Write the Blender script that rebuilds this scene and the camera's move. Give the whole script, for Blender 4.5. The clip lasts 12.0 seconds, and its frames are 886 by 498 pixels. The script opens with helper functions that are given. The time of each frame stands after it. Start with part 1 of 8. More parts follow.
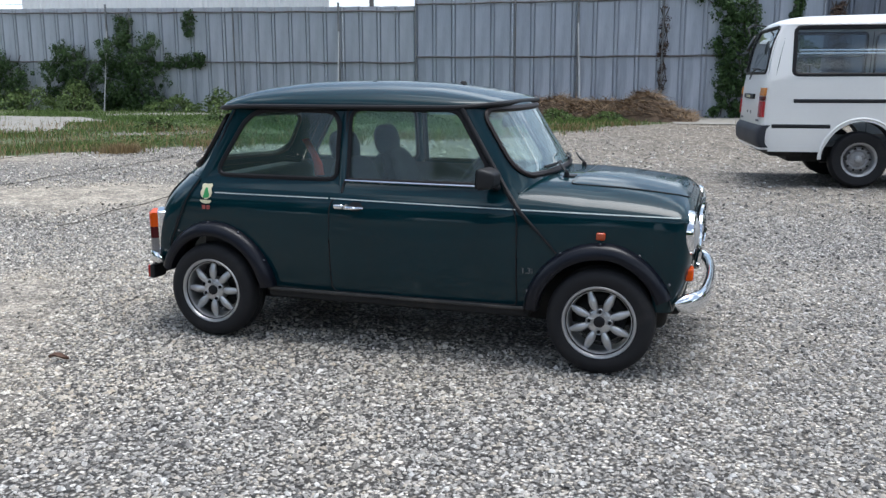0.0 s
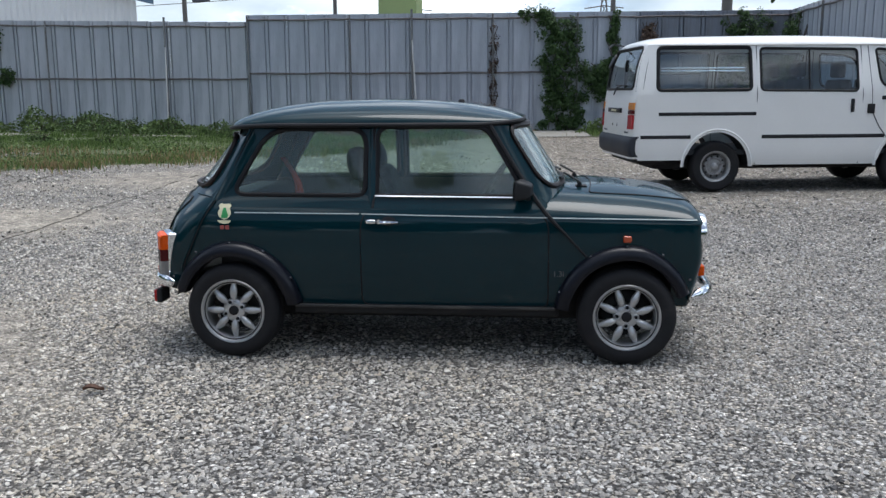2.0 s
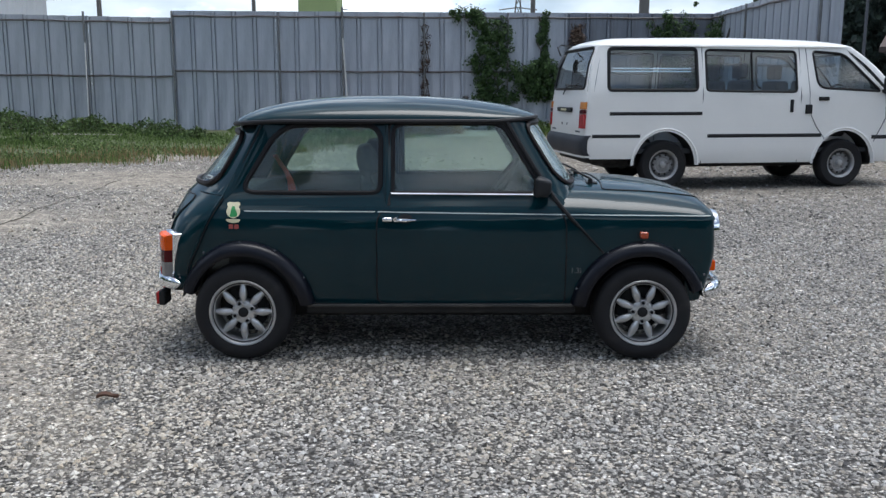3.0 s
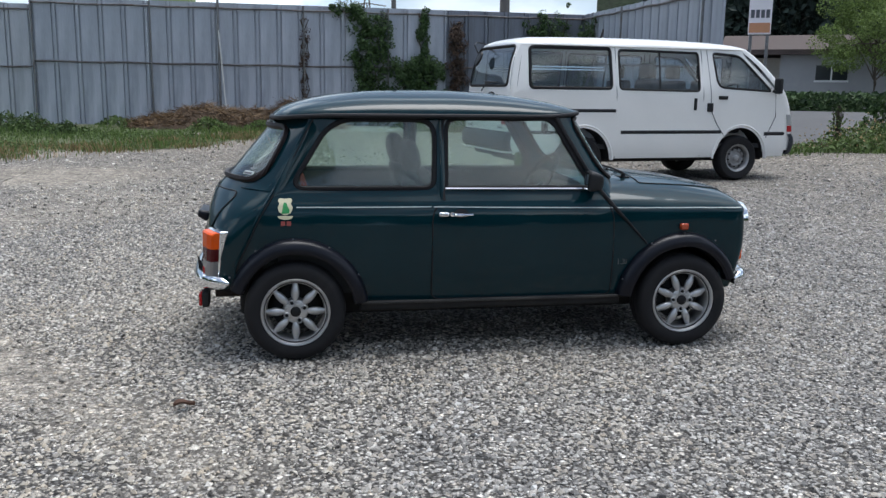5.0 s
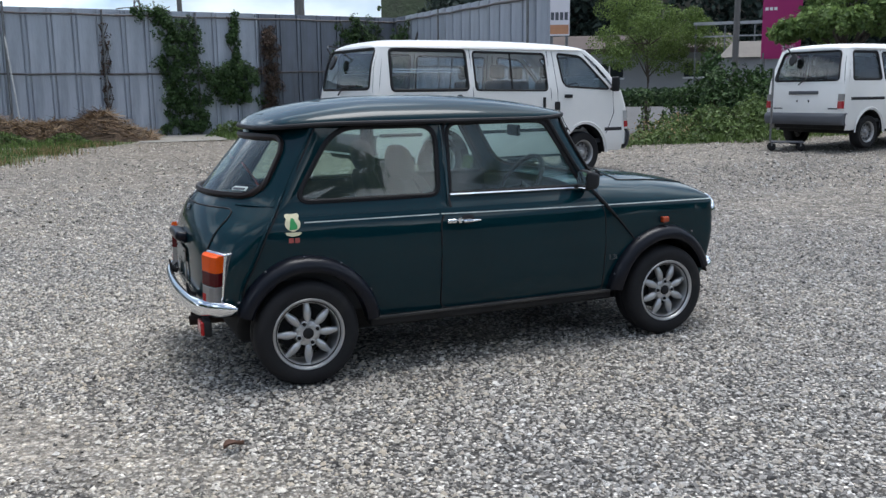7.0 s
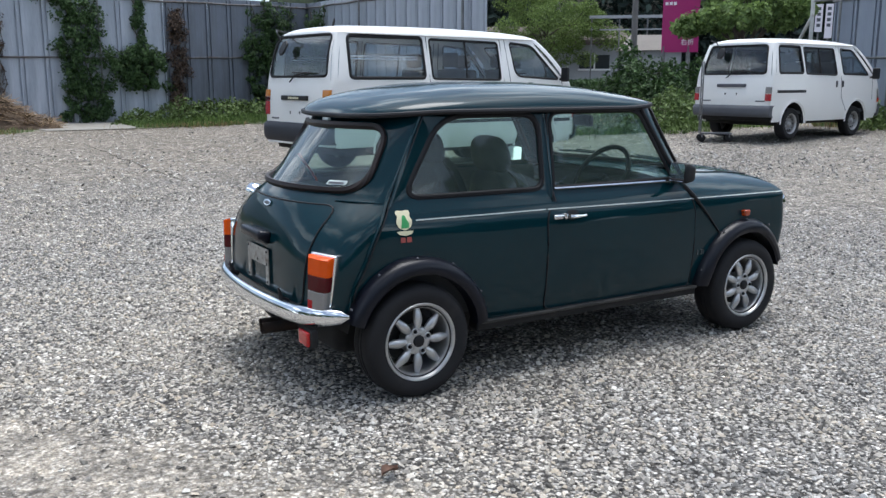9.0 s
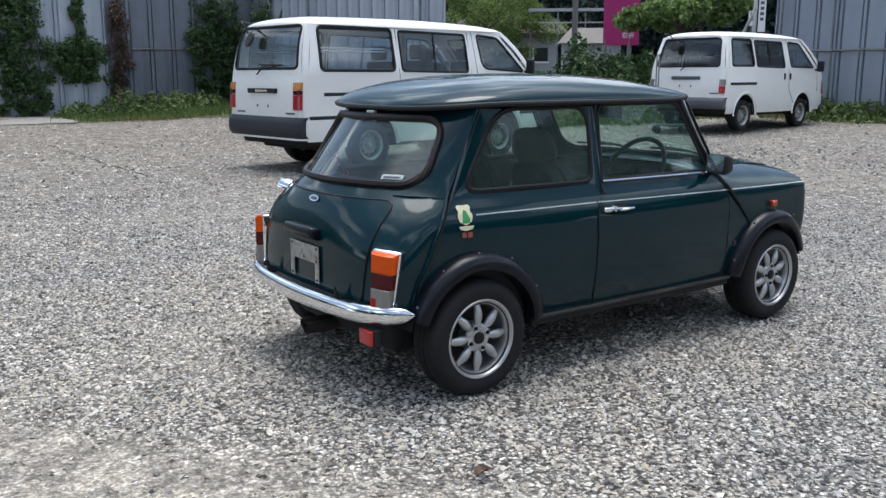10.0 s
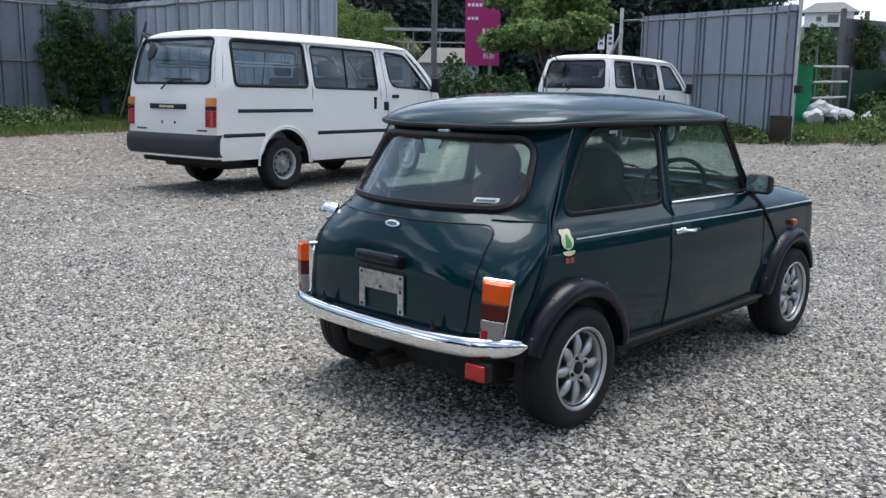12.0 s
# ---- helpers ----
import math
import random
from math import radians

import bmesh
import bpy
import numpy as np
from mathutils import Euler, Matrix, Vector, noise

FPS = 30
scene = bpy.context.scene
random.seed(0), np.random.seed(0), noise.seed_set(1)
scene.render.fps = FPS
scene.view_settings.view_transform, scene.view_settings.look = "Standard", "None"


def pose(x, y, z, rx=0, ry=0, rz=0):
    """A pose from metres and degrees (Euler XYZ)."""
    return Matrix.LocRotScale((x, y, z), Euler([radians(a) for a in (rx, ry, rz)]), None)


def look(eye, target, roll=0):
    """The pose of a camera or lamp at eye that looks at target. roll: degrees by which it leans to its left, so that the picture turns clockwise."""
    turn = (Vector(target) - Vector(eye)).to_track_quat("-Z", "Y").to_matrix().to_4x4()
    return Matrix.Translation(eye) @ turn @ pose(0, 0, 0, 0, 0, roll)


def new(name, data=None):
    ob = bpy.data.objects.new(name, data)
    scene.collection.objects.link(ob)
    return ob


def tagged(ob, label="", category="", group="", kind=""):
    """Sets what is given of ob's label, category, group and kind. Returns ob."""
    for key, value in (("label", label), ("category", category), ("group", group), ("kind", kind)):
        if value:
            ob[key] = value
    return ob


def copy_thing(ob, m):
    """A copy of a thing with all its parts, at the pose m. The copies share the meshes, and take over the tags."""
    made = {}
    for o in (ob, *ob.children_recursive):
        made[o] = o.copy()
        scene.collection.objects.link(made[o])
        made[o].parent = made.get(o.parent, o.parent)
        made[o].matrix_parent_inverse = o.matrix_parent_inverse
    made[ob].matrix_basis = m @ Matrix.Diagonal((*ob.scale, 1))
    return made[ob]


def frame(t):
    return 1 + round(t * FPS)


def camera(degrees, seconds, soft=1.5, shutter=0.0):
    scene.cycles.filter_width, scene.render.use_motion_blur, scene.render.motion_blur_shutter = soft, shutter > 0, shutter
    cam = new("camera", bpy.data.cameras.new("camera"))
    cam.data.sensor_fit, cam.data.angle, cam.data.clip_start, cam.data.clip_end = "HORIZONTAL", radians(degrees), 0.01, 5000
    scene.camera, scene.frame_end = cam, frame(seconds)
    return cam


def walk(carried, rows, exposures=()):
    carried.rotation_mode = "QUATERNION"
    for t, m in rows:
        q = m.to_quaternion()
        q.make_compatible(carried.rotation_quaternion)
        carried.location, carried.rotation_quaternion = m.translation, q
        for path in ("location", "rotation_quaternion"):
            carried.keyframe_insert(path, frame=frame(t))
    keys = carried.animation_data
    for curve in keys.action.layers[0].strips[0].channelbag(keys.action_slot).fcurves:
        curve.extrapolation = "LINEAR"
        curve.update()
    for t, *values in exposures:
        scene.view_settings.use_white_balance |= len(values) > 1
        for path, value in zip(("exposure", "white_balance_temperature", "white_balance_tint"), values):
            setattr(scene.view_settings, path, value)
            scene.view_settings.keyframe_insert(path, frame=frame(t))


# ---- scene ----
cam = camera(53.7, 12.0, soft=1.44)
PATH = [
    (0, (1.55, -4.577, 1.346), (0.936, -2.712, 0.964), -0.1),
    (0.5, (1.301, -4.768, 1.363), (0.78, -2.877, 0.972), -1.0),
    (1, (1.057, -4.841, 1.346), (0.65, -2.918, 0.978), -1.5),
    (1.5, (0.785, -4.887, 1.351), (0.484, -2.94, 1.009), -0.5),
    (2, (0.51, -5.027, 1.367), (0.321, -3.067, 1.017), -0.4),
    (2.5, (0.265, -5.046, 1.353), (0.151, -3.08, 1.003), -0.7),
    (3, (-0.002, -5.012, 1.351), (-0.001, -3.043, 1.0), -0.0),
    (3.2, (-0.123, -5.049, 1.356), (-0.072, -3.082, 0.995), -0.3),
    (4.8, (-0.898, -4.946, 1.33), (-0.598, -2.997, 0.999), 0.1),
    (5, (-1.03, -4.945, 1.341), (-0.69, -3.007, 0.983), 0.7),
    (5.5, (-1.266, -4.877, 1.343), (-0.809, -2.969, 0.956), 0.9),
    (6, (-1.502, -4.725, 1.35), (-0.929, -2.839, 1.007), 1.0),
    (6.5, (-1.755, -4.637, 1.342), (-1.036, -2.802, 0.999), 0.2),
    (7, (-2.022, -4.541, 1.345), (-1.232, -2.737, 0.994), -0.7),
    (7.2, (-2.105, -4.457, 1.336), (-1.319, -2.651, 0.99), -0.7),
    (8.8, (-2.733, -3.879, 1.336), (-1.72, -2.197, 0.955), -0.2),
    (9, (-2.794, -3.798, 1.336), (-1.775, -2.119, 0.961), 0.0),
    (9.5, (-2.987, -3.623, 1.315), (-1.889, -1.994, 0.939), 0.9),
    (10, (-3.191, -3.446, 1.331), (-2.048, -1.851, 0.94), -0.0),
    (10.5, (-3.318, -3.199, 1.326), (-2.145, -1.625, 0.945), -0.2),
    (11, (-3.504, -3.015, 1.316), (-2.23, -1.519, 0.948), 0.3),
    (11.5, (-3.707, -2.848, 1.334), (-2.349, -1.43, 0.953), 0.3),
    (12, (-3.819, -2.615, 1.321), (-2.402, -1.248, 0.972), 0.8),
]
EXPOSURES = [(0.0, 0.38), (0.5, 0.54), (1.0, 0.44), (1.5, 0.22), (2.5, 0.0), (3.0, 0.07), (5.0, 0.11), (5.5, 0.47), (6.0, 0.37), (7.0, 0.18), (9.0, 0.45), (9.5, 0.45), (10.0, 0.39), (11.0, 0.46), (12.0, 0.39)]
walk(cam, [(t, look(eye, target, roll)) for t, eye, target, roll in PATH], EXPOSURES)

# ---- light: bright hazy day, sun high behind the yard, broken cloud ----
SUN_EL, SUN_AZ = 79.0, 52.0          # degrees above the horizon, degrees from +y towards +x
world = bpy.data.worlds.new("sky")
scene.world = world
world.use_nodes = True
wn, wl = world.node_tree.nodes, world.node_tree.links
wn.clear()
sky = wn.new("ShaderNodeTexSky")
sky.sky_type, sky.sun_disc = "NISHITA", False
sky.sun_elevation, sky.sun_rotation = radians(SUN_EL), radians(SUN_AZ)
sky.air_density, sky.dust_density = 1.0, 2.0
wcoord = wn.new("ShaderNodeTexCoord")
wmap = wn.new("ShaderNodeMapping")
wmap.inputs["Scale"].default_value = (1.0, 1.0, 2.2)
wmap.inputs["Location"].default_value = (18.5, 9.5, 11.5)
cloud = wn.new("ShaderNodeTexNoise")
cloud.inputs["Scale"].default_value, cloud.inputs["Detail"].default_value, cloud.inputs["Roughness"].default_value = 2.3, 9.0, 0.58
cramp = wn.new("ShaderNodeValToRGB")
cramp.color_ramp.elements[0].position, cramp.color_ramp.elements[1].position = 0.515, 0.60
cramp.color_ramp.elements[0].color = (0.06, 0.06, 0.06, 1)      # thin haze everywhere
cmix = wn.new("ShaderNodeMix")
cmix.data_type = "RGBA"
shade = wn.new("ShaderNodeTexNoise")
shade.inputs["Scale"].default_value, shade.inputs["Detail"].default_value = 4.5, 6.0
sramp = wn.new("ShaderNodeValToRGB")
sramp.color_ramp.elements[0].color, sramp.color_ramp.elements[0].position = (4.0, 5.8, 8.2, 1), 0.32
sramp.color_ramp.elements[1].color, sramp.color_ramp.elements[1].position = (14.4, 15.5, 16.6, 1), 0.64
bg = wn.new("ShaderNodeBackground")
bg.inputs["Strength"].default_value = 0.12
wout = wn.new("ShaderNodeOutputWorld")
wl.new(wcoord.outputs["Generated"], wmap.inputs["Vector"])
wl.new(wmap.outputs["Vector"], cloud.inputs["Vector"])
wl.new(wmap.outputs["Vector"], shade.inputs["Vector"])
wl.new(cloud.outputs["Fac"], cramp.inputs["Fac"])
wl.new(shade.outputs["Fac"], sramp.inputs["Fac"])
# paler and cloudier towards the horizon
wsep = wn.new("ShaderNodeSeparateXYZ")
wl.new(wcoord.outputs["Generated"], wsep.inputs["Vector"])
lowf = wn.new("ShaderNodeMapRange")
lowf.inputs["From Min"].default_value, lowf.inputs["From Max"].default_value = 0.17, 0.04
lowf.inputs["To Min"].default_value, lowf.inputs["To Max"].default_value = 0.0, 0.86
wl.new(wsep.outputs["Z"], lowf.inputs["Value"])
wmax = wn.new("ShaderNodeMath")
wmax.operation = "MAXIMUM"
wl.new(cramp.outputs["Color"], wmax.inputs[0])
wl.new(lowf.outputs["Result"], wmax.inputs[1])
wl.new(wmax.outputs["Value"], cmix.inputs["Factor"])
wl.new(sky.outputs["Color"], cmix.inputs["A"])
wl.new(sramp.outputs["Color"], cmix.inputs["B"])
# the veiled sun's wide, uneven glow in the haze
_sd = Vector((math.sin(radians(SUN_AZ)) * math.cos(radians(SUN_EL)), math.cos(radians(SUN_AZ)) * math.cos(radians(SUN_EL)), math.sin(radians(SUN_EL))))
near_sun, fall, glow, veil, halo = wn.new("ShaderNodeVectorMath"), wn.new("ShaderNodeMath"), wn.new("ShaderNodeMath"), wn.new("ShaderNodeMath"), wn.new("ShaderNodeMix")
near_sun.operation, fall.operation, glow.operation, veil.operation = "DOT_PRODUCT", "MULTIPLY_ADD", "EXPONENT", "MULTIPLY"
near_sun.inputs[1].default_value = _sd
fall.inputs[1].default_value, fall.inputs[2].default_value = 13.0, -13.0
halo.data_type, halo.blend_type, halo.clamp_result = "RGBA", "ADD", False
halo.clamp_factor = False
halo.inputs["B"].default_value = (41.0, 42.0, 43.0, 1)
wl.new(wcoord.outputs["Generated"], near_sun.inputs[0])
wl.new(near_sun.outputs["Value"], fall.inputs[0])
wl.new(fall.outputs["Value"], glow.inputs[0])
wl.new(glow.outputs["Value"], veil.inputs[0])
wl.new(shade.outputs["Fac"], veil.inputs[1])
wl.new(veil.outputs["Value"], halo.inputs["Factor"])
wl.new(cmix.outputs["Result"], halo.inputs["A"])
wl.new(halo.outputs["Result"], bg.inputs["Color"])
wl.new(bg.outputs["Background"], wout.inputs["Surface"])

sun_data = bpy.data.lights.new("sun", "SUN")
sun_data.energy, sun_data.angle, sun_data.color = 2.1, radians(40.0), (0.955, 0.968, 0.985)
sun = new("sun", sun_data)
sun.matrix_world = look(tuple(_sd * 60), (0, 0, 0))
scene.view_settings.exposure = 0.0

# ---- materials ----
def nodes_of(name):
    m = bpy.data.materials.new(name)
    m.use_nodes = True
    nt = m.node_tree
    return m, nt.nodes, nt.links, nt.nodes["Principled BSDF"]


def ramp(ns, stops):
    r = ns.new("ShaderNodeValToRGB")
    els = r.color_ramp.elements
    while len(els) < len(stops):
        els.new(0.5)
    for e, (p, c) in zip(els, stops):
        e.position, e.color = p, (*c, 1)
    return r


def noise_tex(ns, ls, vec, scale, detail=5.0, rough=0.55):
    n = ns.new("ShaderNodeTexNoise")
    n.inputs["Scale"].default_value, n.inputs["Detail"].default_value, n.inputs["Roughness"].default_value = scale, detail, rough
    ls.new(vec, n.inputs["Vector"])
    return n


def shaded(c, k):
    return tuple(min(1.0, max(0.0, v * k)) for v in c)


def surface(name, col, rough=0.5, metal=0.0, var=0.12, big=1.7, fine=40.0, bump=0.1, depth=0.002, coat=0.0, second=None, amount=0.5, spec=0.5):
    """A plain surface with variation at two scales; second: a colour that comes through in patches (dust, rust, wear)."""
    m, ns, ls, p = nodes_of(name)
    co = ns.new("ShaderNodeTexCoord").outputs["Object"]
    a, b = noise_tex(ns, ls, co, big), noise_tex(ns, ls, co, fine, 4.0)
    r1 = ramp(ns, [(0.3, shaded(col, 1 - var)), (0.7, shaded(col, 1 + var))])
    ls.new(a.outputs["Fac"], r1.inputs["Fac"])
    r2 = ramp(ns, [(0.3, (1 - var * 0.7,) * 3), (0.7, (1.0,) * 3)])
    ls.new(b.outputs["Fac"], r2.inputs["Fac"])
    mul = ns.new("ShaderNodeMix")
    mul.data_type, mul.blend_type = "RGBA", "MULTIPLY"
    mul.inputs["Factor"].default_value = 1.0
    ls.new(r1.outputs["Color"], mul.inputs["A"])
    ls.new(r2.outputs["Color"], mul.inputs["B"])
    out = mul.outputs["Result"]
    if second:
        c = noise_tex(ns, ls, co, big * 2.3, 8.0, 0.65)
        r3 = ramp(ns, [(1 - amount - 0.12, (0, 0, 0)), (1 - amount + 0.12, (1, 1, 1))])
        ls.new(c.outputs["Fac"], r3.inputs["Fac"])
        mx = ns.new("ShaderNodeMix")
        mx.data_type = "RGBA"
        ls.new(r3.outputs["Color"], mx.inputs["Factor"])
        ls.new(out, mx.inputs["A"])
        mx.inputs["B"].default_value = (*second, 1)
        out = mx.outputs["Result"]
    ls.new(out, p.inputs["Base Color"])
    mr = ns.new("ShaderNodeMapRange")
    mr.inputs["To Min"].default_value, mr.inputs["To Max"].default_value = max(0.02, rough * 0.8), min(1.0, rough * 1.25)
    ls.new(a.outputs["Fac"], mr.inputs["Value"])
    ls.new(mr.outputs["Result"], p.inputs["Roughness"])
    p.inputs["Metallic"].default_value = metal
    p.inputs["Specular IOR Level"].default_value = spec
    p.inputs["Coat Weight"].default_value = coat
    p.inputs["Coat Roughness"].default_value = 0.025
    if bump:
        bn = ns.new("ShaderNodeBump")
        bn.inputs["Strength"].default_value, bn.inputs["Distance"].default_value = bump, depth
        ls.new(b.outputs["Fac"], bn.inputs["Height"])
        ls.new(bn.outputs["Normal"], p.inputs["Normal"])
    return m


def glass(name, tint, ior=1.5, haze=0.0, tinge=(0.45, 0.47, 0.44), steep=4.0):
    """A thin pane: tinted, mirrors by Fresnel; haze adds a pale diffuse film, for dust and for reflected sky."""
    m, ns, ls, p = nodes_of(name)
    ns.remove(p)
    tr, gl, lw, mx = ns.new("ShaderNodeBsdfTransparent"), ns.new("ShaderNodeBsdfGlossy"), ns.new("ShaderNodeLayerWeight"), ns.new("ShaderNodeMixShader")
    tr.inputs["Color"].default_value = (*tint, 1)
    gl.inputs["Roughness"].default_value = 0.015
    lw.inputs["Blend"].default_value = 0.5
    power, gain = ns.new("ShaderNodeMath"), ns.new("ShaderNodeMath")
    power.operation, gain.operation = "POWER", "MULTIPLY_ADD"
    power.inputs[1].default_value = steep
    r0 = ((ior - 1) / (ior + 1)) ** 2 * 1.3
    gain.inputs[1].default_value, gain.inputs[2].default_value = 1 - r0, r0
    ls.new(lw.outputs["Facing"], power.inputs[0])
    ls.new(power.outputs["Value"], gain.inputs[0])
    ls.new(gain.outputs["Value"], mx.inputs["Fac"])
    ls.new(tr.outputs["BSDF"], mx.inputs[1])
    ls.new(gl.outputs["BSDF"], mx.inputs[2])
    out = mx.outputs["Shader"]
    if haze:
        co = ns.new("ShaderNodeTexCoord").outputs["Object"]
        n = noise_tex(ns, ls, co, 3.0, 6.0)
        mr = ns.new("ShaderNodeMapRange")
        mr.inputs["From Min"].default_value, mr.inputs["From Max"].default_value = 0.3, 0.7
        mr.inputs["To Min"].default_value, mr.inputs["To Max"].default_value = haze * 0.5, haze * 1.5
        ls.new(n.outputs["Fac"], mr.inputs["Value"])
        df, m2 = ns.new("ShaderNodeBsdfDiffuse"), ns.new("ShaderNodeMixShader")
        df.inputs["Color"].default_value = (*tinge, 1)
        ls.new(mr.outputs["Result"], m2.inputs["Fac"])
        ls.new(out, m2.inputs[1])
        ls.new(df.outputs["BSDF"], m2.inputs[2])
        out = m2.outputs["Shader"]
    ls.new(out, ns["Material Output"].inputs["Surface"])
    return m


STONES = [(0.0, (0.085, 0.083, 0.082)), (0.11, (0.18, 0.176, 0.170)), (0.32, (0.365, 0.352, 0.332)), (0.56, (0.51, 0.494, 0.462)), (0.72, (0.51, 0.458, 0.385)), (0.89, (0.64, 0.622, 0.588)), (1.0, (0.79, 0.778, 0.75))]


def gravel_ground():
    m, ns, ls, p = nodes_of("gravel")
    co = ns.new("ShaderNodeTexCoord").outputs["Object"]
    warp = noise_tex(ns, ls, co, 22.0, 2.0)
    add = ns.new("ShaderNodeVectorMath")
    add.operation = "MULTIPLY_ADD"
    add.inputs[1].default_value = (0.03, 0.03, 0.03)
    ls.new(warp.outputs["Color"], add.inputs[0])
    ls.new(co, add.inputs[2])
    cols, dists = [], []
    for scale in (47.0, 88.0):
        v = ns.new("ShaderNodeTexVoronoi")
        v.inputs["Scale"].default_value = scale
        ls.new(add.outputs["Vector"], v.inputs["Vector"])
        sep = ns.new("ShaderNodeSeparateColor")
        ls.new(v.outputs["Color"], sep.inputs["Color"])
        r = ramp(ns, STONES)
        ls.new(sep.outputs["Red"], r.inputs["Fac"])
        cols.append(r)
        dists.append(v)
    pick = noise_tex(ns, ls, co, 5.0, 5.0)
    pr = ramp(ns, [(0.42, (0, 0, 0)), (0.55, (1, 1, 1))])
    ls.new(pick.outputs["Fac"], pr.inputs["Fac"])
    mx = ns.new("ShaderNodeMix")
    mx.data_type = "RGBA"
    ls.new(pr.outputs["Color"], mx.inputs["Factor"])
    ls.new(cols[0].outputs["Color"], mx.inputs["A"])
    ls.new(cols[1].outputs["Color"], mx.inputs["B"])
    # joints between the stones, with the shade that lies in them put into the colour
    gap = ramp(ns, [(0.22, (1, 1, 1)), (0.60, (0.10, 0.10, 0.105))])
    ls.new(dists[0].outputs["Distance"], gap.inputs["Fac"])
    g1 = ns.new("ShaderNodeMix")
    g1.data_type, g1.blend_type = "RGBA", "MULTIPLY"
    g1.inputs["Factor"].default_value = 1.0
    ls.new(mx.outputs["Result"], g1.inputs["A"])
    ls.new(gap.outputs["Color"], g1.inputs["B"])
    # sandy, trodden patches
    big = noise_tex(ns, ls, co, 0.42, 7.0, 0.6)
    br = ramp(ns, [(0.47, (0, 0, 0)), (0.66, (0.85, 0.85, 0.85))])
    ls.new(big.outputs["Fac"], br.inputs["Fac"])
    sx = ns.new("ShaderNodeSeparateXYZ")
    ls.new(co, sx.inputs["Vector"])
    side = ns.new("ShaderNodeMapRange")
    side.inputs["From Min"].default_value, side.inputs["From Max"].default_value = 3.0, -6.0
    side.inputs["To Min"].default_value, side.inputs["To Max"].default_value = 0.30, 1.0
    ls.new(sx.outputs["X"], side.inputs["Value"])
    # the same waves of wear as the loose stones follow
    def calc(op, a, b, c=None):
        q = ns.new("ShaderNodeMath")
        q.operation = op
        for i, v in enumerate((a, b, c)):
            if isinstance(v, (int, float)):
                q.inputs[i].default_value = v
            elif v is not None:
                ls.new(v, q.inputs[i])
        return q.outputs["Value"]

    X, Y = sx.outputs["X"], sx.outputs["Y"]
    w1 = calc("SINE", calc("MULTIPLY_ADD", calc("SINE", calc("MULTIPLY", Y, 0.7), 0), 1.1, calc("MULTIPLY", X, 0.9)), 0)
    w2 = calc("SINE", calc("MULTIPLY_ADD", Y, 1.3, calc("MULTIPLY_ADD", X, -0.5, 0.8)), 0)
    worn = calc("MULTIPLY_ADD", calc("ADD", w1, w2), 0.30, calc("MULTIPLY_ADD", big.outputs["Fac"], 2.4, -1.2))
    # a trodden track past the car's tail
    across = calc("MULTIPLY_ADD", X, 2.14, calc("MULTIPLY_ADD", Y, 1.89, 6.27))
    track = calc("MAXIMUM", calc("MULTIPLY_ADD", calc("MULTIPLY", across, across), -1.0, 1.0), 0.0)
    along = calc("MULTIPLY_ADD", X, -0.66, calc("MULTIPLY_ADD", Y, 0.75, 1.13))
    ends = calc("MULTIPLY", calc("MINIMUM", calc("MAXIMUM", calc("MULTIPLY_ADD", along, 2.0, 1.0), 0.0), 1.0), calc("MINIMUM", calc("MAXIMUM", calc("MULTIPLY_ADD", along, -0.7, 3.0), 0.0), 1.0))
    worn = calc("MULTIPLY_ADD", calc("MULTIPLY", track, ends), 0.55, worn)
    wm = ns.new("ShaderNodeMapRange")
    wm.inputs["From Min"].default_value, wm.inputs["From Max"].default_value = -0.15, 0.50
    wm.inputs["To Min"].default_value, wm.inputs["To Max"].default_value = 0.08, 0.88
    ls.new(worn, wm.inputs["Value"])
    bm_ = ns.new("ShaderNodeMath")
    bm_.operation = "MULTIPLY"
    ls.new(wm.outputs["Result"], bm_.inputs[0])
    ls.new(side.outputs["Result"], bm_.inputs[1])
    sand = noise_tex(ns, ls, co, 130.0, 3.0)
    sr = ramp(ns, [(0.32, (0.18, 0.158, 0.128)), (0.52, (0.325, 0.290, 0.240)), (0.68, (0.47, 0.435, 0.375))])
    ls.new(sand.outputs["Fac"], sr.inputs["Fac"])
    m3 = ns.new("ShaderNodeMix")
    m3.data_type = "RGBA"
    ls.new(bm_.outputs["Value"], m3.inputs["Factor"])
    ls.new(g1.outputs["Result"], m3.inputs["A"])
    ls.new(sr.outputs["Color"], m3.inputs["B"])
    # packed brown grit towards the back of the yard
    back = ns.new("ShaderNodeMapRange")
    back.inputs["From Min"].default_value, back.inputs["From Max"].default_value = 3.0, 11.0
    back.inputs["To Min"].default_value, back.inputs["To Max"].default_value = 0.0, 0.85
    ls.new(Y, back.inputs["Value"])
    v3 = ns.new("ShaderNodeTexVoronoi")
    v3.inputs["Scale"].default_value = 27.0
    ls.new(add.outputs["Vector"], v3.inputs["Vector"])
    s3 = ns.new("ShaderNodeSeparateColor")
    ls.new(v3.outputs["Color"], s3.inputs["Color"])
    grit = ramp(ns, [(0.0, (0.036, 0.031, 0.025)), (0.35, (0.108, 0.092, 0.073)), (0.70, (0.190, 0.165, 0.134)), (0.90, (0.33, 0.30, 0.255)), (1.0, (0.52, 0.49, 0.44))])
    ls.new(s3.outputs["Red"], grit.inputs["Fac"])
    m4 = ns.new("ShaderNodeMix")
    m4.data_type = "RGBA"
    west = ns.new("ShaderNodeMapRange")
    west.inputs["From Min"].default_value, west.inputs["From Max"].default_value = -7.0, 0.0
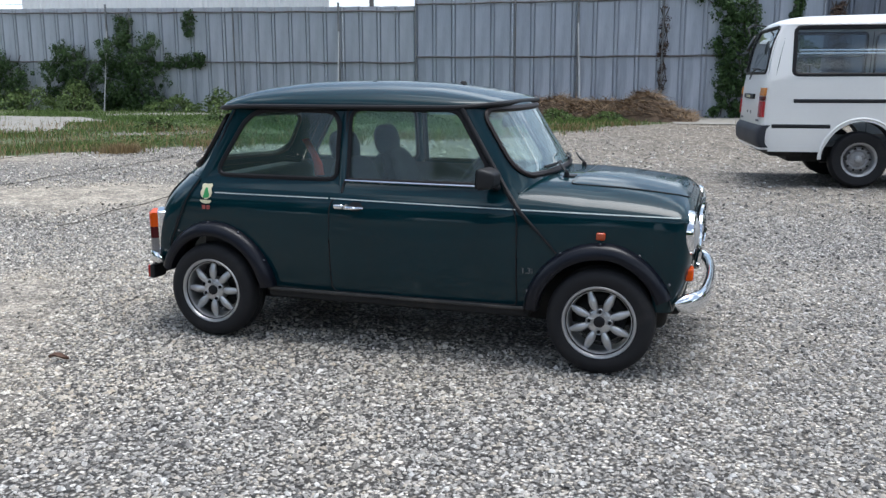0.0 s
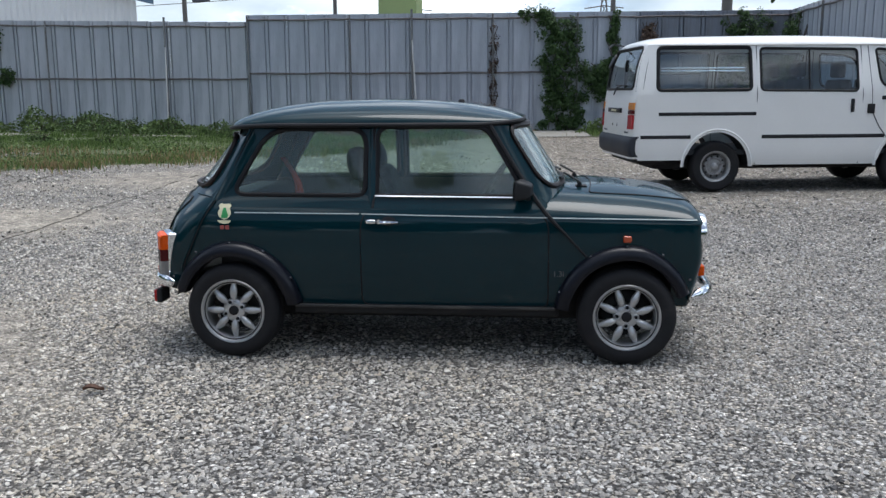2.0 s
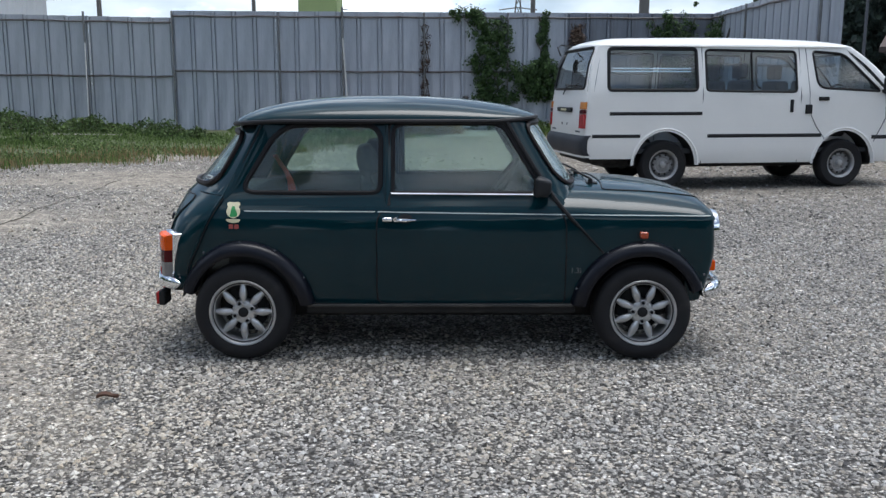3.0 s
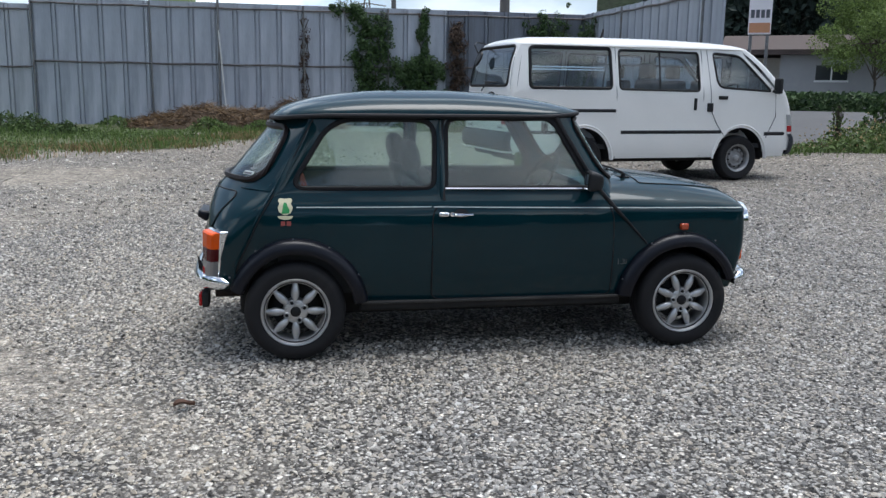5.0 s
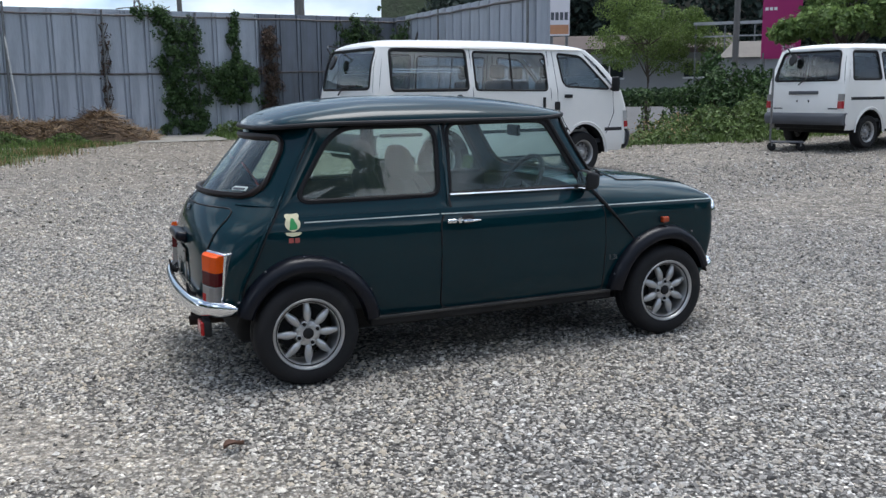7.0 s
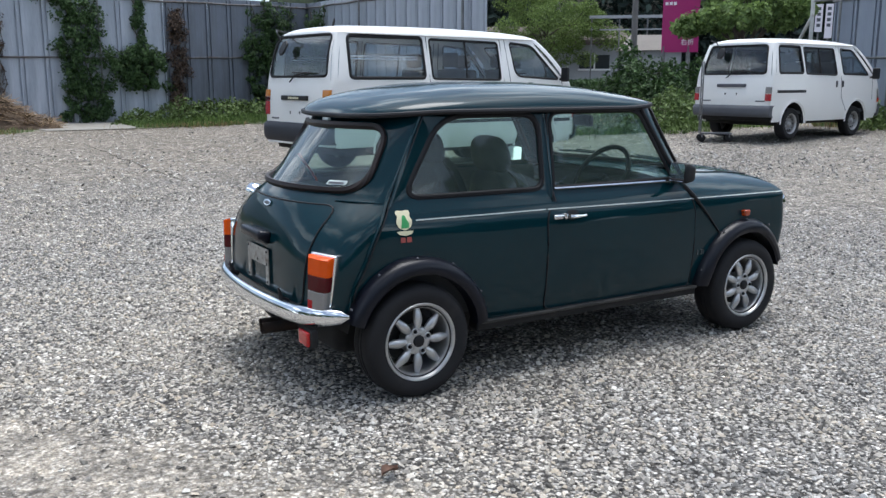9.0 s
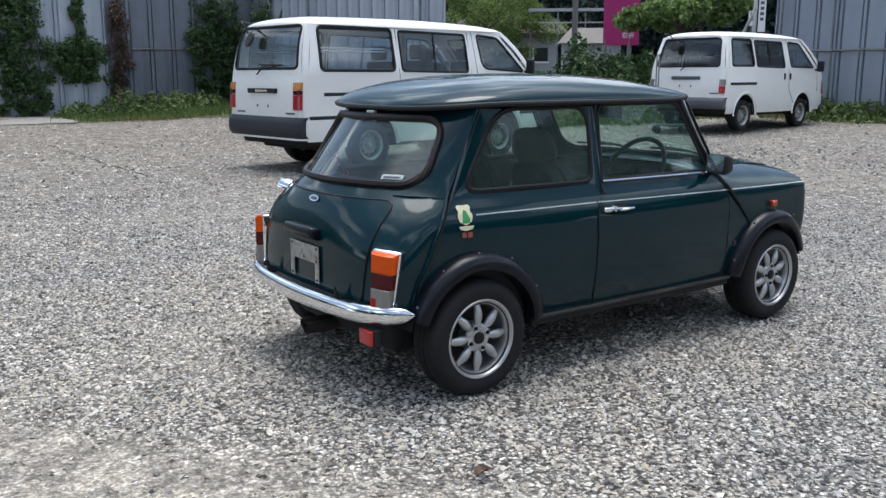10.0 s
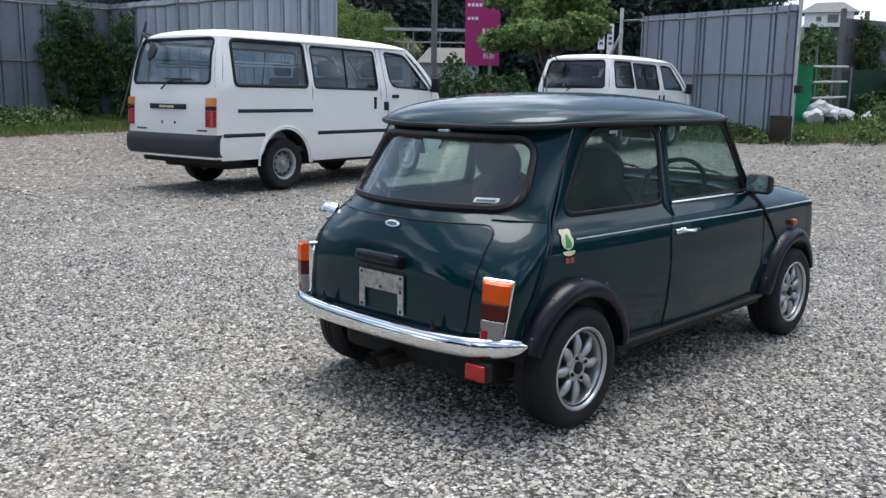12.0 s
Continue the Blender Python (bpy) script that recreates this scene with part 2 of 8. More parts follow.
    west.inputs["To Min"].default_value, west.inputs["To Max"].default_value = 0.30, 1.0
    ls.new(X, west.inputs["Value"])
    east = ns.new("ShaderNodeMapRange")
    east.inputs["From Min"].default_value, east.inputs["From Max"].default_value = 2.5, 6.5
    east.inputs["To Min"].default_value, east.inputs["To Max"].default_value = 0.0, 0.50
    ls.new(X, east.inputs["Value"])
    ls.new(calc("MULTIPLY", calc("MAXIMUM", calc("MULTIPLY", back.outputs["Result"], west.outputs["Result"]), east.outputs["Result"]), calc("MULTIPLY_ADD", big.outputs["Fac"], 0.8, 0.6)), m4.inputs["Factor"])
    ls.new(m3.outputs["Result"], m4.inputs["A"])
    ls.new(grit.outputs["Color"], m4.inputs["B"])
    # mottling where stones gather
    mot = noise_tex(ns, ls, co, 21.0, 5.0, 0.80)
    mor = ramp(ns, [(0.36, (0.42, 0.42, 0.43)), (0.5, (0.95, 0.95, 0.95)), (0.63, (1.62, 1.60, 1.57))])
    ls.new(mot.outputs["Fac"], mor.inputs["Fac"])
    m5 = ns.new("ShaderNodeMix")
    m5.data_type, m5.blend_type = "RGBA", "MULTIPLY"
    m5.inputs["Factor"].default_value = 1.0
    ls.new(m4.outputs["Result"], m5.inputs["A"])
    ls.new(mor.outputs["Color"], m5.inputs["B"])
    heap = noise_tex(ns, ls, co, 4.6, 6.0, 0.78)
    her = ramp(ns, [(0.36, (0.62, 0.62, 0.63)), (0.50, (0.98, 0.98, 0.98)), (0.64, (1.42, 1.41, 1.38))])
    ls.new(heap.outputs["Fac"], her.inputs["Fac"])
    m6 = ns.new("ShaderNodeMix")
    m6.data_type, m6.blend_type = "RGBA", "MULTIPLY"
    m6.inputs["Factor"].default_value = 1.0
    ls.new(m5.outputs["Result"], m6.inputs["A"])
    ls.new(her.outputs["Color"], m6.inputs["B"])
    ls.new(m6.outputs["Result"], p.inputs["Base Color"])
    p.inputs["Roughness"].default_value = 0.85
    p.inputs["Specular IOR Level"].default_value = 0.25
    bn = ns.new("ShaderNodeBump")
    bn.inputs["Strength"].default_value, bn.inputs["Distance"].default_value, bn.invert = 0.9, 0.010, True
    ls.new(dists[0].outputs["Distance"], bn.inputs["Height"])
    ls.new(bn.outputs["Normal"], p.inputs["Normal"])
    return m


def pebble_mat():
    m, ns, ls, p = nodes_of("pebbles")
    geo = ns.new("ShaderNodeNewGeometry")
    r = ramp(ns, STONES)
    ls.new(geo.outputs["Random Per Island"], r.inputs["Fac"])
    co = ns.new("ShaderNodeTexCoord").outputs["Object"]
    n = noise_tex(ns, ls, co, 90.0, 4.0)
    nr = ramp(ns, [(0.3, (0.72, 0.71, 0.69)), (0.7, (1.0, 1.0, 1.0))])
    ls.new(n.outputs["Fac"], nr.inputs["Fac"])
    mx = ns.new("ShaderNodeMix")
    mx.data_type, mx.blend_type = "RGBA", "MULTIPLY"
    mx.inputs["Factor"].default_value = 1.0
    ls.new(r.outputs["Color"], mx.inputs["A"])
    ls.new(nr.outputs["Color"], mx.inputs["B"])
    # tint by place: paler and beige in patches and westward, darker and greyer eastward
    tinge = noise_tex(ns, ls, co, 0.55, 6.0, 0.62)
    sx = ns.new("ShaderNodeSeparateXYZ")
    ls.new(co, sx.inputs["Vector"])
    sum_ = ns.new("ShaderNodeMath")
    sum_.operation = "MULTIPLY_ADD"
    sum_.inputs[1].default_value = -0.075
    ls.new(sx.outputs["X"], sum_.inputs[0])
    ls.new(tinge.outputs["Fac"], sum_.inputs[2])
    tint = ramp(ns, [(0.30, (0.70, 0.705, 0.725)), (0.46, (0.87, 0.872, 0.88)), (0.62, (0.98, 0.942, 0.88)), (0.78, (1.0, 0.98, 0.945))])
    ls.new(sum_.outputs["Value"], tint.inputs["Fac"])
    m2 = ns.new("ShaderNodeMix")
    m2.data_type, m2.blend_type = "RGBA", "MULTIPLY"
    m2.inputs["Factor"].default_value = 1.0
    ls.new(mx.outputs["Result"], m2.inputs["A"])
    ls.new(tint.outputs["Color"], m2.inputs["B"])
    ls.new(m2.outputs["Result"], p.inputs["Base Color"])
    p.inputs["Roughness"].default_value = 0.75
    p.inputs["Specular IOR Level"].default_value = 0.3
    return m


def foliage(name, dark, light, trans=0.25):
    m, ns, ls, p = nodes_of(name)
    geo = ns.new("ShaderNodeNewGeometry")
    r = ramp(ns, [(0.0, dark), (0.75, light), (1.0, shaded(light, 1.35))])
    ls.new(geo.outputs["Random Per Island"], r.inputs["Fac"])
    ls.new(r.outputs["Color"], p.inputs["Base Color"])
    p.inputs["Roughness"].default_value = 0.6
    p.inputs["Specular IOR Level"].default_value = 0.25
    tl, mx = ns.new("ShaderNodeBsdfTranslucent"), ns.new("ShaderNodeMixShader")
    mx.inputs["Fac"].default_value = trans
    ls.new(r.outputs["Color"], tl.inputs["Color"])
    ls.new(p.outputs["BSDF"], mx.inputs[1])
    ls.new(tl.outputs["BSDF"], mx.inputs[2])
    ls.new(mx.outputs["Shader"], ns["Material Output"].inputs["Surface"])
    return m


GRAVEL, PEBBLE = gravel_ground(), pebble_mat()
GREEN = surface("racing_green_paint", (0.0011, 0.0198, 0.0268), 0.32, 0.0, 0.08, 2.0, 300.0, 0.0, coat=0.70, spec=0.03)
GREEN.node_tree.nodes["Principled BSDF"].inputs["Coat IOR"].default_value = 1.46
GREEN.node_tree.nodes["Principled BSDF"].inputs["Coat Roughness"].default_value = 0.06
RUBBER = surface("black_rubber", (0.008, 0.008, 0.010), 0.55, bump=0.15, spec=0.3)
ARCH = surface("black_plastic", (0.005, 0.006, 0.011), 0.30, bump=0.05, fine=200.0, spec=0.28)
TYRE = surface("tyre_rubber", (0.012, 0.012, 0.014), 0.7, bump=0.3, fine=120.0, second=(0.032, 0.030, 0.028), amount=0.35, spec=0.3)
BROWN_RUBBER = surface("aged_rubber", (0.015, 0.010, 0.010), 0.5, bump=0.1, spec=0.3)
CHROME = surface("chrome", (0.80, 0.82, 0.84), 0.06, 1.0, 0.03, bump=0.0)
ALLOYD = surface("dull_cast_alloy", (0.54, 0.545, 0.55), 0.34, 0.75, 0.1, 9.0, 150.0, 0.08, second=(0.16, 0.15, 0.14), amount=0.4)
ALLOY = surface("cast_alloy", (0.50, 0.505, 0.51), 0.33, 0.75, 0.08, 9.0, 150.0, 0.08)
DUSTY = surface("dusty_sill_paint", (0.020, 0.020, 0.020), 0.6, second=(0.055, 0.050, 0.044), amount=0.45)
DARK = surface("dark_underside", (0.010, 0.010, 0.011), 0.8, second=(0.03, 0.026, 0.022), amount=0.35)
RUST = surface("rusty_steel", (0.055, 0.030, 0.02), 0.8, 0.2, 0.3, second=(0.03, 0.028, 0.026), amount=0.5)
TRIM = surface("grey_vinyl", (0.028, 0.030, 0.034), 0.7, bump=0.0)
CLOTH = surface("dark_seat_cloth", (0.013, 0.014, 0.017), 0.9, bump=0.0, fine=90.0)
AMBER = surface("amber_lens", (0.72, 0.085, 0.003), 0.22, var=0.05, fine=90.0, bump=0.3, coat=0.15, spec=0.2)
RED = surface("red_lens", (0.33, 0.008, 0.010), 0.22, var=0.05, fine=90.0, bump=0.3, coat=0.15, spec=0.2)
DRED = surface("dark_red_lens", (0.070, 0.004, 0.006), 0.22, var=0.05, fine=90.0, bump=0.3, coat=0.15, spec=0.2)
CLEAR = surface("clear_lens", (0.40, 0.41, 0.41), 0.12, var=0.08, fine=90.0, bump=0.4, coat=0.6)
REDCLOTH = surface("red_webbing", (0.50, 0.05, 0.03), 0.7, fine=300.0)
SILVER = surface("silver_stripe", (0.50, 0.56, 0.55), 0.6, 0.0, bump=0.0, spec=0.2)
BADGE = surface("dull_badge", (0.11, 0.125, 0.13), 0.5, 0.0, bump=0.0)
CREAM = surface("cream_decal", (0.66, 0.62, 0.42), 0.4, bump=0.0, var=0.05)
DGREEN = surface("green_decal", (0.03, 0.28, 0.08), 0.4, bump=0.0, var=0.1)
DRED2 = surface("red_decal", (0.32, 0.07, 0.06), 0.4, bump=0.0, var=0.1)
PLATE = surface("bare_alloy_bracket", (0.46, 0.45, 0.42), 0.55, 0.4, 0.2, 12.0, second=(0.16, 0.13, 0.10), amount=0.42)
WHITE = surface("white_van_paint", (0.79, 0.79, 0.775), 0.32, 0.0, 0.035, 1.1, 60.0, 0.0, coat=0.5)
VBLACK = surface("grey_black_plastic", (0.013, 0.014, 0.016), 0.5, bump=0.1, fine=150.0, spec=0.3)
LAMPCLEAR = surface("smoky_clear_lens", (0.20, 0.19, 0.185), 0.12, var=0.15, fine=90.0, bump=0.4, coat=0.6)
VRED = surface("faded_red_lens", (0.36, 0.018, 0.024), 0.2, var=0.05, fine=90.0, bump=0.3, coat=0.4)
VAMBER = surface("faded_amber_lens", (0.55, 0.20, 0.035), 0.2, var=0.05, fine=90.0, bump=0.3, coat=0.4)
FOG = surface("fog_lens", (0.40, 0.006, 0.008), 0.2, var=0.05, fine=90.0, bump=0.3, coat=0.3)
STEELD = surface("dull_wheel_disc", (0.30, 0.30, 0.305), 0.6, 0.4, 0.25, 8.0, second=(0.06, 0.05, 0.045), amount=0.4)
VGREY = surface("dark_grey_bumper", (0.085, 0.09, 0.105), 0.55, bump=0.1, fine=150.0)
STEELW = surface("silver_steel_wheel", (0.38, 0.385, 0.39), 0.45, 0.6, 0.2, 8.0, second=(0.12, 0.09, 0.07), amount=0.35)
GLASS = glass("tinted_glass", (0.73, 0.88, 0.83), 1.60, 0.034, (0.30, 0.52, 0.60), 4.0)
# dust plus a painted veil standing in for reflected sky, thickest on the windscreen
SGLASS = glass("dusty_sheen_side_glass", (0.73, 0.88, 0.83), 1.60, 0.085, (0.34, 0.47, 0.46), 4.0)
WGLASS = glass("windscreen_glass", (0.84, 0.95, 0.93), 1.5, 0.13, (0.45, 0.66, 0.70), 2.8)
VGLASS = glass("van_glass", (0.60, 0.71, 0.77), 1.68, 0.02, steep=3.4)
MIRROR = surface("mirror_glass", (0.9, 0.92, 0.92), 0.02, 1.0, 0.0, bump=0.0)
PANEL = surface("galvanised_panel", (0.368, 0.402, 0.462), 0.5, 0.15, 0.20, 0.9, 18.0, 0.12, second=(0.49, 0.522, 0.575), amount=0.42)
PANEL_PALE = surface("pale_galvanised_panel", (0.41, 0.438, 0.485), 0.5, 0.15, 0.20, 0.9, 18.0, 0.12, second=(0.50, 0.525, 0.565), amount=0.42)
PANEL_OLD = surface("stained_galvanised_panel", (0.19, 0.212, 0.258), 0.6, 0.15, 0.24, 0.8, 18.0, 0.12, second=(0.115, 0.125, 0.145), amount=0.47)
PANEL_BLUE = surface("blue_grey_panel", (0.26, 0.29, 0.35), 0.55, 0.15, 0.14, 0.9, 18.0, 0.12, second=(0.25, 0.28, 0.33), amount=0.42)
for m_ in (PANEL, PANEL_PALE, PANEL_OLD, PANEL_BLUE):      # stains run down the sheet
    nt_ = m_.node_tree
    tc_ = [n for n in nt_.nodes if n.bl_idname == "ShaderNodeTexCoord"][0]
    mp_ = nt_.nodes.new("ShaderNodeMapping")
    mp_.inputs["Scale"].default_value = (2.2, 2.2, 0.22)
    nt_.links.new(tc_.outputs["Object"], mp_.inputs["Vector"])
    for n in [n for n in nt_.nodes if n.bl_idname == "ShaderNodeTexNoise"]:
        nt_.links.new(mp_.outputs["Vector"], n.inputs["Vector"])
PALEPIPE = surface("pale_pipe", (0.50, 0.50, 0.49), 0.5, 0.3, 0.2, 4.0, second=(0.28, 0.24, 0.20), amount=0.32)
PIPE = surface("galvanised_pipe", (0.20, 0.205, 0.21), 0.5, 0.55, 0.25, 4.0, second=(0.12, 0.075, 0.05), amount=0.36)
RAIL = surface("weathered_rail", (0.16, 0.16, 0.165), 0.65, 0.35, 0.25, 3.0, second=(0.085, 0.06, 0.048), amount=0.45)
CONCRETE = surface("concrete", (0.25, 0.24, 0.22), 0.9, 0.0, 0.15, 1.2, 60.0, 0.4, 0.004, second=(0.20, 0.19, 0.16), amount=0.45)
ASPHALT = surface("asphalt", (0.085, 0.085, 0.088), 0.9, 0.0, 0.2, 0.8, 120.0, 0.4, 0.004)
SOIL = surface("weedy_soil", (0.13, 0.125, 0.075), 0.95, 0.0, 0.3, 1.3, 30.0, 0.6, 0.02, second=(0.060, 0.085, 0.026), amount=0.56)
GRASS = foliage("grass_blades", (0.042, 0.080, 0.020), (0.120, 0.182, 0.050), 0.35)
DRYGRASS = foliage("dry_grass", (0.13, 0.090, 0.048), (0.28, 0.205, 0.105))
IVY = foliage("ivy_leaves", (0.014, 0.034, 0.012), (0.056, 0.104, 0.034), 0.22)
WEED = foliage("weed_leaves", (0.034, 0.060, 0.018), (0.115, 0.168, 0.055))
WEED_D = foliage("dark_weed_leaves", (0.022, 0.044, 0.014), (0.078, 0.125, 0.040))
TREE_L = foliage("tree_leaves", (0.058, 0.100, 0.030), (0.170, 0.250, 0.080), 0.35)
TREE_F = foliage("feathery_leaves", (0.060, 0.095, 0.026), (0.150, 0.215, 0.062), 0.35)
TREE_H = foliage("far_conifers", (0.010, 0.019, 0.017), (0.030, 0.048, 0.040), 0.15)
TREE_D = foliage("dark_tree_leaves", (0.018, 0.040, 0.018), (0.060, 0.105, 0.040), 0.2)
STRAW = foliage("dead_stalks", (0.045, 0.028, 0.018), (0.20, 0.135, 0.078), 0.1)
DEADVINE = foliage("dead_vine", (0.030, 0.020, 0.015), (0.085, 0.055, 0.04), 0.05)
BARK = surface("bark", (0.075, 0.06, 0.045), 0.9, 0.0, 0.3, 6.0, 40.0, 0.8, 0.01)

# ---- mesh helpers ----
def link(name, verts, faces, mat, parent=None, label="", smooth=True, at=None):
    """One mesh object out of vertices and faces, normals outward."""
    bm = bmesh.new()
    vs = [bm.verts.new(v) for v in verts]
    for f in faces:
        try:
            bm.faces.new([vs[i] for i in f])
        except ValueError:
            pass
    return part(name, bm, mat, parent, label, smooth, at)


def part(name, bm, mat, parent=None, label="", smooth=True, at=None):
    bmesh.ops.remove_doubles(bm, verts=bm.verts, dist=1e-5)
    bmesh.ops.recalc_face_normals(bm, faces=bm.faces)
    me = bpy.data.meshes.new(name)
    bm.to_mesh(me)
    bm.free()
    me.materials.append(mat)
    for p in me.polygons:
        p.use_smooth = smooth
    if smooth:
        me.set_sharp_from_angle(angle=radians(42))
    ob = new(name, me)
    if parent:
        ob.parent = parent
    if at is not None:
        ob.matrix_basis = at
    if label:
        ob["label"] = label
    return ob


def fast(name, verts, faces, mat, parent=None, smooth=False):
    """A large mesh straight from arrays."""
    me = bpy.data.meshes.new(name)
    me.from_pydata(verts.tolist() if hasattr(verts, "tolist") else verts, [], faces.tolist() if hasattr(faces, "tolist") else faces)
    me.materials.append(mat)
    me.polygons.foreach_set("use_smooth", [smooth] * len(me.polygons))
    ob = new(name, me)
    if parent:
        ob.parent = parent
    return ob


def thing(name, m=None, label="", category="", group="", kind=""):
    ob = new(name)
    ob.empty_display_size = 0.2
    if m is not None:
        ob.matrix_basis = m
    return tagged(ob, label, category, group, kind)


class Soup:
    """Collects pieces of one mesh."""

    def __init__(self):
        self.v, self.f = [], []

    def add(self, vs, fs, m=None):
        n = len(self.v)
        self.v += [tuple(m @ Vector(v)) if m is not None else tuple(v) for v in vs]
        self.f += [[i + n for i in f] for f in fs]
        return self

    def link(self, name, mat, parent=None, label="", smooth=True, at=None):
        return link(name, self.v, self.f, mat, parent, label, smooth, at)


def grid(fn, nu, nv, wrap=False):
    """Faces over fn(u, v), u and v from 0 to 1."""
    vs = [fn(i / nu, j / nv) for i in range(nu + (0 if wrap else 1)) for j in range(nv + 1)]
    k = nv + 1
    n = nu if wrap else nu + 1
    fs = [[i * k + j, (i + 1) % n * k + j, (i + 1) % n * k + j + 1, i * k + j + 1] for i in range(nu) for j in range(nv)]
    return vs, fs


def rounded(corners, radii, steps=6):
    """A polygon with rounded corners: steps + 1 points a corner."""
    out, n = [], len(corners)
    for i, c in enumerate(corners):
        c = Vector(c)
        a, b = Vector(corners[i - 1]) - c, Vector(corners[(i + 1) % n]) - c
        r = radii[i] if hasattr(radii, "__len__") else radii
        la, lb = min(r, a.length * 0.49), min(r, b.length * 0.49)
        p, q = c + a.normalized() * la, c + b.normalized() * lb
        for k in range(steps + 1):
            t = k / steps
            out.append(tuple(p * (1 - t) ** 2 + c * 2 * t * (1 - t) + q * t * t))
    return out


def refine(loop, cut):
    """The loop with long edges cut up."""
    out = []
    for i, p in enumerate(loop):
        q = loop[(i + 1) % len(loop)]
        k = max(1, int(math.hypot(q[0] - p[0], q[1] - p[1]) / cut))
        out += [(p[0] + (q[0] - p[0]) * j / k, p[1] + (q[1] - p[1]) * j / k) for j in range(k)]
    return out


def ring(outer, inner, fn, steps=3):
    """A band between two flat loops of equal count, laid on a surface by fn(a, b)."""
    n = len(outer)
    vs = [fn(outer[i][0] + (inner[i][0] - outer[i][0]) * k / steps, outer[i][1] + (inner[i][1] - outer[i][1]) * k / steps) for k in range(steps + 1) for i in range(n)]
    fs = [[k * n + i, k * n + (i + 1) % n, (k + 1) * n + (i + 1) % n, (k + 1) * n + i] for k in range(steps) for i in range(n)]
    return vs, fs


def filled(loop, fn, steps=5):
    """A loop filled by rings towards its middle, laid on a surface by fn(a, b)."""
    n = len(loop)
    ca, cb = sum(p[0] for p in loop) / n, sum(p[1] for p in loop) / n
    vs = [fn(ca + (p[0] - ca) * (1 - k / steps), cb + (p[1] - cb) * (1 - k / steps)) for k in range(steps) for p in loop] + [fn(ca, cb)]
    fs = [[k * n + i, k * n + (i + 1) % n, (k + 1) * n + (i + 1) % n, (k + 1) * n + i] for k in range(steps - 1) for i in range(n)]
    fs += [[(steps - 1) * n + i, (steps - 1) * n + (i + 1) % n, steps * n] for i in range(n)]
    return vs, fs


def tube(points, r, n=8, closed=False, flat=1.0, cap=True, up=(0, 0, 1)):
    """A round bar along points; r may be a list; flat squeezes it along up."""
    pts = [Vector(p) for p in points]
    k, vs = len(pts), []
    for i, p in enumerate(pts):
        d = (pts[(i + 1) % k] - pts[i - 1]) if closed else (pts[min(i + 1, k - 1)] - pts[max(i - 1, 0)])
        d.normalize()
        a = d.cross(Vector(up))
        if a.length < 1e-3:
            a = d.cross(Vector((1, 0, 0)))
        a.normalize()
        b = a.cross(d).normalized()
        rr = r[i] if hasattr(r, "__len__") else r
        vs += [tuple(p + a * math.cos(2 * math.pi * j / n) * rr + b * math.sin(2 * math.pi * j / n) * rr * flat) for j in range(n)]
    fs = [[i % k * n + j, (i + 1) % k * n + j, (i + 1) % k * n + (j + 1) % n, i % k * n + (j + 1) % n] for i in range(k if closed else k - 1) for j in range(n)]
    if cap and not closed:
        fs += [list(range(n)), list(range((k - 1) * n, k * n))]
    return vs, fs


def block(x0, x1, y0, y1, z0, z1, b=0.0):
    """A box with bevelled edges."""
    if b <= 0:
        vs = [(x, y, z) for x in (x0, x1) for y in (y0, y1) for z in (z0, z1)]
        return vs, [[0, 1, 3, 2], [4, 6, 7, 5], [0, 4, 5, 1], [2, 3, 7, 6], [0, 2, 6, 4], [1, 5, 7, 3]]
    bm = bmesh.new()
    bmesh.ops.create_cube(bm, size=1.0)
    for v in bm.verts:
        v.co = Vector(((x0 + x1) / 2 + v.co.x * (x1 - x0), (y0 + y1) / 2 + v.co.y * (y1 - y0), (z0 + z1) / 2 + v.co.z * (z1 - z0)))
    bmesh.ops.bevel(bm, geom=bm.edges[:], offset=b, segments=3, profile=0.6, affect="EDGES")
    bm.verts.index_update()
    vs, fs = [tuple(v.co) for v in bm.verts], [[v.index for v in f.verts] for f in bm.faces]
    bm.free()
    return vs, fs


def turned(profile, n=32, axis="y"):
    """A profile of (radius, along) turned about an axis."""
    vs = []
    for i in range(n):
        a = 2 * math.pi * i / n
        for r, y in profile:
            vs.append((r * math.cos(a), y, r * math.sin(a)) if axis == "y" else (r * math.cos(a), r * math.sin(a), y) if axis == "z" else (y, r * math.cos(a), r * math.sin(a)))
    k = len(profile)
    return vs, [[i * k + j, (i + 1) % n * k + j, (i + 1) % n * k + j + 1, i * k + j + 1] for i in range(n) for j in range(k - 1)]


def pch(xs, ys):
    """A smooth monotone curve through a few knots."""
    xs, ys = np.array(xs, float), np.array(ys, float)
    h = np.diff(xs)
    d = np.diff(ys) / h
    m = np.zeros(len(xs))
    m[0], m[-1] = d[0], d[-1]
    for i in range(1, len(xs) - 1):
        if d[i - 1] * d[i] > 0:
            a, b = 2 * h[i] + h[i - 1], h[i] + 2 * h[i - 1]
            m[i] = (a + b) / (a / d[i - 1] + b / d[i])

    def f(v):
        v = min(max(v, xs[0]), xs[-1])
        i = min(int(np.searchsorted(xs, v, side="right")) - 1, len(h) - 1)
        t = (v - xs[i]) / h[i]
        return float((2 * t**3 - 3 * t**2 + 1) * ys[i] + (t**3 - 2 * t**2 + t) * h[i] * m[i] + (3 * t**2 - 2 * t**3) * ys[i + 1] + (t**3 - t**2) * h[i] * m[i + 1])

    return f


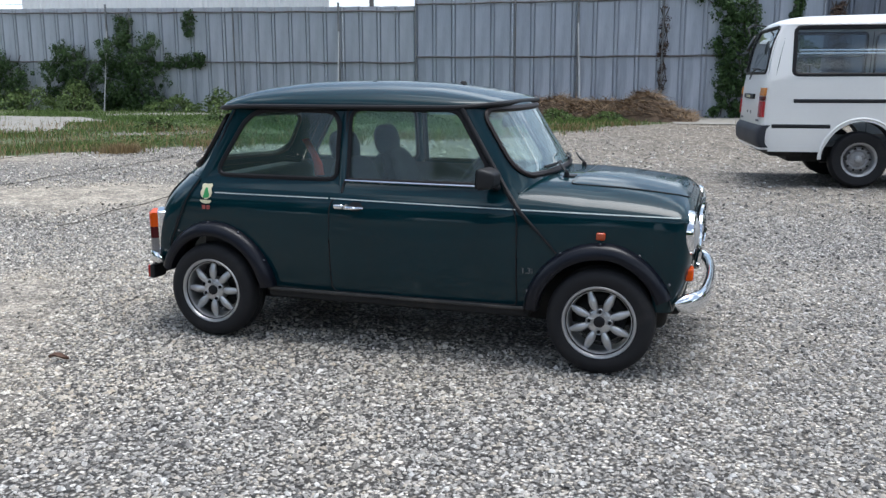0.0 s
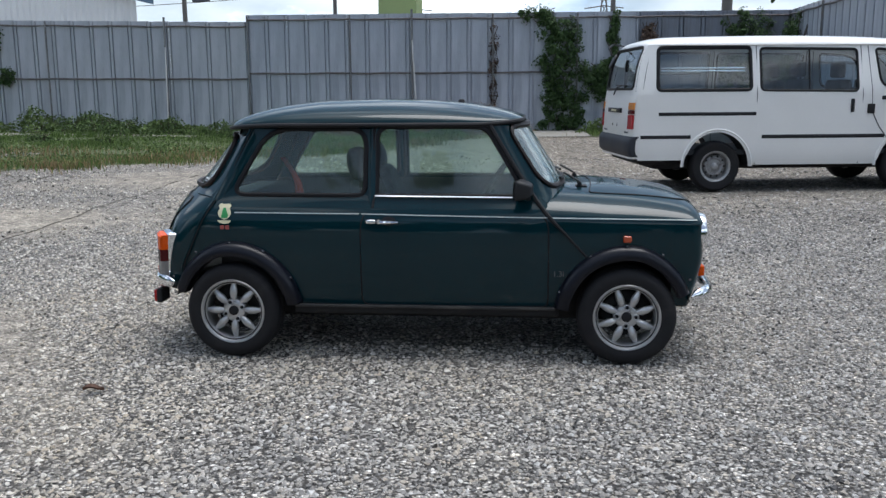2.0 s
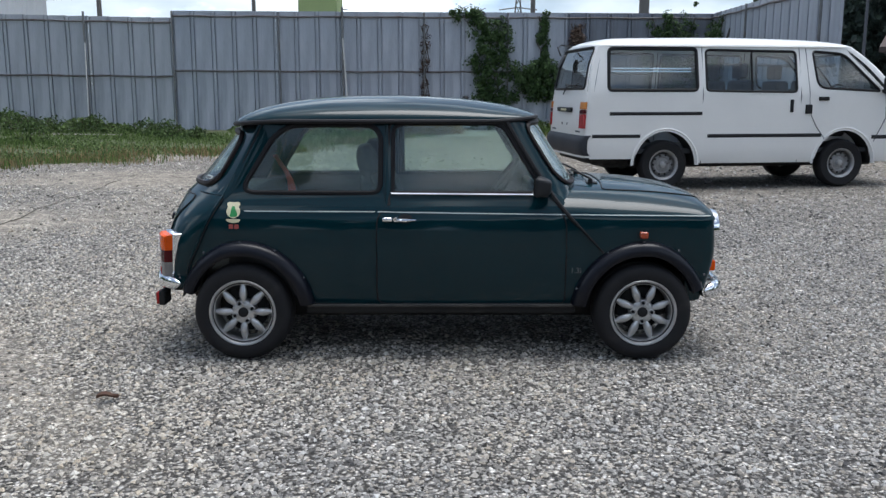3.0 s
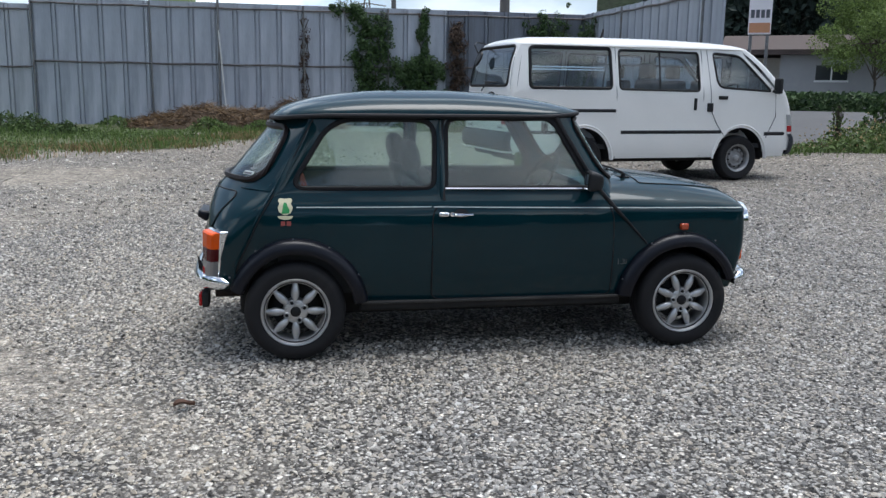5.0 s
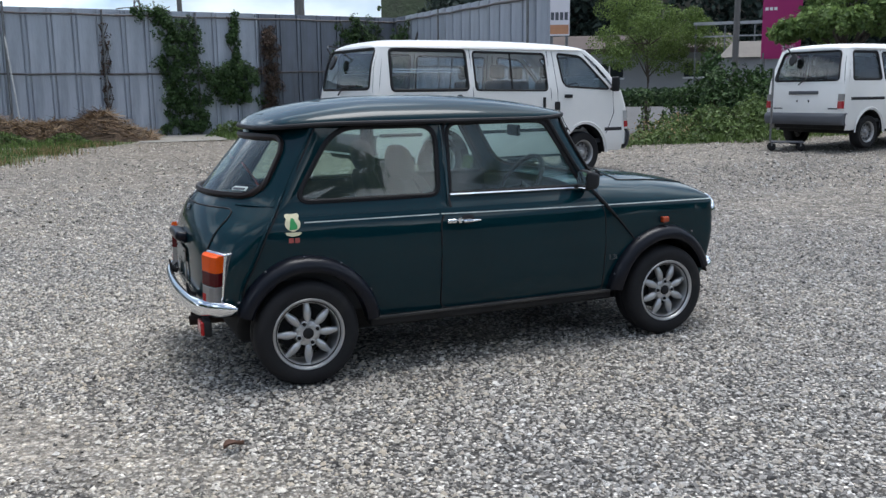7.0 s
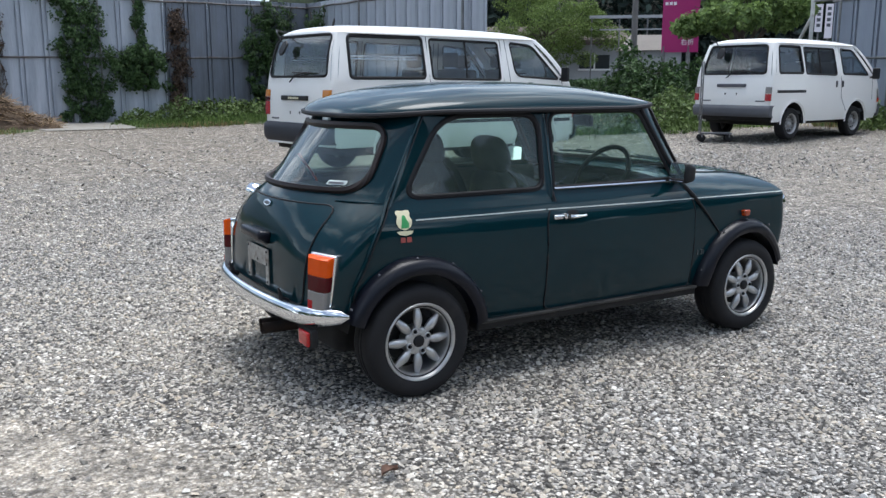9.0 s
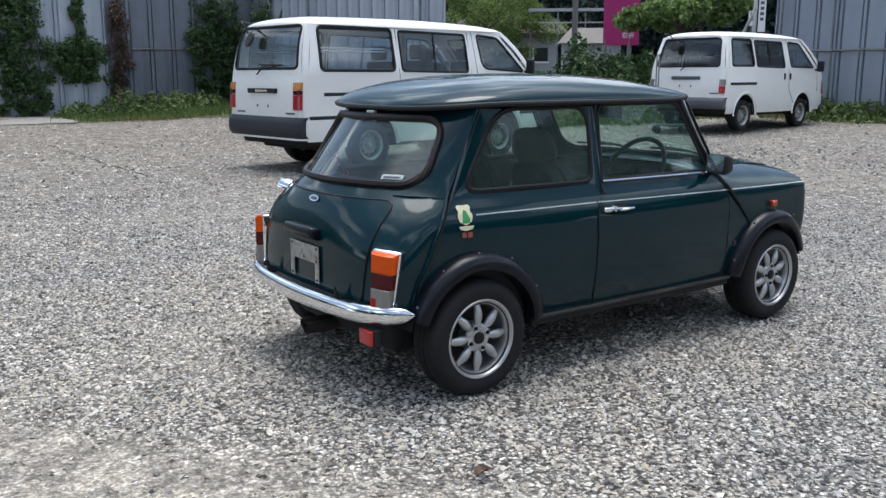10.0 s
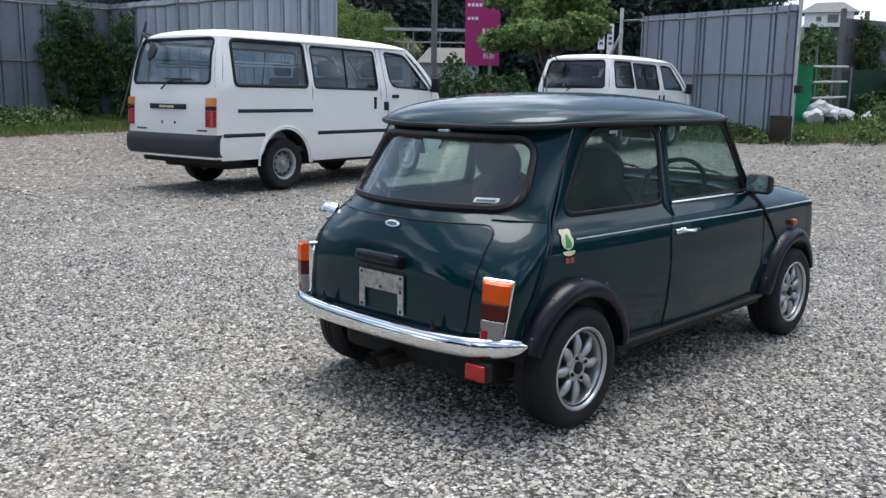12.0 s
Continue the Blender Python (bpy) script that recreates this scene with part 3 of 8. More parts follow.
def rise(x, y):
    """Height of the yard: level round the car, rising gently to its edges, more so towards the road."""
    d = math.hypot(x, y)
    near = min(1.0, max(0.0, (d - 4.5) / 2.5)) * (1 - min(1.0, max(0.0, (d - 9.0) / 6.0)))
    dip = 0.06 * math.exp(-((x - 14.2) ** 2 + (y - 8.4) ** 2) / 4.0)
    return 0.045 * near * near * (3 - 2 * near) - dip + (0.014 + 0.022 * min(1.0, max(0.0, (x - 3.0) / 6.0))) * max(0.0, min(d, 24.0) - 8.0) * (1 - math.exp(-max(0.0, d - 8.0) / 3.0))

# ---- ground, grass, slabs, road ----
def ground_sheet():
    ticks = sorted(set([-1500, -700, -300, -150, -90, -60] + [round(-42 + i * 0.75, 2) for i in range(113)] + [60, 90, 150, 300, 700, 1500]))
    n = len(ticks)
    vs = [(x, y, rise(x, y) + (0.02 * noise.noise((x * 0.35, y * 0.35, 0.3)) if math.hypot(x, y) > 5 else 0.0) - 0.004) for x in ticks for y in ticks]
    fs = [[i * n + j, (i + 1) * n + j, (i + 1) * n + j + 1, i * n + j + 1] for i in range(n - 1) for j in range(n - 1)]
    return tagged(fast("ground", vs, fs, GRAVEL, smooth=True), "pale grey gravel yard with dusty worn patches", "ground", kind="structure")


ground_sheet()


def patch(name, loop, mat, lift, label, category, cut=0.8):
    """A flat sheet of uneven outline laid on the ground."""
    if mat is SOIL:
        loop = [(x + 0.55 * noise.noise((x * 0.8, y * 0.8, 1.0)) + 0.2 * noise.noise((x * 3, y * 3, 1.0)), y + 0.55 * noise.noise((x * 0.8, y * 0.8, 5.0)) + 0.2 * noise.noise((x * 3, y * 3, 5.0))) for x, y in refine(loop, 0.25)]
    vs, fs = filled(refine(loop, cut), lambda x, y: (x, y, rise(x, y) + lift), 8)
    return tagged(link(name, vs, fs, mat), label, category, kind="structure")


YARD_GRASS = [(-40, 6.2), (-15.38, 6.73), (-10.1, 7.26), (-9.5, 8.12), (-9.13, 9.12), (-8.34, 10.34), (-6.95, 10.85), (-5.9, 11.38), (-5.12, 12.89), (-3.71, 13.43), (-2.09, 16.77), (-1.01, 18.71), (-0.02, 19.3), (0.2, 22.45), (-40, 22.5)]
VAN_GRASS = [(2.24, 19.75), (4.28, 19.1), (7.54, 18.2), (7.85, 22.45), (2.24, 22.45)]
VERGE = [(7.6, 11.0), (9.6, 10.7), (12.4, 10.3), (14.6, 10.0), (16.6, 10.3), (17.6, 13.0), (16.6, 15.4), (13.2, 14.6), (11.5, 13.2), (10.3, 12.3), (7.4, 11.9)]
C_GRASS = [(15.6, 9.4), (15.6, 7.6), (15.9, 6.6), (17.0, 5.0), (17.9, 3.6), (19.5, 0), (24, -4), (30, -4), (30, 8), (22, 9.5), (17.1, 10.4)]
for loop in (YARD_GRASS, VAN_GRASS, VERGE, C_GRASS):
    patch("grass_bed", loop, SOIL, 0.004, "weedy soil strip along the yard's edge", "soil")
patch("concrete_slab", [(0.08, 19.42), (2.12, 19.48), (3.37, 22.45), (-0.41, 22.45)], CONCRETE, 0.018, "pale cracked concrete slab by the fence", "slab")
OLD_SLAB = [(-33.32, 12.54), (-15.81, 10.92), (-13.47, 11.48), (-13.72, 12.58), (-15.39, 14.79), (-14.9, 15.76), (-16.9, 17.09), (-19.33, 17.1), (-34.11, 18.0)]
KERB_STRIP = [(-17.38, 18.41), (-16.57, 18.04), (-15.88, 19.72), (-14.86, 20.01), (-8.82, 19.17), (-8.86, 19.63), (-15.78, 21.0), (-17.01, 20.35)]
patch("concrete_slab", KERB_STRIP, CONCRETE, 0.02, "pale concrete strip sunk in the weeds", "slab")
patch("concrete_slab", OLD_SLAB, CONCRETE, 0.02, "pale concrete slab half grown over with weeds", "slab")
patch("road", [(7.4, 12.1), (10.2, 12.5), (11.4, 13.4), (13.1, 14.8), (16.6, 15.7), (21, 11), (60, 4), (80, 30), (40, 60), (8.4, 46), (8.4, 24), (7.1, 12.5)], ASPHALT, 0.03, "grey asphalt road behind the yard", "road", 3.0)
for x0, y0 in ((12.5, 24.6), (15.6, 22.4), (18.7, 20.2)):
    vs = [(x0, y0, 0.40), (x0 + 1.9, y0 - 1.35, 0.40), (x0 + 1.98, y0 - 1.24, 0.40), (x0 + 0.08, y0 + 0.11, 0.40)]
    tagged(link("road_marking", vs, [[0, 1, 2, 3]], CONCRETE), "faded white painted line on the road", "road marking", kind="structure")


def inside(loop, x, y):
    """Which of the points lie in the loop."""
    c = np.zeros(len(x), bool)
    for i, (ax, ay) in enumerate(loop):
        bx, by = loop[i - 1]
        c ^= ((ay > y) != (by > y)) & (x < (bx - ax) * (y - ay) / (by - ay + 1e-12) + ax)
    return c


RNG = np.random.default_rng(7)


def rise_a(x, y):
    d = np.hypot(x, y)
    near = np.clip((d - 4.5) / 2.5, 0, 1) * (1 - np.clip((d - 9.0) / 6.0, 0, 1))
    dip = 0.06 * np.exp(-((x - 14.2) ** 2 + (y - 8.4) ** 2) / 4.0)
    return 0.045 * near * near * (3 - 2 * near) - dip + (0.014 + 0.022 * np.clip((x - 3.0) / 6.0, 0, 1)) * np.maximum(0, np.minimum(d, 24) - 8) * (1 - np.exp(-np.maximum(0, d - 8) / 3))


def blades(name, x, y, h, w, mat, label, lean=0.5):
    """Grass: a bent blade of three faces at each place."""
    n = len(x)
    z = rise_a(x, y) + 0.01
    a, b = RNG.uniform(0, 2 * np.pi, n), RNG.uniform(0, 2 * np.pi, n)
    hh = h * RNG.uniform(0.45, 1.25, n)
    ll = hh * RNG.uniform(0.05, lean, n)
    dx, dy = np.cos(a) * w * 0.5, np.sin(a) * w * 0.5
    ex, ey = np.cos(b) * ll, np.sin(b) * ll
    v = np.stack([np.stack([x - dx, y - dy, z], 1), np.stack([x + dx, y + dy, z], 1),
                  np.stack([x + dx * 0.8 + ex * 0.35, y + dy * 0.8 + ey * 0.35, z + hh * 0.6], 1), np.stack([x - dx * 0.8 + ex * 0.35, y - dy * 0.8 + ey * 0.35, z + hh * 0.6], 1),
                  np.stack([x + ex, y + ey, z + hh], 1)], 1).reshape(-1, 3)
    o = np.arange(n) * 5
    f = [[i, i + 1, i + 2, i + 3] for i in o.tolist()] + [[i + 3, i + 2, i + 4] for i in o.tolist()]
    return tagged(fast(name, v, f, mat), label, "grass", kind="stuff")


def scatter(loop, per_m2, clump=0.0, box=None):
    """Random places in a loop, thinned into clumps."""
    xs, ys = [p[0] for p in loop], [p[1] for p in loop]
    x0, x1, y0, y1 = box or (min(xs), max(xs), min(ys), max(ys))
    n = int((x1 - x0) * (y1 - y0) * per_m2)
    x, y = RNG.uniform(x0, x1, n), RNG.uniform(y0, y1, n)
    k = inside(loop, x, y)
    if clump:
        k &= RNG.uniform(0, 1, n) < 0.5 + clump * (np.sin(x * 1.7 + 1.3 * np.sin(y * 0.9)) + np.sin(y * 2.1 + x * 0.6)) * 0.5
    return x[k], y[k]


gx, gy = scatter(YARD_GRASS, 330, 0.40, (-21, 1, 6, 20.2))
keep = ~((gy > 19.6) & (gx > -9.6)) & ~((inside(OLD_SLAB, gx, gy) | inside(KERB_STRIP, gx, gy)) & (RNG.uniform(0, 1, len(gx)) < 0.93))
gx, gy = gx[keep], gy[keep]
blades("grass", gx, gy, 0.080 + 0.045 * np.sin(gx * 1.3 + 2.0 * np.sin(gy * 0.9)) + np.clip((gy - 13) * 0.009, 0, 0.09), 0.012, GRASS, "ragged green grass and weeds before the fence")
dx_, dy_ = scatter(YARD_GRASS, 50, 0.5, (-16, 1, 6, 14.0))
blades("dry_grass", dx_, dy_, np.full(len(dx_), 0.20), 0.012, DRYGRASS, "dry yellow grass at the gravel's edge", 0.7)
gx, gy = scatter(VAN_GRASS, 420, 0.4)
blades("grass", gx, gy, np.full(len(gx), 0.17), 0.016, GRASS, "fresh green grass behind the white van")
gx, gy = scatter(C_GRASS, 330, 0.4, (15, 24, -4, 11))
blades("grass", gx, gy, np.full(len(gx), 0.20), 0.018, GRASS, "rank grass under the steel hoarding")
gx, gy = scatter(VERGE, 260, 0.4)
blades("grass", gx, gy, np.clip((gx - 8.0) * 0.06, 0.08, 0.32), 0.02, GRASS, "tall grass on the road verge")


def fringe(loop, per_m, reach, h, mat, label):
    """Stray tufts on both sides of a bed's edge."""
    pts = refine(loop, 0.12)
    n = int(len(pts) * 0.12 * per_m)
    p = np.array(pts)[RNG.integers(0, len(pts), n)]
    x, y = p[:, 0] + RNG.normal(0, reach, n), p[:, 1] + RNG.normal(0, reach, n)
    k = np.sin(x * 2.3 + 1.7 * np.sin(y * 1.9)) + RNG.normal(0, 0.6, n) > 0.1
    k &= (y < 22.3)
    blades("grass_fringe", x[k], y[k], np.full(k.sum(), h), 0.014, mat, label, 0.7)


fringe(YARD_GRASS[2:12], 160, 0.40, 0.13, GRASS, "stray grass tufts in the gravel")
fringe(YARD_GRASS[2:12], 240, 0.36, 0.13, DRYGRASS, "dry yellow tufts in the gravel")
fringe(VAN_GRASS[:3], 220, 0.30, 0.11, GRASS, "stray grass tufts in the gravel")
fringe(VAN_GRASS[:3], 200, 0.35, 0.10, DRYGRASS, "dry yellow tufts in the gravel")
fringe(VERGE[:5], 200, 0.25, 0.14, GRASS, "stray grass tufts in the gravel")
fringe(C_GRASS[:7], 200, 0.28, 0.12, DRYGRASS, "dry yellow tufts in the gravel")


def cover(loop, per_m2, size, mat, label, box=None, high=0.10):
    """Small broad leaves lying low among the grass, in drifts."""
    x, y = scatter(loop, per_m2, 0.0, box)
    d = np.sin(x * 1.3 + 1.9 * np.sin(y * 0.8)) + np.sin(y * 2.3 + 1.2 * np.sin(x * 0.9)) + RNG.normal(0, 0.5, len(x))
    k = d > -0.2
    if loop is YARD_GRASS:
        k &= ~((y > 19.6) & (x > -9.6)) & ~inside(OLD_SLAB, x, y) & ~inside(KERB_STRIP, x, y)
    x, y, d = x[k], y[k], d[k]
    z = rise_a(x, y) + 0.02 + high * np.clip(d * 0.5, 0.15, 1.3) * RNG.uniform(0.1, 1.0, len(x))
    return leaves("ground_cover", np.stack([x, y, z], 1), np.tile([0.0, -0.15, 0.9], (len(x), 1)), size, mat, label, category="weeds", kind="stuff", spread=0.5)


def leaves(name, centres, normals, size, mat, label="", parent=None, category="plant", kind="", spread=0.8):
    """Leaves as folded quads round the given places, facing roughly along normals."""
    n = len(centres)
    c = np.asarray(centres, float)
    d = np.asarray(normals, float) + RNG.normal(0, spread, (n, 3))
    d /= np.linalg.norm(d, axis=1, keepdims=True) + 1e-9
    u = np.cross(d, RNG.normal(0, 1, (n, 3)))
    u /= np.linalg.norm(u, axis=1, keepdims=True) + 1e-9
    w = np.cross(d, u)
    s = (size * RNG.uniform(0.6, 1.4, n))[:, None]
    tip, tail, l, r = c + u * s, c - u * s * 0.7, c + w * s * 0.55 + d * s * 0.22, c - w * s * 0.55 + d * s * 0.22
    v = np.stack([tail, l, tip, r], 1).reshape(-1, 3)
    o = (np.arange(n) * 4).tolist()
    f = [[i, i + 1, i + 2] for i in o] + [[i, i + 2, i + 3] for i in o]
    ob = fast(name, v, f, mat, parent)
    return tagged(ob, label, category, kind=kind) if label else ob

cover(YARD_GRASS, 260, 0.034, WEED, "low leafy weeds among the grass", (-20, 1, 6, 19))
cover(YARD_GRASS, 60, 0.03, DRYGRASS, "withered leaves among the grass", (-18, 1, 6, 15), 0.06)
cover(VAN_GRASS, 260, 0.034, WEED, "low leafy weeds behind the white van")
cover(C_GRASS, 220, 0.034, WEED, "low leafy weeds under the hoarding", (15, 24, -4, 11))
cover(VERGE, 240, 0.04, WEED, "low leafy weeds on the road verge", None, 0.3)
cover(VERGE, 90, 0.032, DRYGRASS, "withered leaves among the verge weeds", None, 0.55)

# ---- steel hoarding ----
def hoarding(name, a, b, top_a, top_b, step, label, rails=(0.53,), braces=(), mat=None, rib=1.0):
    """Flat steel panels with folded edges between two points of the plan, on pipe rails; front is to the right of a-b seen from above."""
    a, b = Vector((*a, 0)), Vector((*b, 0))
    d = (b - a).normalized()
    front = Vector((d.y, -d.x, 0))
    length = (b - a).length
    root = thing(name, label=label, category="fence", kind="structure")
    n = int(round(length / step))
    w = length / n
    rot = Matrix(((d.x, front.x, 0, 0), (d.y, front.y, 0, 0), (0, 0, 1, 0), (0, 0, 0, 1)))
    rng = random.Random(name)
    for i in range(n):
        t = (i + 0.5) / n
        p = a + d * (i * w)
        top = top_a + (top_b - top_a) * t
        base = rise(p.x, p.y) - 0.03
        s = Soup()
        # folded sheet: flat face, returns at both edges, shallow stiffening groove
        prof = [(0.0, 0.012), (0.036, 0.012), (0.040, -0.05), (0.040 + 0.038 * rib, -0.05), (0.045 + 0.038 * rib, 0.0), (w - 0.045 - 0.038 * rib, 0.0), (w - 0.040 - 0.038 * rib, -0.05), (w - 0.040, -0.05), (w - 0.036, 0.012), (w, 0.012)]
        lean = rng.uniform(-0.006, 0.006)
        vs, fs = grid(lambda u, v: (prof[round(u * 9)][0], prof[round(u * 9)][1] + lean * v, base + (top - base) * v), 9, 6)
        s.add(vs, fs)
        m = Matrix.Translation(p) @ rot
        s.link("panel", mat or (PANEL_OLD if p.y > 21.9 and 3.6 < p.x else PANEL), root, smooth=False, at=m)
    for k in rails + (0.955,):
        pts = []
        for i in range(n + 1):
            q = a + d * (i * w) + front * 0.058
            base = rise(q.x, q.y)
            top = top_a + (top_b - top_a) * i / n
            pts.append((q.x, q.y, base + (top - base) * k + 0.012 * math.sin(i * 1.9)))
        vs, fs = tube(pts, 0.027, 8)
        link("rail", vs, fs, PIPE if rib > 1 else RAIL, root)
    for s_, big in braces:
        q = a + d * s_ + front * 0.12
        base, top = rise(q.x, q.y), top_a + (top_b - top_a) * s_ / length
        vs, fs = tube([(q.x, q.y, base - 0.1), (q.x, q.y, top + (0.12 if big else -0.02))], 0.036 if big else 0.028, 8)
        link("post", vs, fs, PIPE, root)
        if big:
            f = q + front * 0.75 + d * 0.25
            vs, fs = tube([(q.x, q.y, top - 0.75), (f.x, f.y, rise(f.x, f.y) - 0.05)], 0.022, 8)
            link("brace", vs, fs, PALEPIPE, root, "leaning galvanised pipe")
    return root


FA = 22.59
hoarding("fence_1", (-32.0, FA), (-8.29, FA), 4.10, 3.62, 0.638, "weathered grey steel hoarding on pipe rails", rails=(0.48,), braces=((2.5, False), (11.9, True), (12.9, False), (17.1, False), (21.05, True)), mat=PANEL_PALE)
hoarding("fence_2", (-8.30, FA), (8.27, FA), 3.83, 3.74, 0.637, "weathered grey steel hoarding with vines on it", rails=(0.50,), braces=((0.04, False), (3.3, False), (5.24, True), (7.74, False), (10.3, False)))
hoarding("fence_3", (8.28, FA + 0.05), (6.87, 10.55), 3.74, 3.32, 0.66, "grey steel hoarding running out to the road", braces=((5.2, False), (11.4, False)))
hoarding("fence_4", (17.2, 10.37), (16.38, 5.78), 3.43, 3.42, 0.655, "tall grey steel hoarding by the yard's entrance", rails=(0.5,), braces=((0.3, False), (1.9, False), (4.45, False)), mat=PANEL_BLUE, rib=1.3)
# the entrance hoarding's end post stands free, braced, with the rail run on to it
f4 = bpy.data.objects["fence_4"]
for pts, r, mt in (([(17.33, 11.1, 0.2), (17.33, 11.1, 3.70)], 0.05, PALEPIPE), ([(17.33, 11.05, 3.36), (17.22, 10.3, 3.35)], 0.027, PIPE), ([(17.30, 11.05, 3.05), (17.60, 12.85, 0.3)], 0.04, PALEPIPE), ([(16.30, 5.74, 0.3), (16.30, 5.74, 3.55)], 0.04, PALEPIPE)):
    vs, fs = tube(pts, r, 8)
    link("end_post" if r > 0.03 else "rail", vs, fs, mt, f4)
vs, fs = block(16.20, 16.34, 5.55, 5.72, 1.45, 1.62, 0.01)
link("clamp_box", vs, fs, VBLACK, f4, "small black box on the end post")

# ---- shells of cars: sides, ends and corners as smooth surfaces ----
class Shell:
    """half(z): half width; taper(x); ends (z -> seam x, end x, squareness)."""

    def __init__(self, half, taper, rear, front):
        self.half, self.taper, self.ends = half, taper, {"rear": rear[:3], "front": front[:3]}
        # how fully the end stands out: 1 / n is a superellipse, 1 a shallow bow
        self.bow = {k: (e[3] if len(e) > 3 else (lambda z, f=e[2]: 1 / f(z))) for k, e in (("rear", rear), ("front", front))}

    def y(self, x, z):
        return self.half(z) * self.taper(x)

    def side(self, off=0.0, s=-1):
        return lambda x, z: (x, s * (self.y(x, z) + off), z)

    def end_x(self, end, y, z):
        xs, xe, n = (f(z) for f in self.ends[end])
        k = min(1.0, abs(y) / self.y(xs, z))
        return xs + (xe - xs) * (1 - k**n) ** self.bow[end](z)

    def end(self, end, off=0.0):
        sign = -1 if end == "rear" else 1
        return lambda y, z: (self.end_x(end, y, z) + sign * off, y, z)

    def corner(self, end, z0, z1, f0=0.0, f1=1.0, nu=14, nv=10, s=-1):
        """Round the corner from the side (f = 0) to the middle of the end (f = 1)."""

        def fn(u, v):
            z = z0 + (z1 - z0) * v
            xs, xe, n = (f(z) for f in self.ends[end])
            a = (f0 + (f1 - f0) * u) * math.pi / 2
            return xs + (xe - xs) * math.sin(a) ** (2 * self.bow[end](z)), s * self.y(xs, z) * max(0.0, math.cos(a)) ** (2 / n), z

        return grid(fn, nu, nv)


def seal(loop, fn, r, mat, parent, label="", name="seal", flat=0.6, up=(0, 1, 0)):
    vs, fs = tube([fn(*p) for p in refine(loop, 0.06)], r, 6, True, flat, up=up)
    return link(name, vs, fs, mat, parent, label)


# ---- the small dark green car ----
MINI = Shell(
    pch([0.24, 0.33, 0.45, 0.58, 0.70, 0.77, 0.81, 0.85, 0.90, 1.23], [0.632, 0.655, 0.672, 0.678, 0.672, 0.656, 0.632, 0.608, 0.598, 0.546]),
    lambda x: 1 - (0.06 * (x / 1.1) ** 2 if x < 0 else 0.04 * (x / 1.05) ** 2),
    (pch([0.25, 0.47, 0.58, 0.71, 0.87, 1.12, 1.23], [-1.33, -1.31, -1.26, -1.20, -1.103, -0.970, -0.912]),
     pch([0.25, 0.35, 0.45, 0.60, 0.72, 0.77, 0.81, 0.84, 0.866, 0.99, 1.09, 1.162, 1.23], [-1.43, -1.46, -1.47, -1.470, -1.456, -1.440, -1.424, -1.404, -1.380, -1.275, -1.188, -1.126, -1.066]),
     pch([0.25, 0.60, 0.804, 0.90, 1.23], [3.2, 3.2, 2.55, 2.12, 2.05]),
     pch([0.25, 0.58, 0.72, 0.804, 0.88, 1.23], [0.3125, 0.325, 0.52, 0.78, 0.95, 1.0])),
    (pch([0.25, 0.72, 0.74, 0.83, 0.98, 1.14, 1.25], [1.24, 1.24, 0.56, 0.52, 0.43, 0.345, 0.295]),
     pch([0.25, 0.40, 0.56, 0.715, 0.74, 0.84, 0.94, 1.08, 1.25], [1.33, 1.385, 1.415, 1.41, 0.80, 0.738, 0.680, 0.590, 0.482]),
     pch([0.25, 0.71, 0.78, 1.25], [6.5, 6.5, 2.7, 2.6])))
HUBS = (-1.018, 1.018)
ZC = pch([0.50, 0.70, 0.86, 1.00, 1.16, 1.29, 1.38, 1.42], [0.872, 0.880, 0.879, 0.872, 0.855, 0.833, 0.805, 0.78])


def wing_edge(x):
    return 0.790 - 0.075 * min(1.0, max(0.0, (x - 0.595) / 0.03))


def nose_y(x):
    y = MINI.y(min(x, 1.24), 0.715)
    return y * (1 - max(0.0, (x - 1.24) / 0.175) ** 6.5) ** (1 / 6.5) if x < 1.415 else 0.0


def wing_square(x):
    return 4.6 - 1.5 * min(1.0, max(0.0, (x - 0.60) / 0.32))


def wing_line(x, z, s, off):
    """A place on the flank above the wing's edge."""
    top = ZC(x) - 0.715
    return x, s * (nose_y(x) * (1 - ((z - 0.715) / top) ** 2) ** (1 / wing_square(x)) + off), z


def bonnet_z(x, y, off=0.0):
    e, edge, n = 0.715, max(nose_y(x), 1e-3), wing_square(x)
    k = min(1.0, abs(y) / edge)
    nose = (1 - max(0.0, (x - 1.30) / 0.115) ** 3) ** 0.5 if x < 1.4149 else 0.0
    return e + (ZC(x) - e) * nose * (1 - k**n) ** 0.5 + off


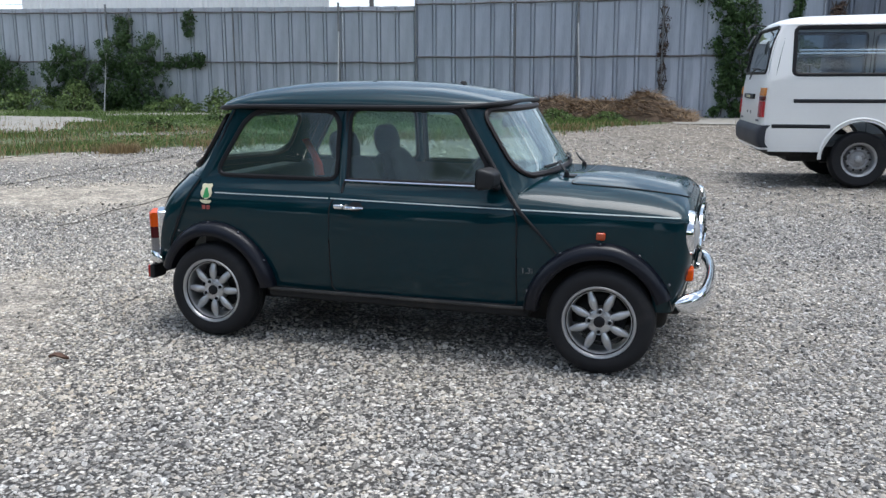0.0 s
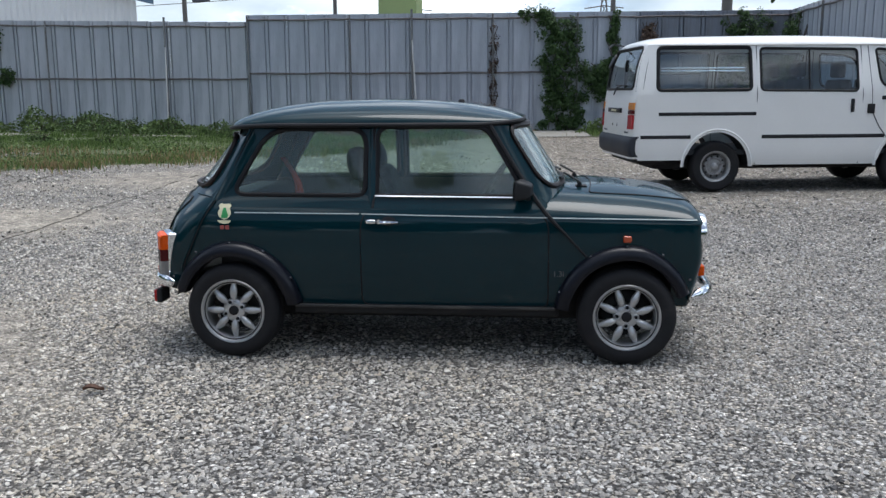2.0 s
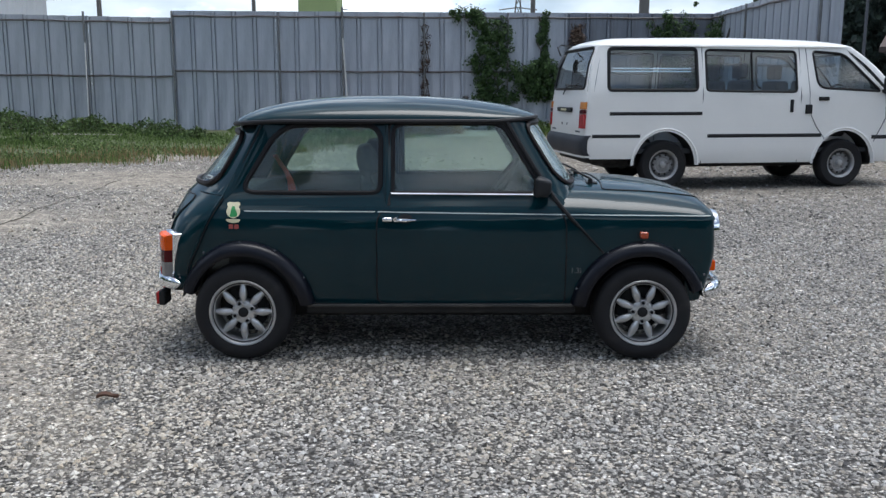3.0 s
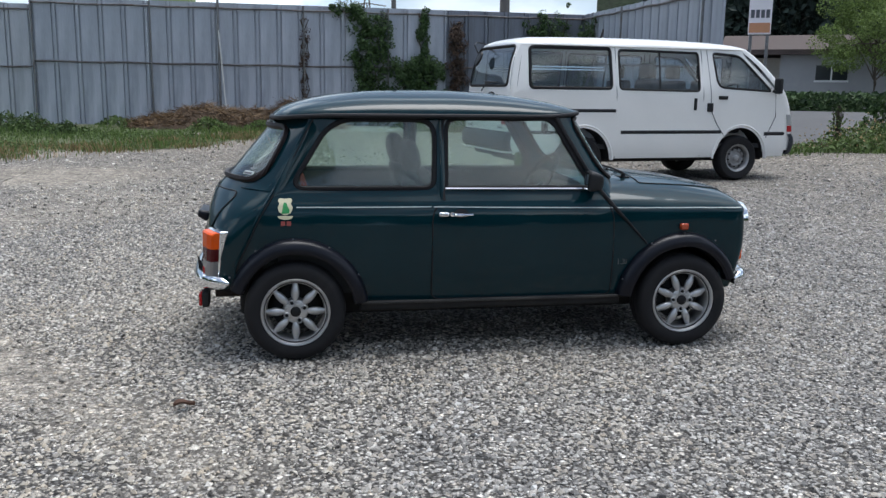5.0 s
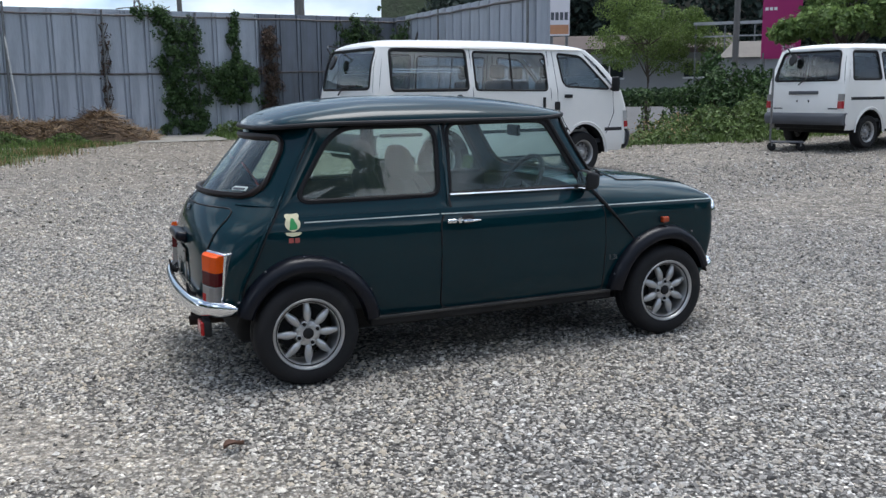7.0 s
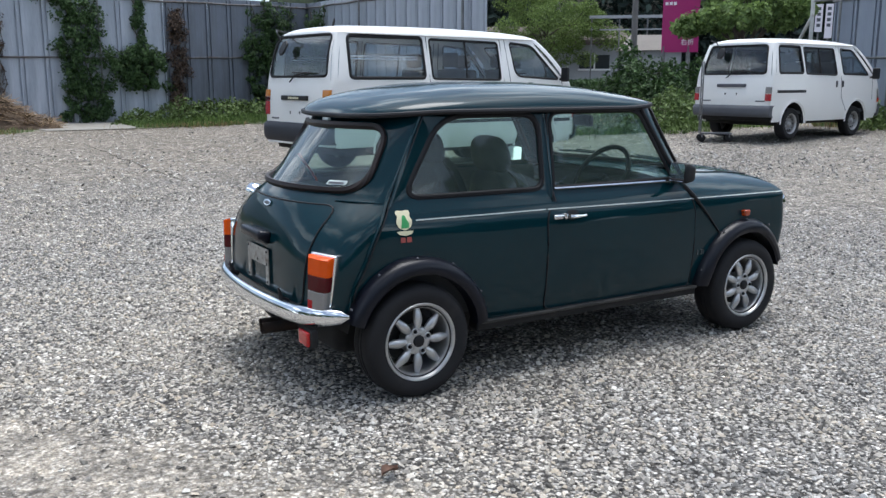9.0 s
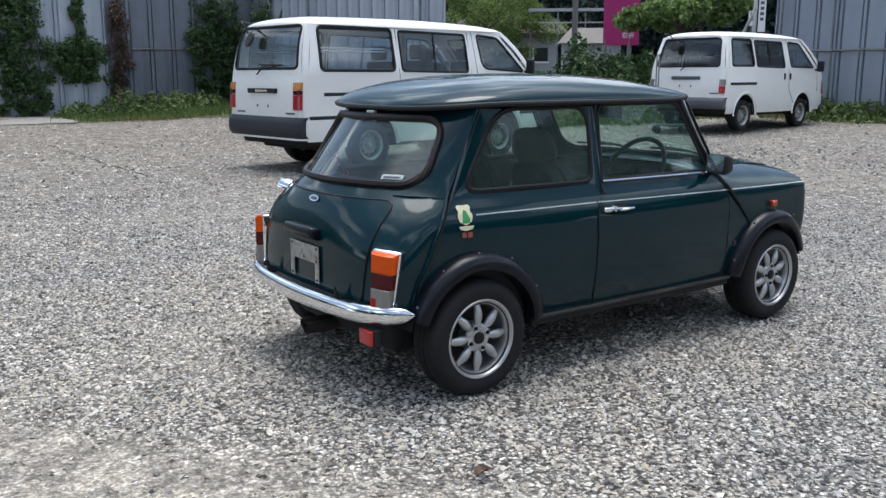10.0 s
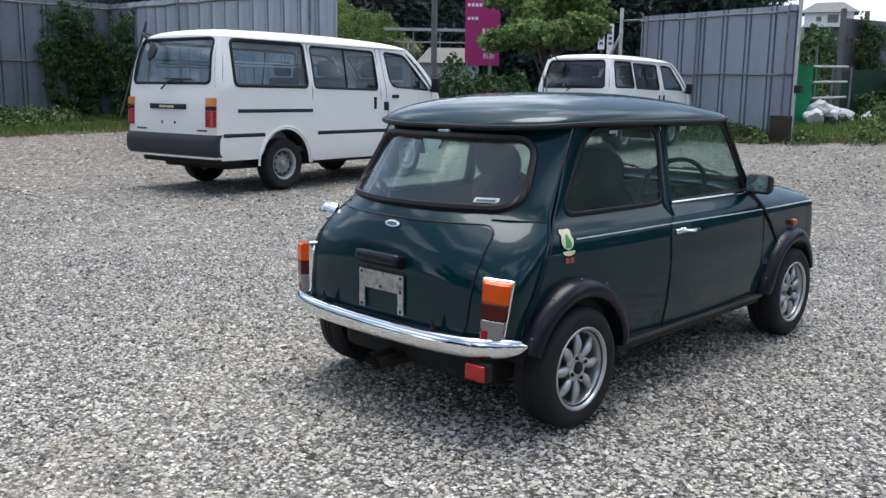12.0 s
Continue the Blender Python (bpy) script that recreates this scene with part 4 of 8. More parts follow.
def wheel_mini():
    """A tyre on an eight-spoke cast wheel; outer face towards -y."""
    w = thing("wheel")
    tyre = [(0.150, -0.070), (0.176, -0.083), (0.205, -0.088), (0.228, -0.083), (0.2435, -0.068), (0.2495, -0.045), (0.2505, -0.02), (0.2465, -0.018), (0.2465, -0.008), (0.2505, -0.006),
            (0.2505, 0.006), (0.2465, 0.008), (0.2465, 0.018), (0.2505, 0.02), (0.2495, 0.045), (0.2435, 0.068), (0.228, 0.083), (0.176, 0.083), (0.150, 0.07)]
    vs, fs = turned(tyre, 56)
    link("tyre", vs, fs, TYRE, w, "black tyre with dusty sidewall")
    rim = [(0.150, 0.07), (0.138, 0.0), (0.142, -0.040), (0.1445, -0.060), (0.1475, -0.066), (0.1530, -0.067), (0.1560, -0.074), (0.161, -0.082), (0.168, -0.084), (0.1715, -0.080), (0.170, -0.070), (0.155, -0.062)]
    vs, fs = turned(rim, 56)
    rimo = link("rim", vs, fs, ALLOY, w, "silver cast alloy rim")
    for i in range(8):
        s = Soup()
        # petal spoke: narrow at the hub, swelling, narrow at the rim
        rad = [0.044, 0.056, 0.066, 0.080, 0.096, 0.112, 0.126, 0.138, 0.148]
        wid = [0.0120, 0.0125, 0.0155, 0.0195, 0.0210, 0.0195, 0.0160, 0.0130, 0.0125]
        dep = [-0.046, -0.047, -0.049, -0.051, -0.051, -0.049, -0.046, -0.044, -0.044]
        vs, fs = tube([(r, d, 0) for r, d in zip(rad, dep)], wid, 12, flat=0.85, up=(0, 1, 0))
        s.add(vs, fs, Matrix.Rotation(radians(45 * i + 22.5), 4, "Y"))
        s.link("spoke", ALLOY, rimo)
    vs, fs = turned([(0.0, -0.058), (0.03, -0.060), (0.052, -0.058), (0.060, -0.052), (0.063, -0.040), (0.064, 0.0)], 28)
    link("hub", vs, fs, ALLOYD, rimo)
    vs, fs = turned([(0.0, -0.070), (0.020, -0.070), (0.0255, -0.066), (0.027, -0.050)], 20)
    link("hub_cap", vs, fs, RUBBER, w, "black centre cap")
    for i in range(4):
        s = Soup()
        vs, fs = turned([(0.0, -0.072), (0.006, -0.072), (0.008, -0.068), (0.0085, -0.05)], 6)
        s.add(vs, fs, Matrix.Rotation(radians(90 * i), 4, "Y") @ Matrix.Translation((0.0475, 0, 0)))
        b_ = Soup()
        vs, fs = turned([(0.0165, -0.050), (0.0160, -0.0630), (0.0135, -0.0655), (0.0100, -0.0640), (0.0098, -0.058)], 14)
        b_.add(vs, fs, Matrix.Rotation(radians(90 * i), 4, "Y") @ Matrix.Translation((0.0475, 0, 0)))
        b_.link("nut_boss", ALLOY, rimo)
        s.link("wheel_nut", RUBBER, w)
    vs, fs = turned([(0.0, 0.02), (0.115, 0.02), (0.115, 0.03), (0.0, 0.03)], 28)
    link("brake_disc", vs, fs, DARK, w)
    return w


def small_car():
    car = thing("small_car", label="dark green compact two-door car with black wheel arches", category="car")
    for s, tag in ((-1, "right"), (1, "left")):
        side = MINI.side(0, s)
        # side: rear quarter, sill line and front wing in one pressing
        def low(x):
            z = 0.285
            for h in HUBS:
                if abs(x - h) < 0.318:
                    z = max(z, 0.25 + math.sqrt(0.318**2 - (x - h) ** 2))
            return z

        def wall(u, v):
            x = -1.30 + 2.54 * u
            z0, z1 = low(x), wing_edge(x)
            z = z0 + (z1 - z0) * v
            x += (MINI.ends["rear"][0](z) + 1.30) * (1 - u) ** 12
            return side(x, z)

        vs, fs = grid(wall, 120, 18)
        link("side_panel", vs, fs, GREEN, car)
        # quarter window in its cell
        cell = [(-0.925, 1.215), (-0.285, 1.215), (-0.285, 0.79), (-1.135, 0.79)]
        hole = [(-0.825, 1.192), (-0.312, 1.192), (-0.316, 0.852), (-1.035, 0.852)]
        o, i_ = rounded(cell, 0.004, 8), rounded(hole, [0.12, 0.095, 0.055, 0.085], 8)
        vs, fs = ring(o, i_, side, 3)
        link("quarter_frame", vs, fs, GREEN, car)
        qw = thing("quarter_window")
        qw.parent = car
        vs, fs = filled(i_, MINI.side(-0.006, s), 3)
        pane = link("pane", vs, fs, SGLASS, qw, "tinted fixed side glass")
        pane.visible_shadow = False
        seal(i_, side, 0.013, RUBBER, qw)
        # door: skin, frame, glass
        door = thing("door")
        door.parent = car
        skin = rounded([(-0.335, 0.289), (0.622, 0.289), (0.622, 0.715), (0.578, 0.790), (-0.288, 0.790), (-0.333, 0.735)], [0.045, 0.03, 0.05, 0.01, 0.01, 0.05], 5)
        vs, fs = filled(refine(skin, 0.05), MINI.side(0.003, s), 9)
        link("door_skin", vs, fs, GREEN, door)
        cut = refine(skin, 0.06)
        last = max(i for i, p in enumerate(cut) if p[1] > 0.78) + 1
        vs, fs = tube([MINI.side(0.002, s)(*p) for p in cut[last:] + cut[:last] if p[1] < 0.78], 0.0042, 6)
        link("door_gap", vs, fs, RUBBER, door)
        cell = [(-0.285, 1.215), (0.318, 1.215), (0.578, 0.79), (-0.285, 0.79)]
        hole = [(-0.252, 1.200), (0.300, 1.200), (0.512, 0.853), (-0.256, 0.853)]
        o, i_ = rounded(cell, 0.004, 8), rounded(hole, [0.065, 0.055, 0.02, 0.01], 8)
        vs, fs = ring(o, i_, MINI.side(0.003, s), 3)
        link("window_frame", vs, fs, GREEN, door)
        vs, fs = filled(i_, MINI.side(-0.008, s), 3)
        pane = link("pane", vs, fs, SGLASS, door, "tinted door glass")
        pane.visible_shadow = False
        seal(i_, MINI.side(0.003, s), 0.011, RUBBER, door)
        cut = refine(rounded([(0.570, 0.79), (0.312, 1.213), (-0.272, 1.213), (-0.272, 0.79)], [0.005, 0.08, 0.05, 0.005], 8), 0.06)
        vs, fs = tube([MINI.side(0.004, s)(*p) for p in cut if p[1] > 0.795], 0.007, 6, flat=0.6, up=(0, 1, 0))
        link("door_gap", vs, fs, RUBBER, door)
        vs, fs = tube([MINI.side(0.011, s)(-0.262 + 0.775 * k / 20, 0.851 - 0.006 * k / 20) for k in range(21)], 0.008, 6, flat=0.8)
        link("waist_trim", vs, fs, CHROME, door, "chrome strip under the door glass")
        # handle
        h = Soup()
        vs, fs = tube([MINI.side(o_, s)(x, 0.728) for x, o_ in ((-0.232, 0.010), (-0.222, 0.034), (-0.20, 0.040), (-0.17, 0.036), (-0.135, 0.033))], [0.008, 0.0095, 0.0095, 0.0075, 0.0055], 8)
        h.add(vs, fs)
        vs, fs = turned([(0.0, -0.020), (0.012, -0.019), (0.0145, -0.012), (0.0145, 0.0)], 18)
        c = MINI.side(0.0, s)(-0.236, 0.728)
        h.add([(x, y * (1 if s < 0 else -1), z) for x, y, z in vs], fs, Matrix.Translation(c))
        vs, fs = block(-0.305, -0.252, -0.012, 0.012, -0.012, 0.012, 0.010)
        h.add(vs, fs, Matrix.Translation((0, s * (MINI.y(-0.28, 0.728) + 0.008), 0.727)))
        h.link("door_handle", CHROME, door, "chrome lever handle with lock")
        vs, fs = filled(rounded([(-0.222, 0.752), (-0.165, 0.752), (-0.150, 0.735), (-0.165, 0.708), (-0.222, 0.708)], 0.02, 4), MINI.side(0.0045, s), 3)
        link("finger_recess", vs, fs, RUBBER, door)
        vs, fs = grid(lambda u, v: MINI.side(-0.045, s)(-0.32 + 0.92 * u, 0.32 + 0.52 * v), 12, 6)
        link("door_trim", vs, fs, TRIM, door)
        vs, fs = grid(lambda u, v: MINI.side(-0.045, s)(-1.10 + 0.80 * u, 0.32 + 0.52 * v), 12, 6)
        link("quarter_trim", vs, fs, TRIM, car)
        # coach line, seams
        for x0, x1 in ((-1.005, -0.340), (-0.328, 0.615), (0.630, 1.355)):
            def stripe(u, v):
                x = x0 + (x1 - x0) * u
                z = 0.7625 - 0.0155 * max(0, x + 0.34) + 0.005 * v
                return wing_line(x, z, s, 0.004) if x0 > 0.6 else MINI.side(0.0056, s)(x, z)

            vs, fs = grid(stripe, 24, 1)
            link("coach_line", vs, fs, SILVER, car, "thin silver coach line")
        zz = [0.37 + 0.85 * k / 24 for k in range(25)]
        vs, fs = tube([MINI.side(0.004, s)(MINI.ends["rear"][0](z) + 0.004, z) for z in zz], 0.006, 6)
        link("rear_seam", vs, fs, GREEN, car)
        vs, fs = tube([MINI.side(0.010, s)(MINI.ends["rear"][0](z) + 0.016, z) for z in zz], 0.0035, 5)
        link("seam_shadow_gap", vs, fs, RUBBER, car)
        vs, fs = tube([MINI.end("rear", 0.001)(s * MINI.y(MINI.ends["rear"][0](0.838), 0.838) * (0.995 - 0.022 * k), 0.838 + 0.0005 * k) for k in range(13)], 0.0038, 6)
        link("waist_crease", vs, fs, GREEN, car)
        line = [(0.322, 1.205), (0.372, 1.12), (0.47, 0.965), (0.565, 0.825), (0.615, 0.765), (0.65, 0.725), (0.70, 0.675), (0.812, 0.555)]
        vs, fs = tube([MINI.side(0.006, s)(*p) for p in line], [0.013, 0.013, 0.0125, 0.012, 0.011, 0.0095, 0.0065, 0.0045], 8)
        link("wing_seam", vs, fs, RUBBER, car, "dark body seam from screen pillar to arch")
        # wheel arches, black, bolted on
        for h in HUBS:
            prof = [(0.366, -0.020), (0.362, 0.018), (0.350, 0.043), (0.330, 0.055), (0.306, 0.058), (0.294, 0.050), (0.291, -0.02)]
            a0, a1 = (7, 160) if h < 0 else (22, 174)

            def flare(u, v):
                a = radians(a0 + (a1 - a0) * u)
                i0 = min(int(v * 6), 5)
                f = v * 6 - i0
                r = prof[i0][0] + (prof[i0 + 1][0] - prof[i0][0]) * f
                o_ = prof[i0][1] + (prof[i0 + 1][1] - prof[i0][1]) * f
                away = max(0.0, (math.cos(a) if h > 0 else -math.cos(a)) - 0.2)
                r *= 1 - 0.11 * away
                fade = 1.0 - 0.45 * max(0.0, (abs(a - math.pi / 2) - 1.15) / 0.4) ** 2
                return h + r * math.cos(a), s * (0.652 - 0.03 * away + o_ * fade), 0.25 + r * math.sin(a)

            vs, fs = grid(lambda u, v: (h + 0.325 * math.cos(math.pi * (0.86 * u + 0.07)), s * (0.42 + 0.222 * v), 0.25 + 0.325 * math.sin(math.pi * (0.86 * u + 0.07))), 24, 2)
            link("wheel_well", vs, fs, DARK, car)
            vs, fs = grid(flare, 44, 12)
            arch = link("wheel_arch", vs, fs, ARCH, car, "black plastic wheel arch extension")
            for a in ((30, 62, 91, 121, 150) if h < 0 else (33, 62, 91, 121, 160)):
                vs, fs = turned([(0.0, -0.006), (0.004, -0.005), (0.006, 0.0)], 8)
                x, z = h + 0.362 * math.cos(radians(a)), 0.25 + 0.362 * math.sin(radians(a))
                link("bolt", [(vx, vy * -s, vz) for vx, vy, vz in vs], fs, VGREY, arch, at=Matrix.Translation((x, s * 0.677, z)))
        # sill
        vs, fs = block(-0.70, 0.68, s * 0.645 if s < 0 else 0.57, -0.57 if s < 0 else 0.645, 0.236, 0.287, 0.014)
        link("sill", vs, fs, DARK, car, "dark sill under the door")
        vs, fs = block(-0.69, 0.66, min(s * 0.672, s * 0.655), max(s * 0.672, s * 0.655), 0.276, 0.290, 0.004)
        link("sill_lip", vs, fs, DUSTY, car, "dusty sill edge")
        # side repeater, mirror
        c = MINI.side(0.012, s)(1.012, 0.646)
        vs, fs = block(-0.021, 0.021, -0.016, 0.016, -0.017, 0.017, 0.009)
        link("side_repeater", vs, fs, DRED if s > 0 else surface("orange_lens", (0.38, 0.05, 0.01), 0.15, bump=0.3, fine=90, coat=0.6), car, "small amber side lamp", at=Matrix.Translation(c))
        mir = thing("door_mirror")
        mir.parent = car
        vs, fs = block(-0.036, 0.045, -0.068, 0.068, -0.050, 0.050, 0.022)
        vs = [(x, y * (1 - 0.45 * max(0, x) / 0.06), z * (1 - 0.5 * max(0, x) / 0.06)) for x, y, z in vs]
        link("housing", vs, fs, VBLACK, mir, "black mirror housing", at=pose(0.492, s * 0.695, 0.892, 0, 4, s * 10))
        vs, fs = filled(rounded([(-0.060, -0.043), (0.060, -0.043), (0.060, 0.043), (-0.060, 0.043)], 0.018, 5), lambda a, b: (-0.0385, a, b), 3)
        link("mirror_glass", vs, fs, MIRROR, mir, "mirror glass", at=pose(0.492, s * 0.695, 0.892, 0, 4, s * 10))
        vs, fs = tube([(0.515, s * 0.60, 0.845), (0.515, s * 0.66, 0.852), (0.508, s * 0.70, 0.870)], [0.02, 0.016, 0.014], 8)
        link("mirror_arm", vs, fs, VBLACK, mir)
    # rear: lower panel, pillars, window
    sp = Soup()
    for s in (-1, 1):
        vs, fs = MINI.corner("rear", 0.36, 0.832, 0, 1, 26, 16, s)
        sp.add(vs, fs)
    sp.link("rear_panel", GREEN, car)
    pil = Soup()
    ye = lambda z: 0.955 * MINI.y(MINI.ends["rear"][0](z), z)
    for s in (-1, 1):
        # from the seam to the window cell's edge
        def pillar(u, v):
            z = 0.83 + 0.385 * v
            xs, xe, n = (f(z) for f in MINI.ends["rear"])
            side_ = MINI.y(xs, z)
            a1 = math.acos(min(1.0, (ye(0.83) + (ye(1.215) - ye(0.83)) * v) / side_) ** (n / 2))
            a = a1 * u
            return xs + (xe - xs) * math.sin(a) ** (2 * MINI.bow["rear"](z)), s * MINI.y(xs, z) * math.cos(a) ** (2 / n), z
        vs, fs = grid(pillar, 8, 10)
        pil.add(vs, fs)
    cell = [(-ye(1.215), 1.215), (ye(1.215), 1.215), (ye(0.83), 0.83), (-ye(0.83), 0.83)]
    hole = [(-0.438, 1.146), (0.438, 1.146), (0.492, 0.880), (-0.492, 0.880)]
    o = rounded(cell, 0.003, 8)
    i_ = rounded(hole, [0.085, 0.085, 0.10, 0.10], 8)
    cut_o, cut_i = [], []
    for k in range(len(o)):
        n_ = 9 if k % 9 == 8 else 1
        for j in range(n_):
            t = j / n_
            cut_o.append(tuple(Vector(o[k]).lerp(Vector(o[(k + 1) % len(o)]), t)))
            cut_i.append(tuple(Vector(i_[k]).lerp(Vector(i_[(k + 1) % len(i_)]), t)))
    vs, fs = ring(cut_o, cut_i, MINI.end("rear"), 9)
    pil.add(vs, fs)
    pil.link("rear_frame", GREEN, car)
    rw = thing("rear_window")
    rw.parent = car
    vs, fs = filled(refine(cut_i, 0.05), MINI.end("rear", -0.004), 6)
    pane = link("pane", vs, fs, GLASS, rw, "tinted rear glass")
    pane.visible_shadow = False
    seal(cut_i, MINI.end("rear", 0.005), 0.019, BROWN_RUBBER, rw, "dark red-brown aged rubber seal", flat=0.75, up=(1, 0, 0.6))
    vs, fs = filled(rounded([(-0.405, 0.902), (-0.318, 0.902), (-0.318, 0.921), (-0.405, 0.921)], 0.006, 3), MINI.end("rear", 0.001), 2)
    st = link("sticker", vs, fs, SILVER, rw, "small pale sticker inside the glass")
    vs, fs = filled(rounded([(-0.395, 0.907), (-0.328, 0.907), (-0.328, 0.915), (-0.395, 0.915)], 0.002, 2), MINI.end("rear", 0.004), 2)
    link("printed_bar", vs, fs, VGREY, st)
    vs, fs = block(-0.012, 0.004, -0.032, 0.032, -0.006, 0.006, 0.003)
    link("top_label", vs, fs, SILVER, rw, at=Matrix.Translation((MINI.end_x("rear", 0.0, 1.165) - 0.004, -0.02, 1.168)))
    # windscreen
    sc = Soup()
    ye = lambda z: 0.97 * MINI.y(MINI.ends["front"][0](z), z)
    for s in (-1, 1):
        def pillar(u, v):
            z = 0.77 + 0.455 * v
            xs, xe, n = (f(z) for f in MINI.ends["front"])
            a = math.acos(0.97 ** (n / 2)) * u
            return xs + (xe - xs) * math.sin(a) ** (2 / n), s * MINI.y(xs, z) * math.cos(a) ** (2 / n), z
        vs, fs = grid(pillar, 8, 10)
        sc.add(vs, fs)
    cell = [(-ye(1.225), 1.225), (ye(1.225), 1.225), (ye(0.82), 0.82), (-ye(0.82), 0.82)]
    hole = [(-0.520, 1.203), (0.520, 1.203), (0.552, 0.893), (-0.552, 0.893)]
    o, i_ = rounded(cell, 0.003, 8), rounded(hole, [0.06, 0.06, 0.09, 0.09], 8)
    cut_o, cut_i = [], []
    for k in range(len(o)):
        n_ = 8 if k % 9 == 8 else 1
        for j in range(n_):
            t = j / n_
            cut_o.append(tuple(Vector(o[k]).lerp(Vector(o[(k + 1) % len(o)]), t)))
            cut_i.append(tuple(Vector(i_[k]).lerp(Vector(i_[(k + 1) % len(i_)]), t)))
    vs, fs = ring(cut_o, cut_i, MINI.end("front"), 3)
    sc.add(vs, fs)
    sc.link("screen_frame", GREEN, car)
    ws = thing("windscreen")
    ws.parent = car
    vs, fs = filled(refine(cut_i, 0.05), MINI.end("front", -0.003), 6)
    pane = link("pane", vs, fs, WGLASS, ws, "windscreen glass")
    pane.visible_shadow = False
    seal(cut_i, MINI.end("front", 0.004), 0.015, BROWN_RUBBER, ws, "dark aged rubber seal", flat=0.75, up=(1, 0, 0.6))
    # roof
    rz = pch([-1.126, -1.10, -1.04, -0.93, -0.80, -0.55, -0.25, 0.05, 0.29, 0.42, 0.475, 0.495], [1.195, 1.222, 1.254, 1.288, 1.312, 1.334, 1.338, 1.326, 1.298, 1.270, 1.250, 1.240])

    def roof(u, v):
        a = (u - 0.5) * 2
        x = -0.318 + 0.808 * math.copysign(1 - (1 - abs(a)) ** 1.5, a)
        k = abs(x + 0.318) / 0.810
        half = 0.572 * (1 - 0.05 * k * k) * ((1 - k**9) ** (1 / 7) if a > 0 else (1 - k**8) ** 0.40)
        y = half * math.sin((v - 0.5) * math.pi)
        e = 1.216 + 0.022 * max(0.0, (x - 0.2) / 0.3) ** 2 - 0.022 * max(0.0, (-0.75 - x) / 0.37) ** 2
        q = min(1.0, abs(y) / max(half, 1e-4))
        return x, y, e + (rz(x) - e) * (1 - q**2.6) ** 0.5

    vs, fs = grid(roof, 72, 44)
    link("roof", vs, fs, GREEN, car)
    edge = [roof(k / 72, 0.0) for k in range(1, 72)] + [roof(k / 72, 1.0) for k in range(71, 0, -1)]
    vs, fs = tube([(x * 1.003, y * 1.014, z - 0.006) for x, y, z in edge], 0.0115, 8, True)
    link("rain_gutter", vs, fs, RUBBER, car, "dark rain gutter round the roof")
    vs, fs = filled([(x * 0.985 - 0.004, y * 0.975) for x, y, z in edge], lambda a, b: (a, b, 1.190), 4)
    link("headlining", vs, fs, TRIM, car, "grey headlining")
    vs, fs = turned([(0.0, 0.022), (0.012, 0.020), (0.020, 0.010), (0.024, -0.01)], 14, "z")
    link("aerial_base", vs, fs, RUBBER, car, "small black aerial base on the roof", at=Matrix.Translation((0.13, 0.10, rz(0.13) - 0.006)))
    # wings and scuttle, bonnet
    def nose(u, v):
        x = 0.50 + 0.9145 * (1 - (1 - u) ** 1.6)
        y = nose_y(x) * math.sin((v - 0.5) * math.pi)
        return x, y, bonnet_z(x, y)

    vs, fs = grid(nose, 54, 40)
    link("front_body", vs, fs, GREEN, car)
    lid = rounded([(0.862, -0.455), (1.375, -0.40), (1.375, 0.40), (0.862, 0.455)], [0.03, 0.14, 0.14, 0.03], 6)
    lid = [(x - 0.03 * (abs(y) / 0.455) ** 2 if x < 1.0 else x, y) for x, y in refine(lid, 0.05)]
    vs, fs = filled(lid, lambda x, y: (x, y, bonnet_z(x, y, 0.004)), 9)
    link("bonnet", vs, fs, GREEN, car)
    vs, fs = tube([(x, y, bonnet_z(x, y, 0.002)) for x, y in lid], 0.0035, 5, True)
    link("bonnet_gap", vs, fs, RUBBER, car)
    # front panel, grille, lamps
    sp = Soup()
    for s in (-1, 1):
        vs, fs = MINI.corner("front", 0.30, 0.715, 0, 1, 22, 14, s)
        sp.add(vs, fs)
    sp.link("front_panel", GREEN, car)
    gr = thing("grille")
    gr.parent = car
    vs, fs = filled(rounded([(-0.36, 0.46), (0.36, 0.46), (0.40, 0.56), (0.34, 0.70), (-0.34, 0.70), (-0.40, 0.56)], 0.06, 5), MINI.end("front", 0.006), 4)
    link("grille_back", vs, fs, RUBBER, gr)
    for k in range(7):
        z = 0.485 + 0.031 * k
        vs, fs = tube([MINI.end("front", 0.018)(y, z) for y in [-0.36 + 0.72 * j / 12 for j in range(13)]], 0.006, 5)
        link("grille_bar", vs, fs, CHROME, gr)
    vs, fs = tube([MINI.end("front", 0.02)(*p) for p in rounded([(-0.36, 0.46), (0.36, 0.46), (0.40, 0.56), (0.34, 0.71), (-0.34, 0.71), (-0.40, 0.56)], 0.06, 5)], 0.013, 6, True)
    link("grille_surround", vs, fs, CHROME, gr, "chrome grille moustache")
    for s in (-1, 1):
        lamp = thing("headlamp")
        lamp.parent = car
        lamp.matrix_basis = pose(1.358, s * 0.505, 0.655, 0, 0, -90)
        vs, fs = turned([(0.105, 0.03), (0.105, -0.035), (0.100, -0.052), (0.088, -0.058), (0.084, -0.05)], 30)
        link("bezel", [(x, -y, z) for x, y, z in vs], fs, CHROME, lamp, "chrome headlamp rim")
        vs, fs = turned([(0.0, -0.078), (0.04, -0.073), (0.07, -0.062), (0.086, -0.048)], 30)
        link("lens", [(x, -y, z) for x, y, z in vs], fs, CLEAR, lamp, "clear domed lens")
        vs, fs = block(-0.02, 0.025, -0.045, 0.045, -0.028, 0.028, 0.012)
        link("indicator", vs, fs, AMBER, car, "amber front indicator", at=pose(1.392, s * 0.505, 0.468))
